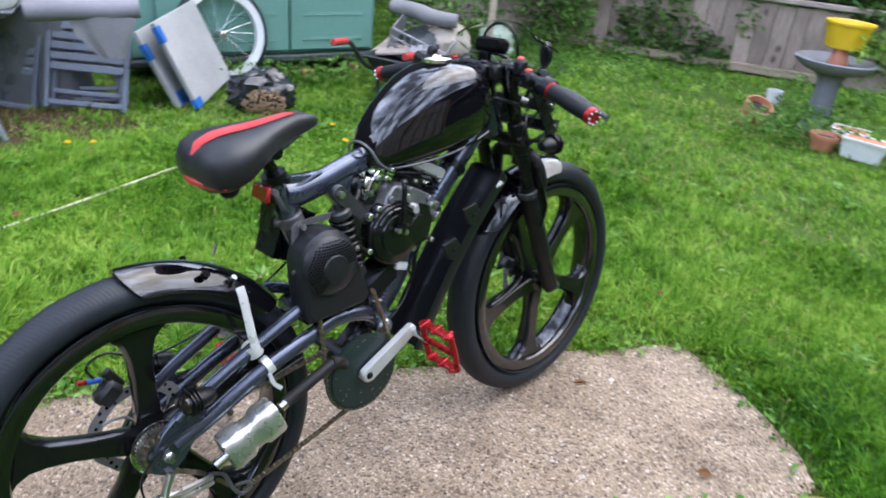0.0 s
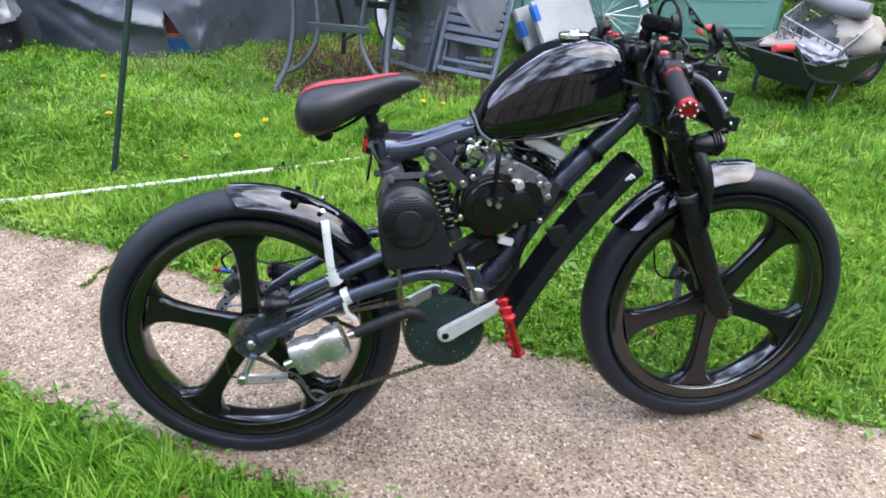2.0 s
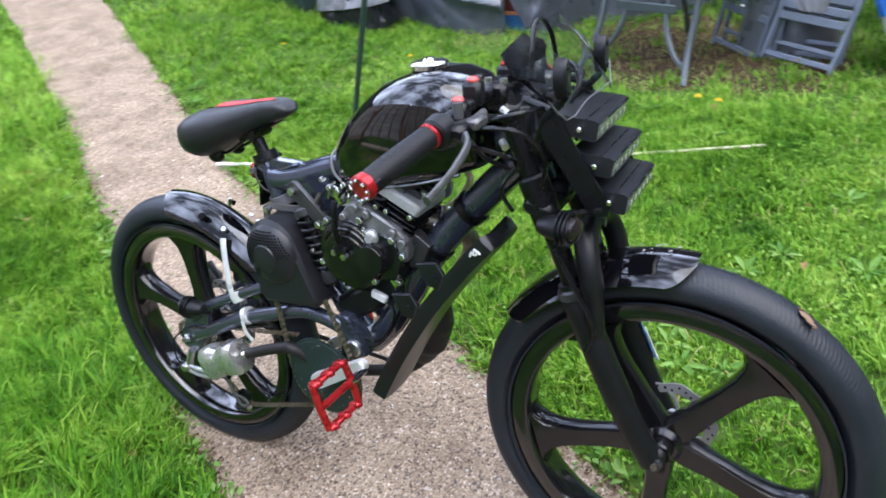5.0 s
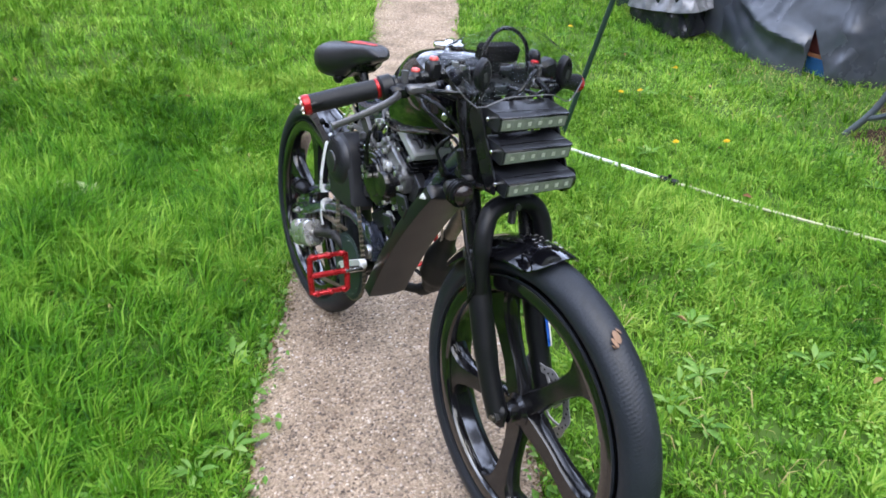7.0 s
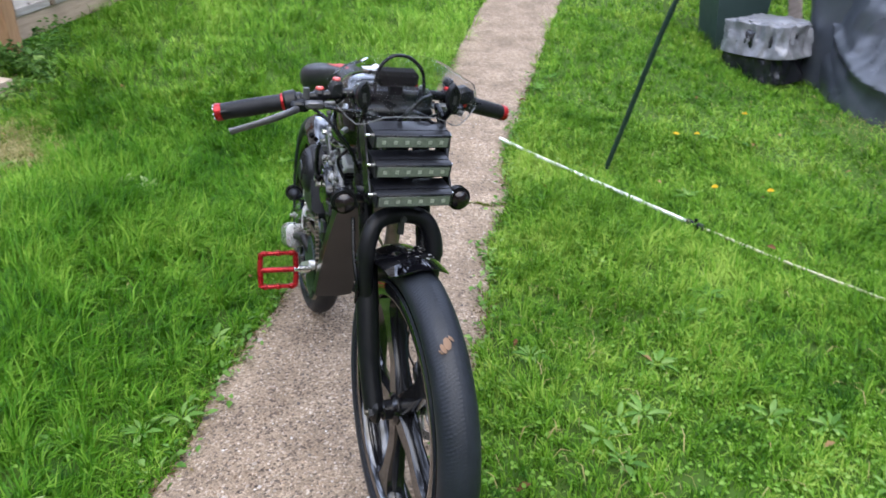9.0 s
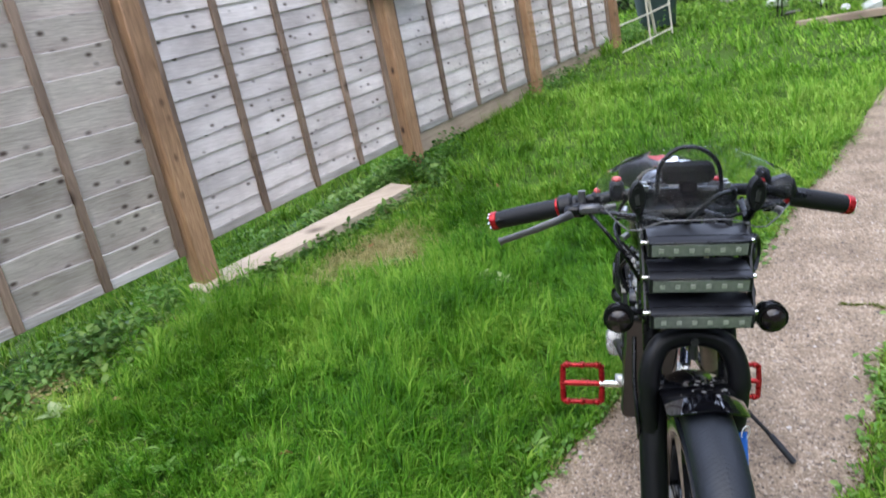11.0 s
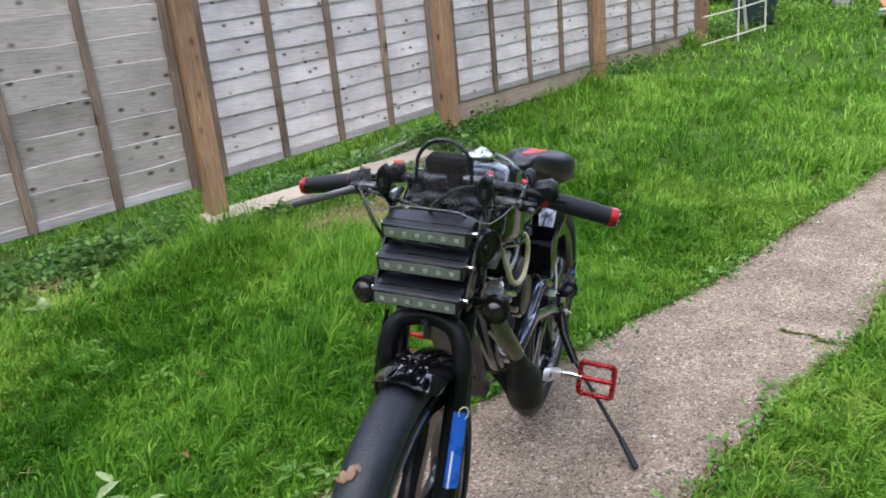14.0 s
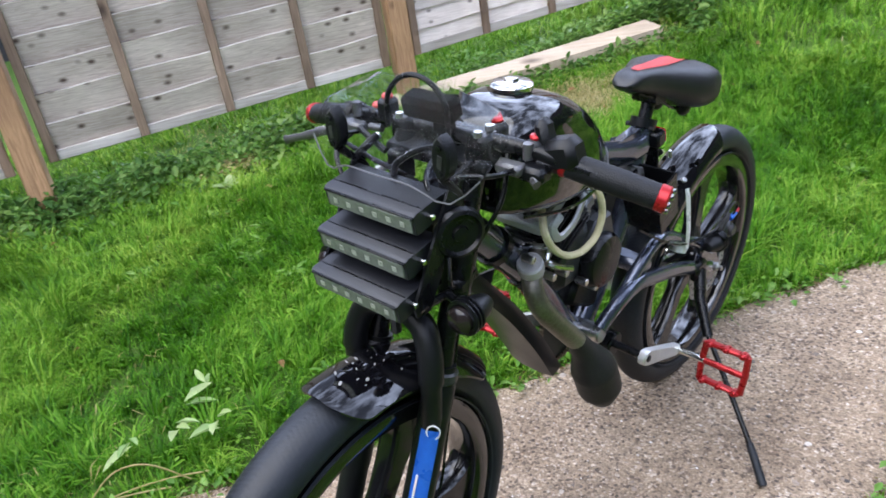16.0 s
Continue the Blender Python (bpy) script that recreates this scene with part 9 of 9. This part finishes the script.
for k, (x, y) in enumerate(spots):
    m = pose(x, y, float(ground(x, y)) - 0.005, rng.uniform(-9, 9), rng.uniform(-9, 9), rng.uniform(0, 360))
    if flower is None:
        flower = thing("dandelion", "open yellow dandelion flower in the lawn", "flower", m, "dandelions")
        part("stalk", Geo().tube([(0, 0, 0), (0.003, 0, 0.045), (0, 0, 0.082)], 0.002, 6), M_stalk, flower)
        part("flower_head", head.moved(Matrix.Translation((0, 0, 0.082))), M_petal, flower)
    else:
        copy_thing(flower, m)

# ---- foliage round the garden's edges ----
def cloud(count, place, size, wide, name, material, label, category, rise=-0.2):
    p = place(count)
    axis, up = any_way(len(p), rise, 0.5)
    return leaves(p, axis, up, rng.uniform(size * 0.6, size * 1.4, len(p)), wide, name, material, label, category)


def along(m, x0, x1, y0, y1, z0, z1, s, k, cut):
    """Leaf places in a slab of the local frame m, in clumps with gaps."""
    def place(n):
        x, y, z = rng.uniform(x0, x1, n), rng.uniform(y0, y1, n), z0 + (z1 - z0) * rng.uniform(0, 1, n) ** 1.2
        f = value(x, z * 1.3, s, k) + 0.4 * value(x + z, y, s * 2.6, k + 2)
        keep = f > cut + rng.uniform(-0.12, 0.12, n)
        q = np.stack([x, y, z, np.ones(n)], -1)[keep] @ np.array(m).T
        return q[:, :3]
    return place


cloud(9000, along(BACK, -2.6, 4.4, -0.09, -0.03, 0.0, 0.75, 2.9, 0.7, 0.74), 0.05, 0.8, "ivy", M_ivy, "ivy climbing over the border fence", "ivy")
cloud(16000, along(BACK, -3.2, 5.5, 0.06, 0.75, 0.2, 2.3, 1.6, 2.2, 0.30), 0.075, 0.7, "border_hedge", M_ivy, "dark leafy hedge behind the border fence", "hedge")
cloud(1500, along(BACK, -1.9, -0.8, -0.5, -0.06, 0.0, 0.75, 2.4, 4.0, 0.55), 0.05, 0.75, "border_shrub", M_weed, "leafy shrub in front of the border fence", "shrub", 0.2)
cloud(5200, along(BACK, -2.4, 4.0, -1.5, -0.05, -0.03, 0.10, 3.3, 1.1, 0.62), 0.034, 0.6, "border_weeds", M_weed, "mixed weeds growing before the border fence", "weeds", 0.3)
cloud(1500, along(pose(2.2, 5.75, float(ground(2.2, 5.75))), -0.5, 0.35, -0.35, 0.4, 0.0, 0.18, 5.0, 2.0, 0.5), 0.05, 0.4, "pot_plants", M_weed, "green plants among the pots by the bird bath", "plant", 0.4)
cloud(200, along(pose(2.50, 6.06, float(ground(2.3, 6.05))), -0.14, 0.24, -0.12, 0.14, 0.54, 0.72, 5.0, 2.0, 0.3), 0.06, 0.4, "bucket_plant", M_clover, "pale green leaves growing in the yellow bucket", "plant", 0.5)
SHEDSIDE = Matrix(((0.745, -0.667, 0, -1.0), (0.667, 0.745, 0, 5.95), (0, 0, 1, -0.1), (0, 0, 0, 1)))
cloud(2600, along(SHEDSIDE, -1.6, 1.6, -0.45, 0.1, 0.0, 0.16, 3.0, 1.0, 0.55), 0.035, 0.6, "shed_weeds", M_weed, "weeds growing at the shed's foot", "weeds", 0.3)
cloud(3300, along(pose(-0.35, 6.9, -0.15, 0, 0, 20), -0.9, 0.75, -0.15, 1.0, 0.0, 1.5, 2.2, 3.1, 0.5), 0.06, 0.7, "corner_shrub", M_ivy, "dark leafy shrub beside the shed", "shrub", 0.1)
FAR = Matrix(((0.543, -0.84, 0, -7.3), (-0.84, -0.543, 0, -2.6), (0, 0, 1, 0.88), (0, 0, 0, 1)))     # across the lawn's far end
cloud(15000, along(FAR, -7.0, 5.5, 0.1, 1.2, 0.0, 2.4, 1.4, 0.4, 0.32), 0.085, 0.7, "end_hedge", M_ivy, "dark leafy hedge across the lawn's far end", "hedge")
cloud(3800, along(FAR, -4.5, 3.6, -1.6, 0.2, -0.06, 0.22, 2.4, 1.4, 0.5), 0.05, 0.6, "end_weeds", M_clover, "pale weeds at the lawn's far end", "weeds", 0.3)

# plain walls added to close the garden round, tall and dark for the gloss reflections
M_surround = mat("dark_surround", (0.048, 0.046, 0.044), (0.03, 0.029, 0.028), 6, 0.95, 0, 0.5, 30, spec=0.1)
solid("wall_east", Geo().box((8.2, 2.5, 1.9), (0.3, 26, 4.6), 0.02), M_surround, "unseen plain dark wall added to close the garden", kind="structure")
solid("wall_behind_hedge", Geo().box((1.6, 0.95, 2.0), (14.0, 0.12, 4.6), 0.01).moved(BACK), M_surround, "plain dark wall added behind the border hedge", kind="structure")
solid("wall_far_end", Geo().box((-0.5, 1.4, 1.6), (14.0, 0.12, 4.0), 0.01).moved(FAR), M_surround, "plain dark wall added behind the far hedge", kind="structure")
solid("wall_shed_side", Geo().box((-3.2, 1.95, 1.9), (9.5, 0.08, 4.5), 0.01).moved(Matrix(((0.665, -0.745, 0, -1.6), (0.747, 0.667, 0, 5.9), (0, 0, 1, 0), (0, 0, 0, 1)))), M_surround, "plain dark wall added behind shed and tarpaulins", kind="structure")
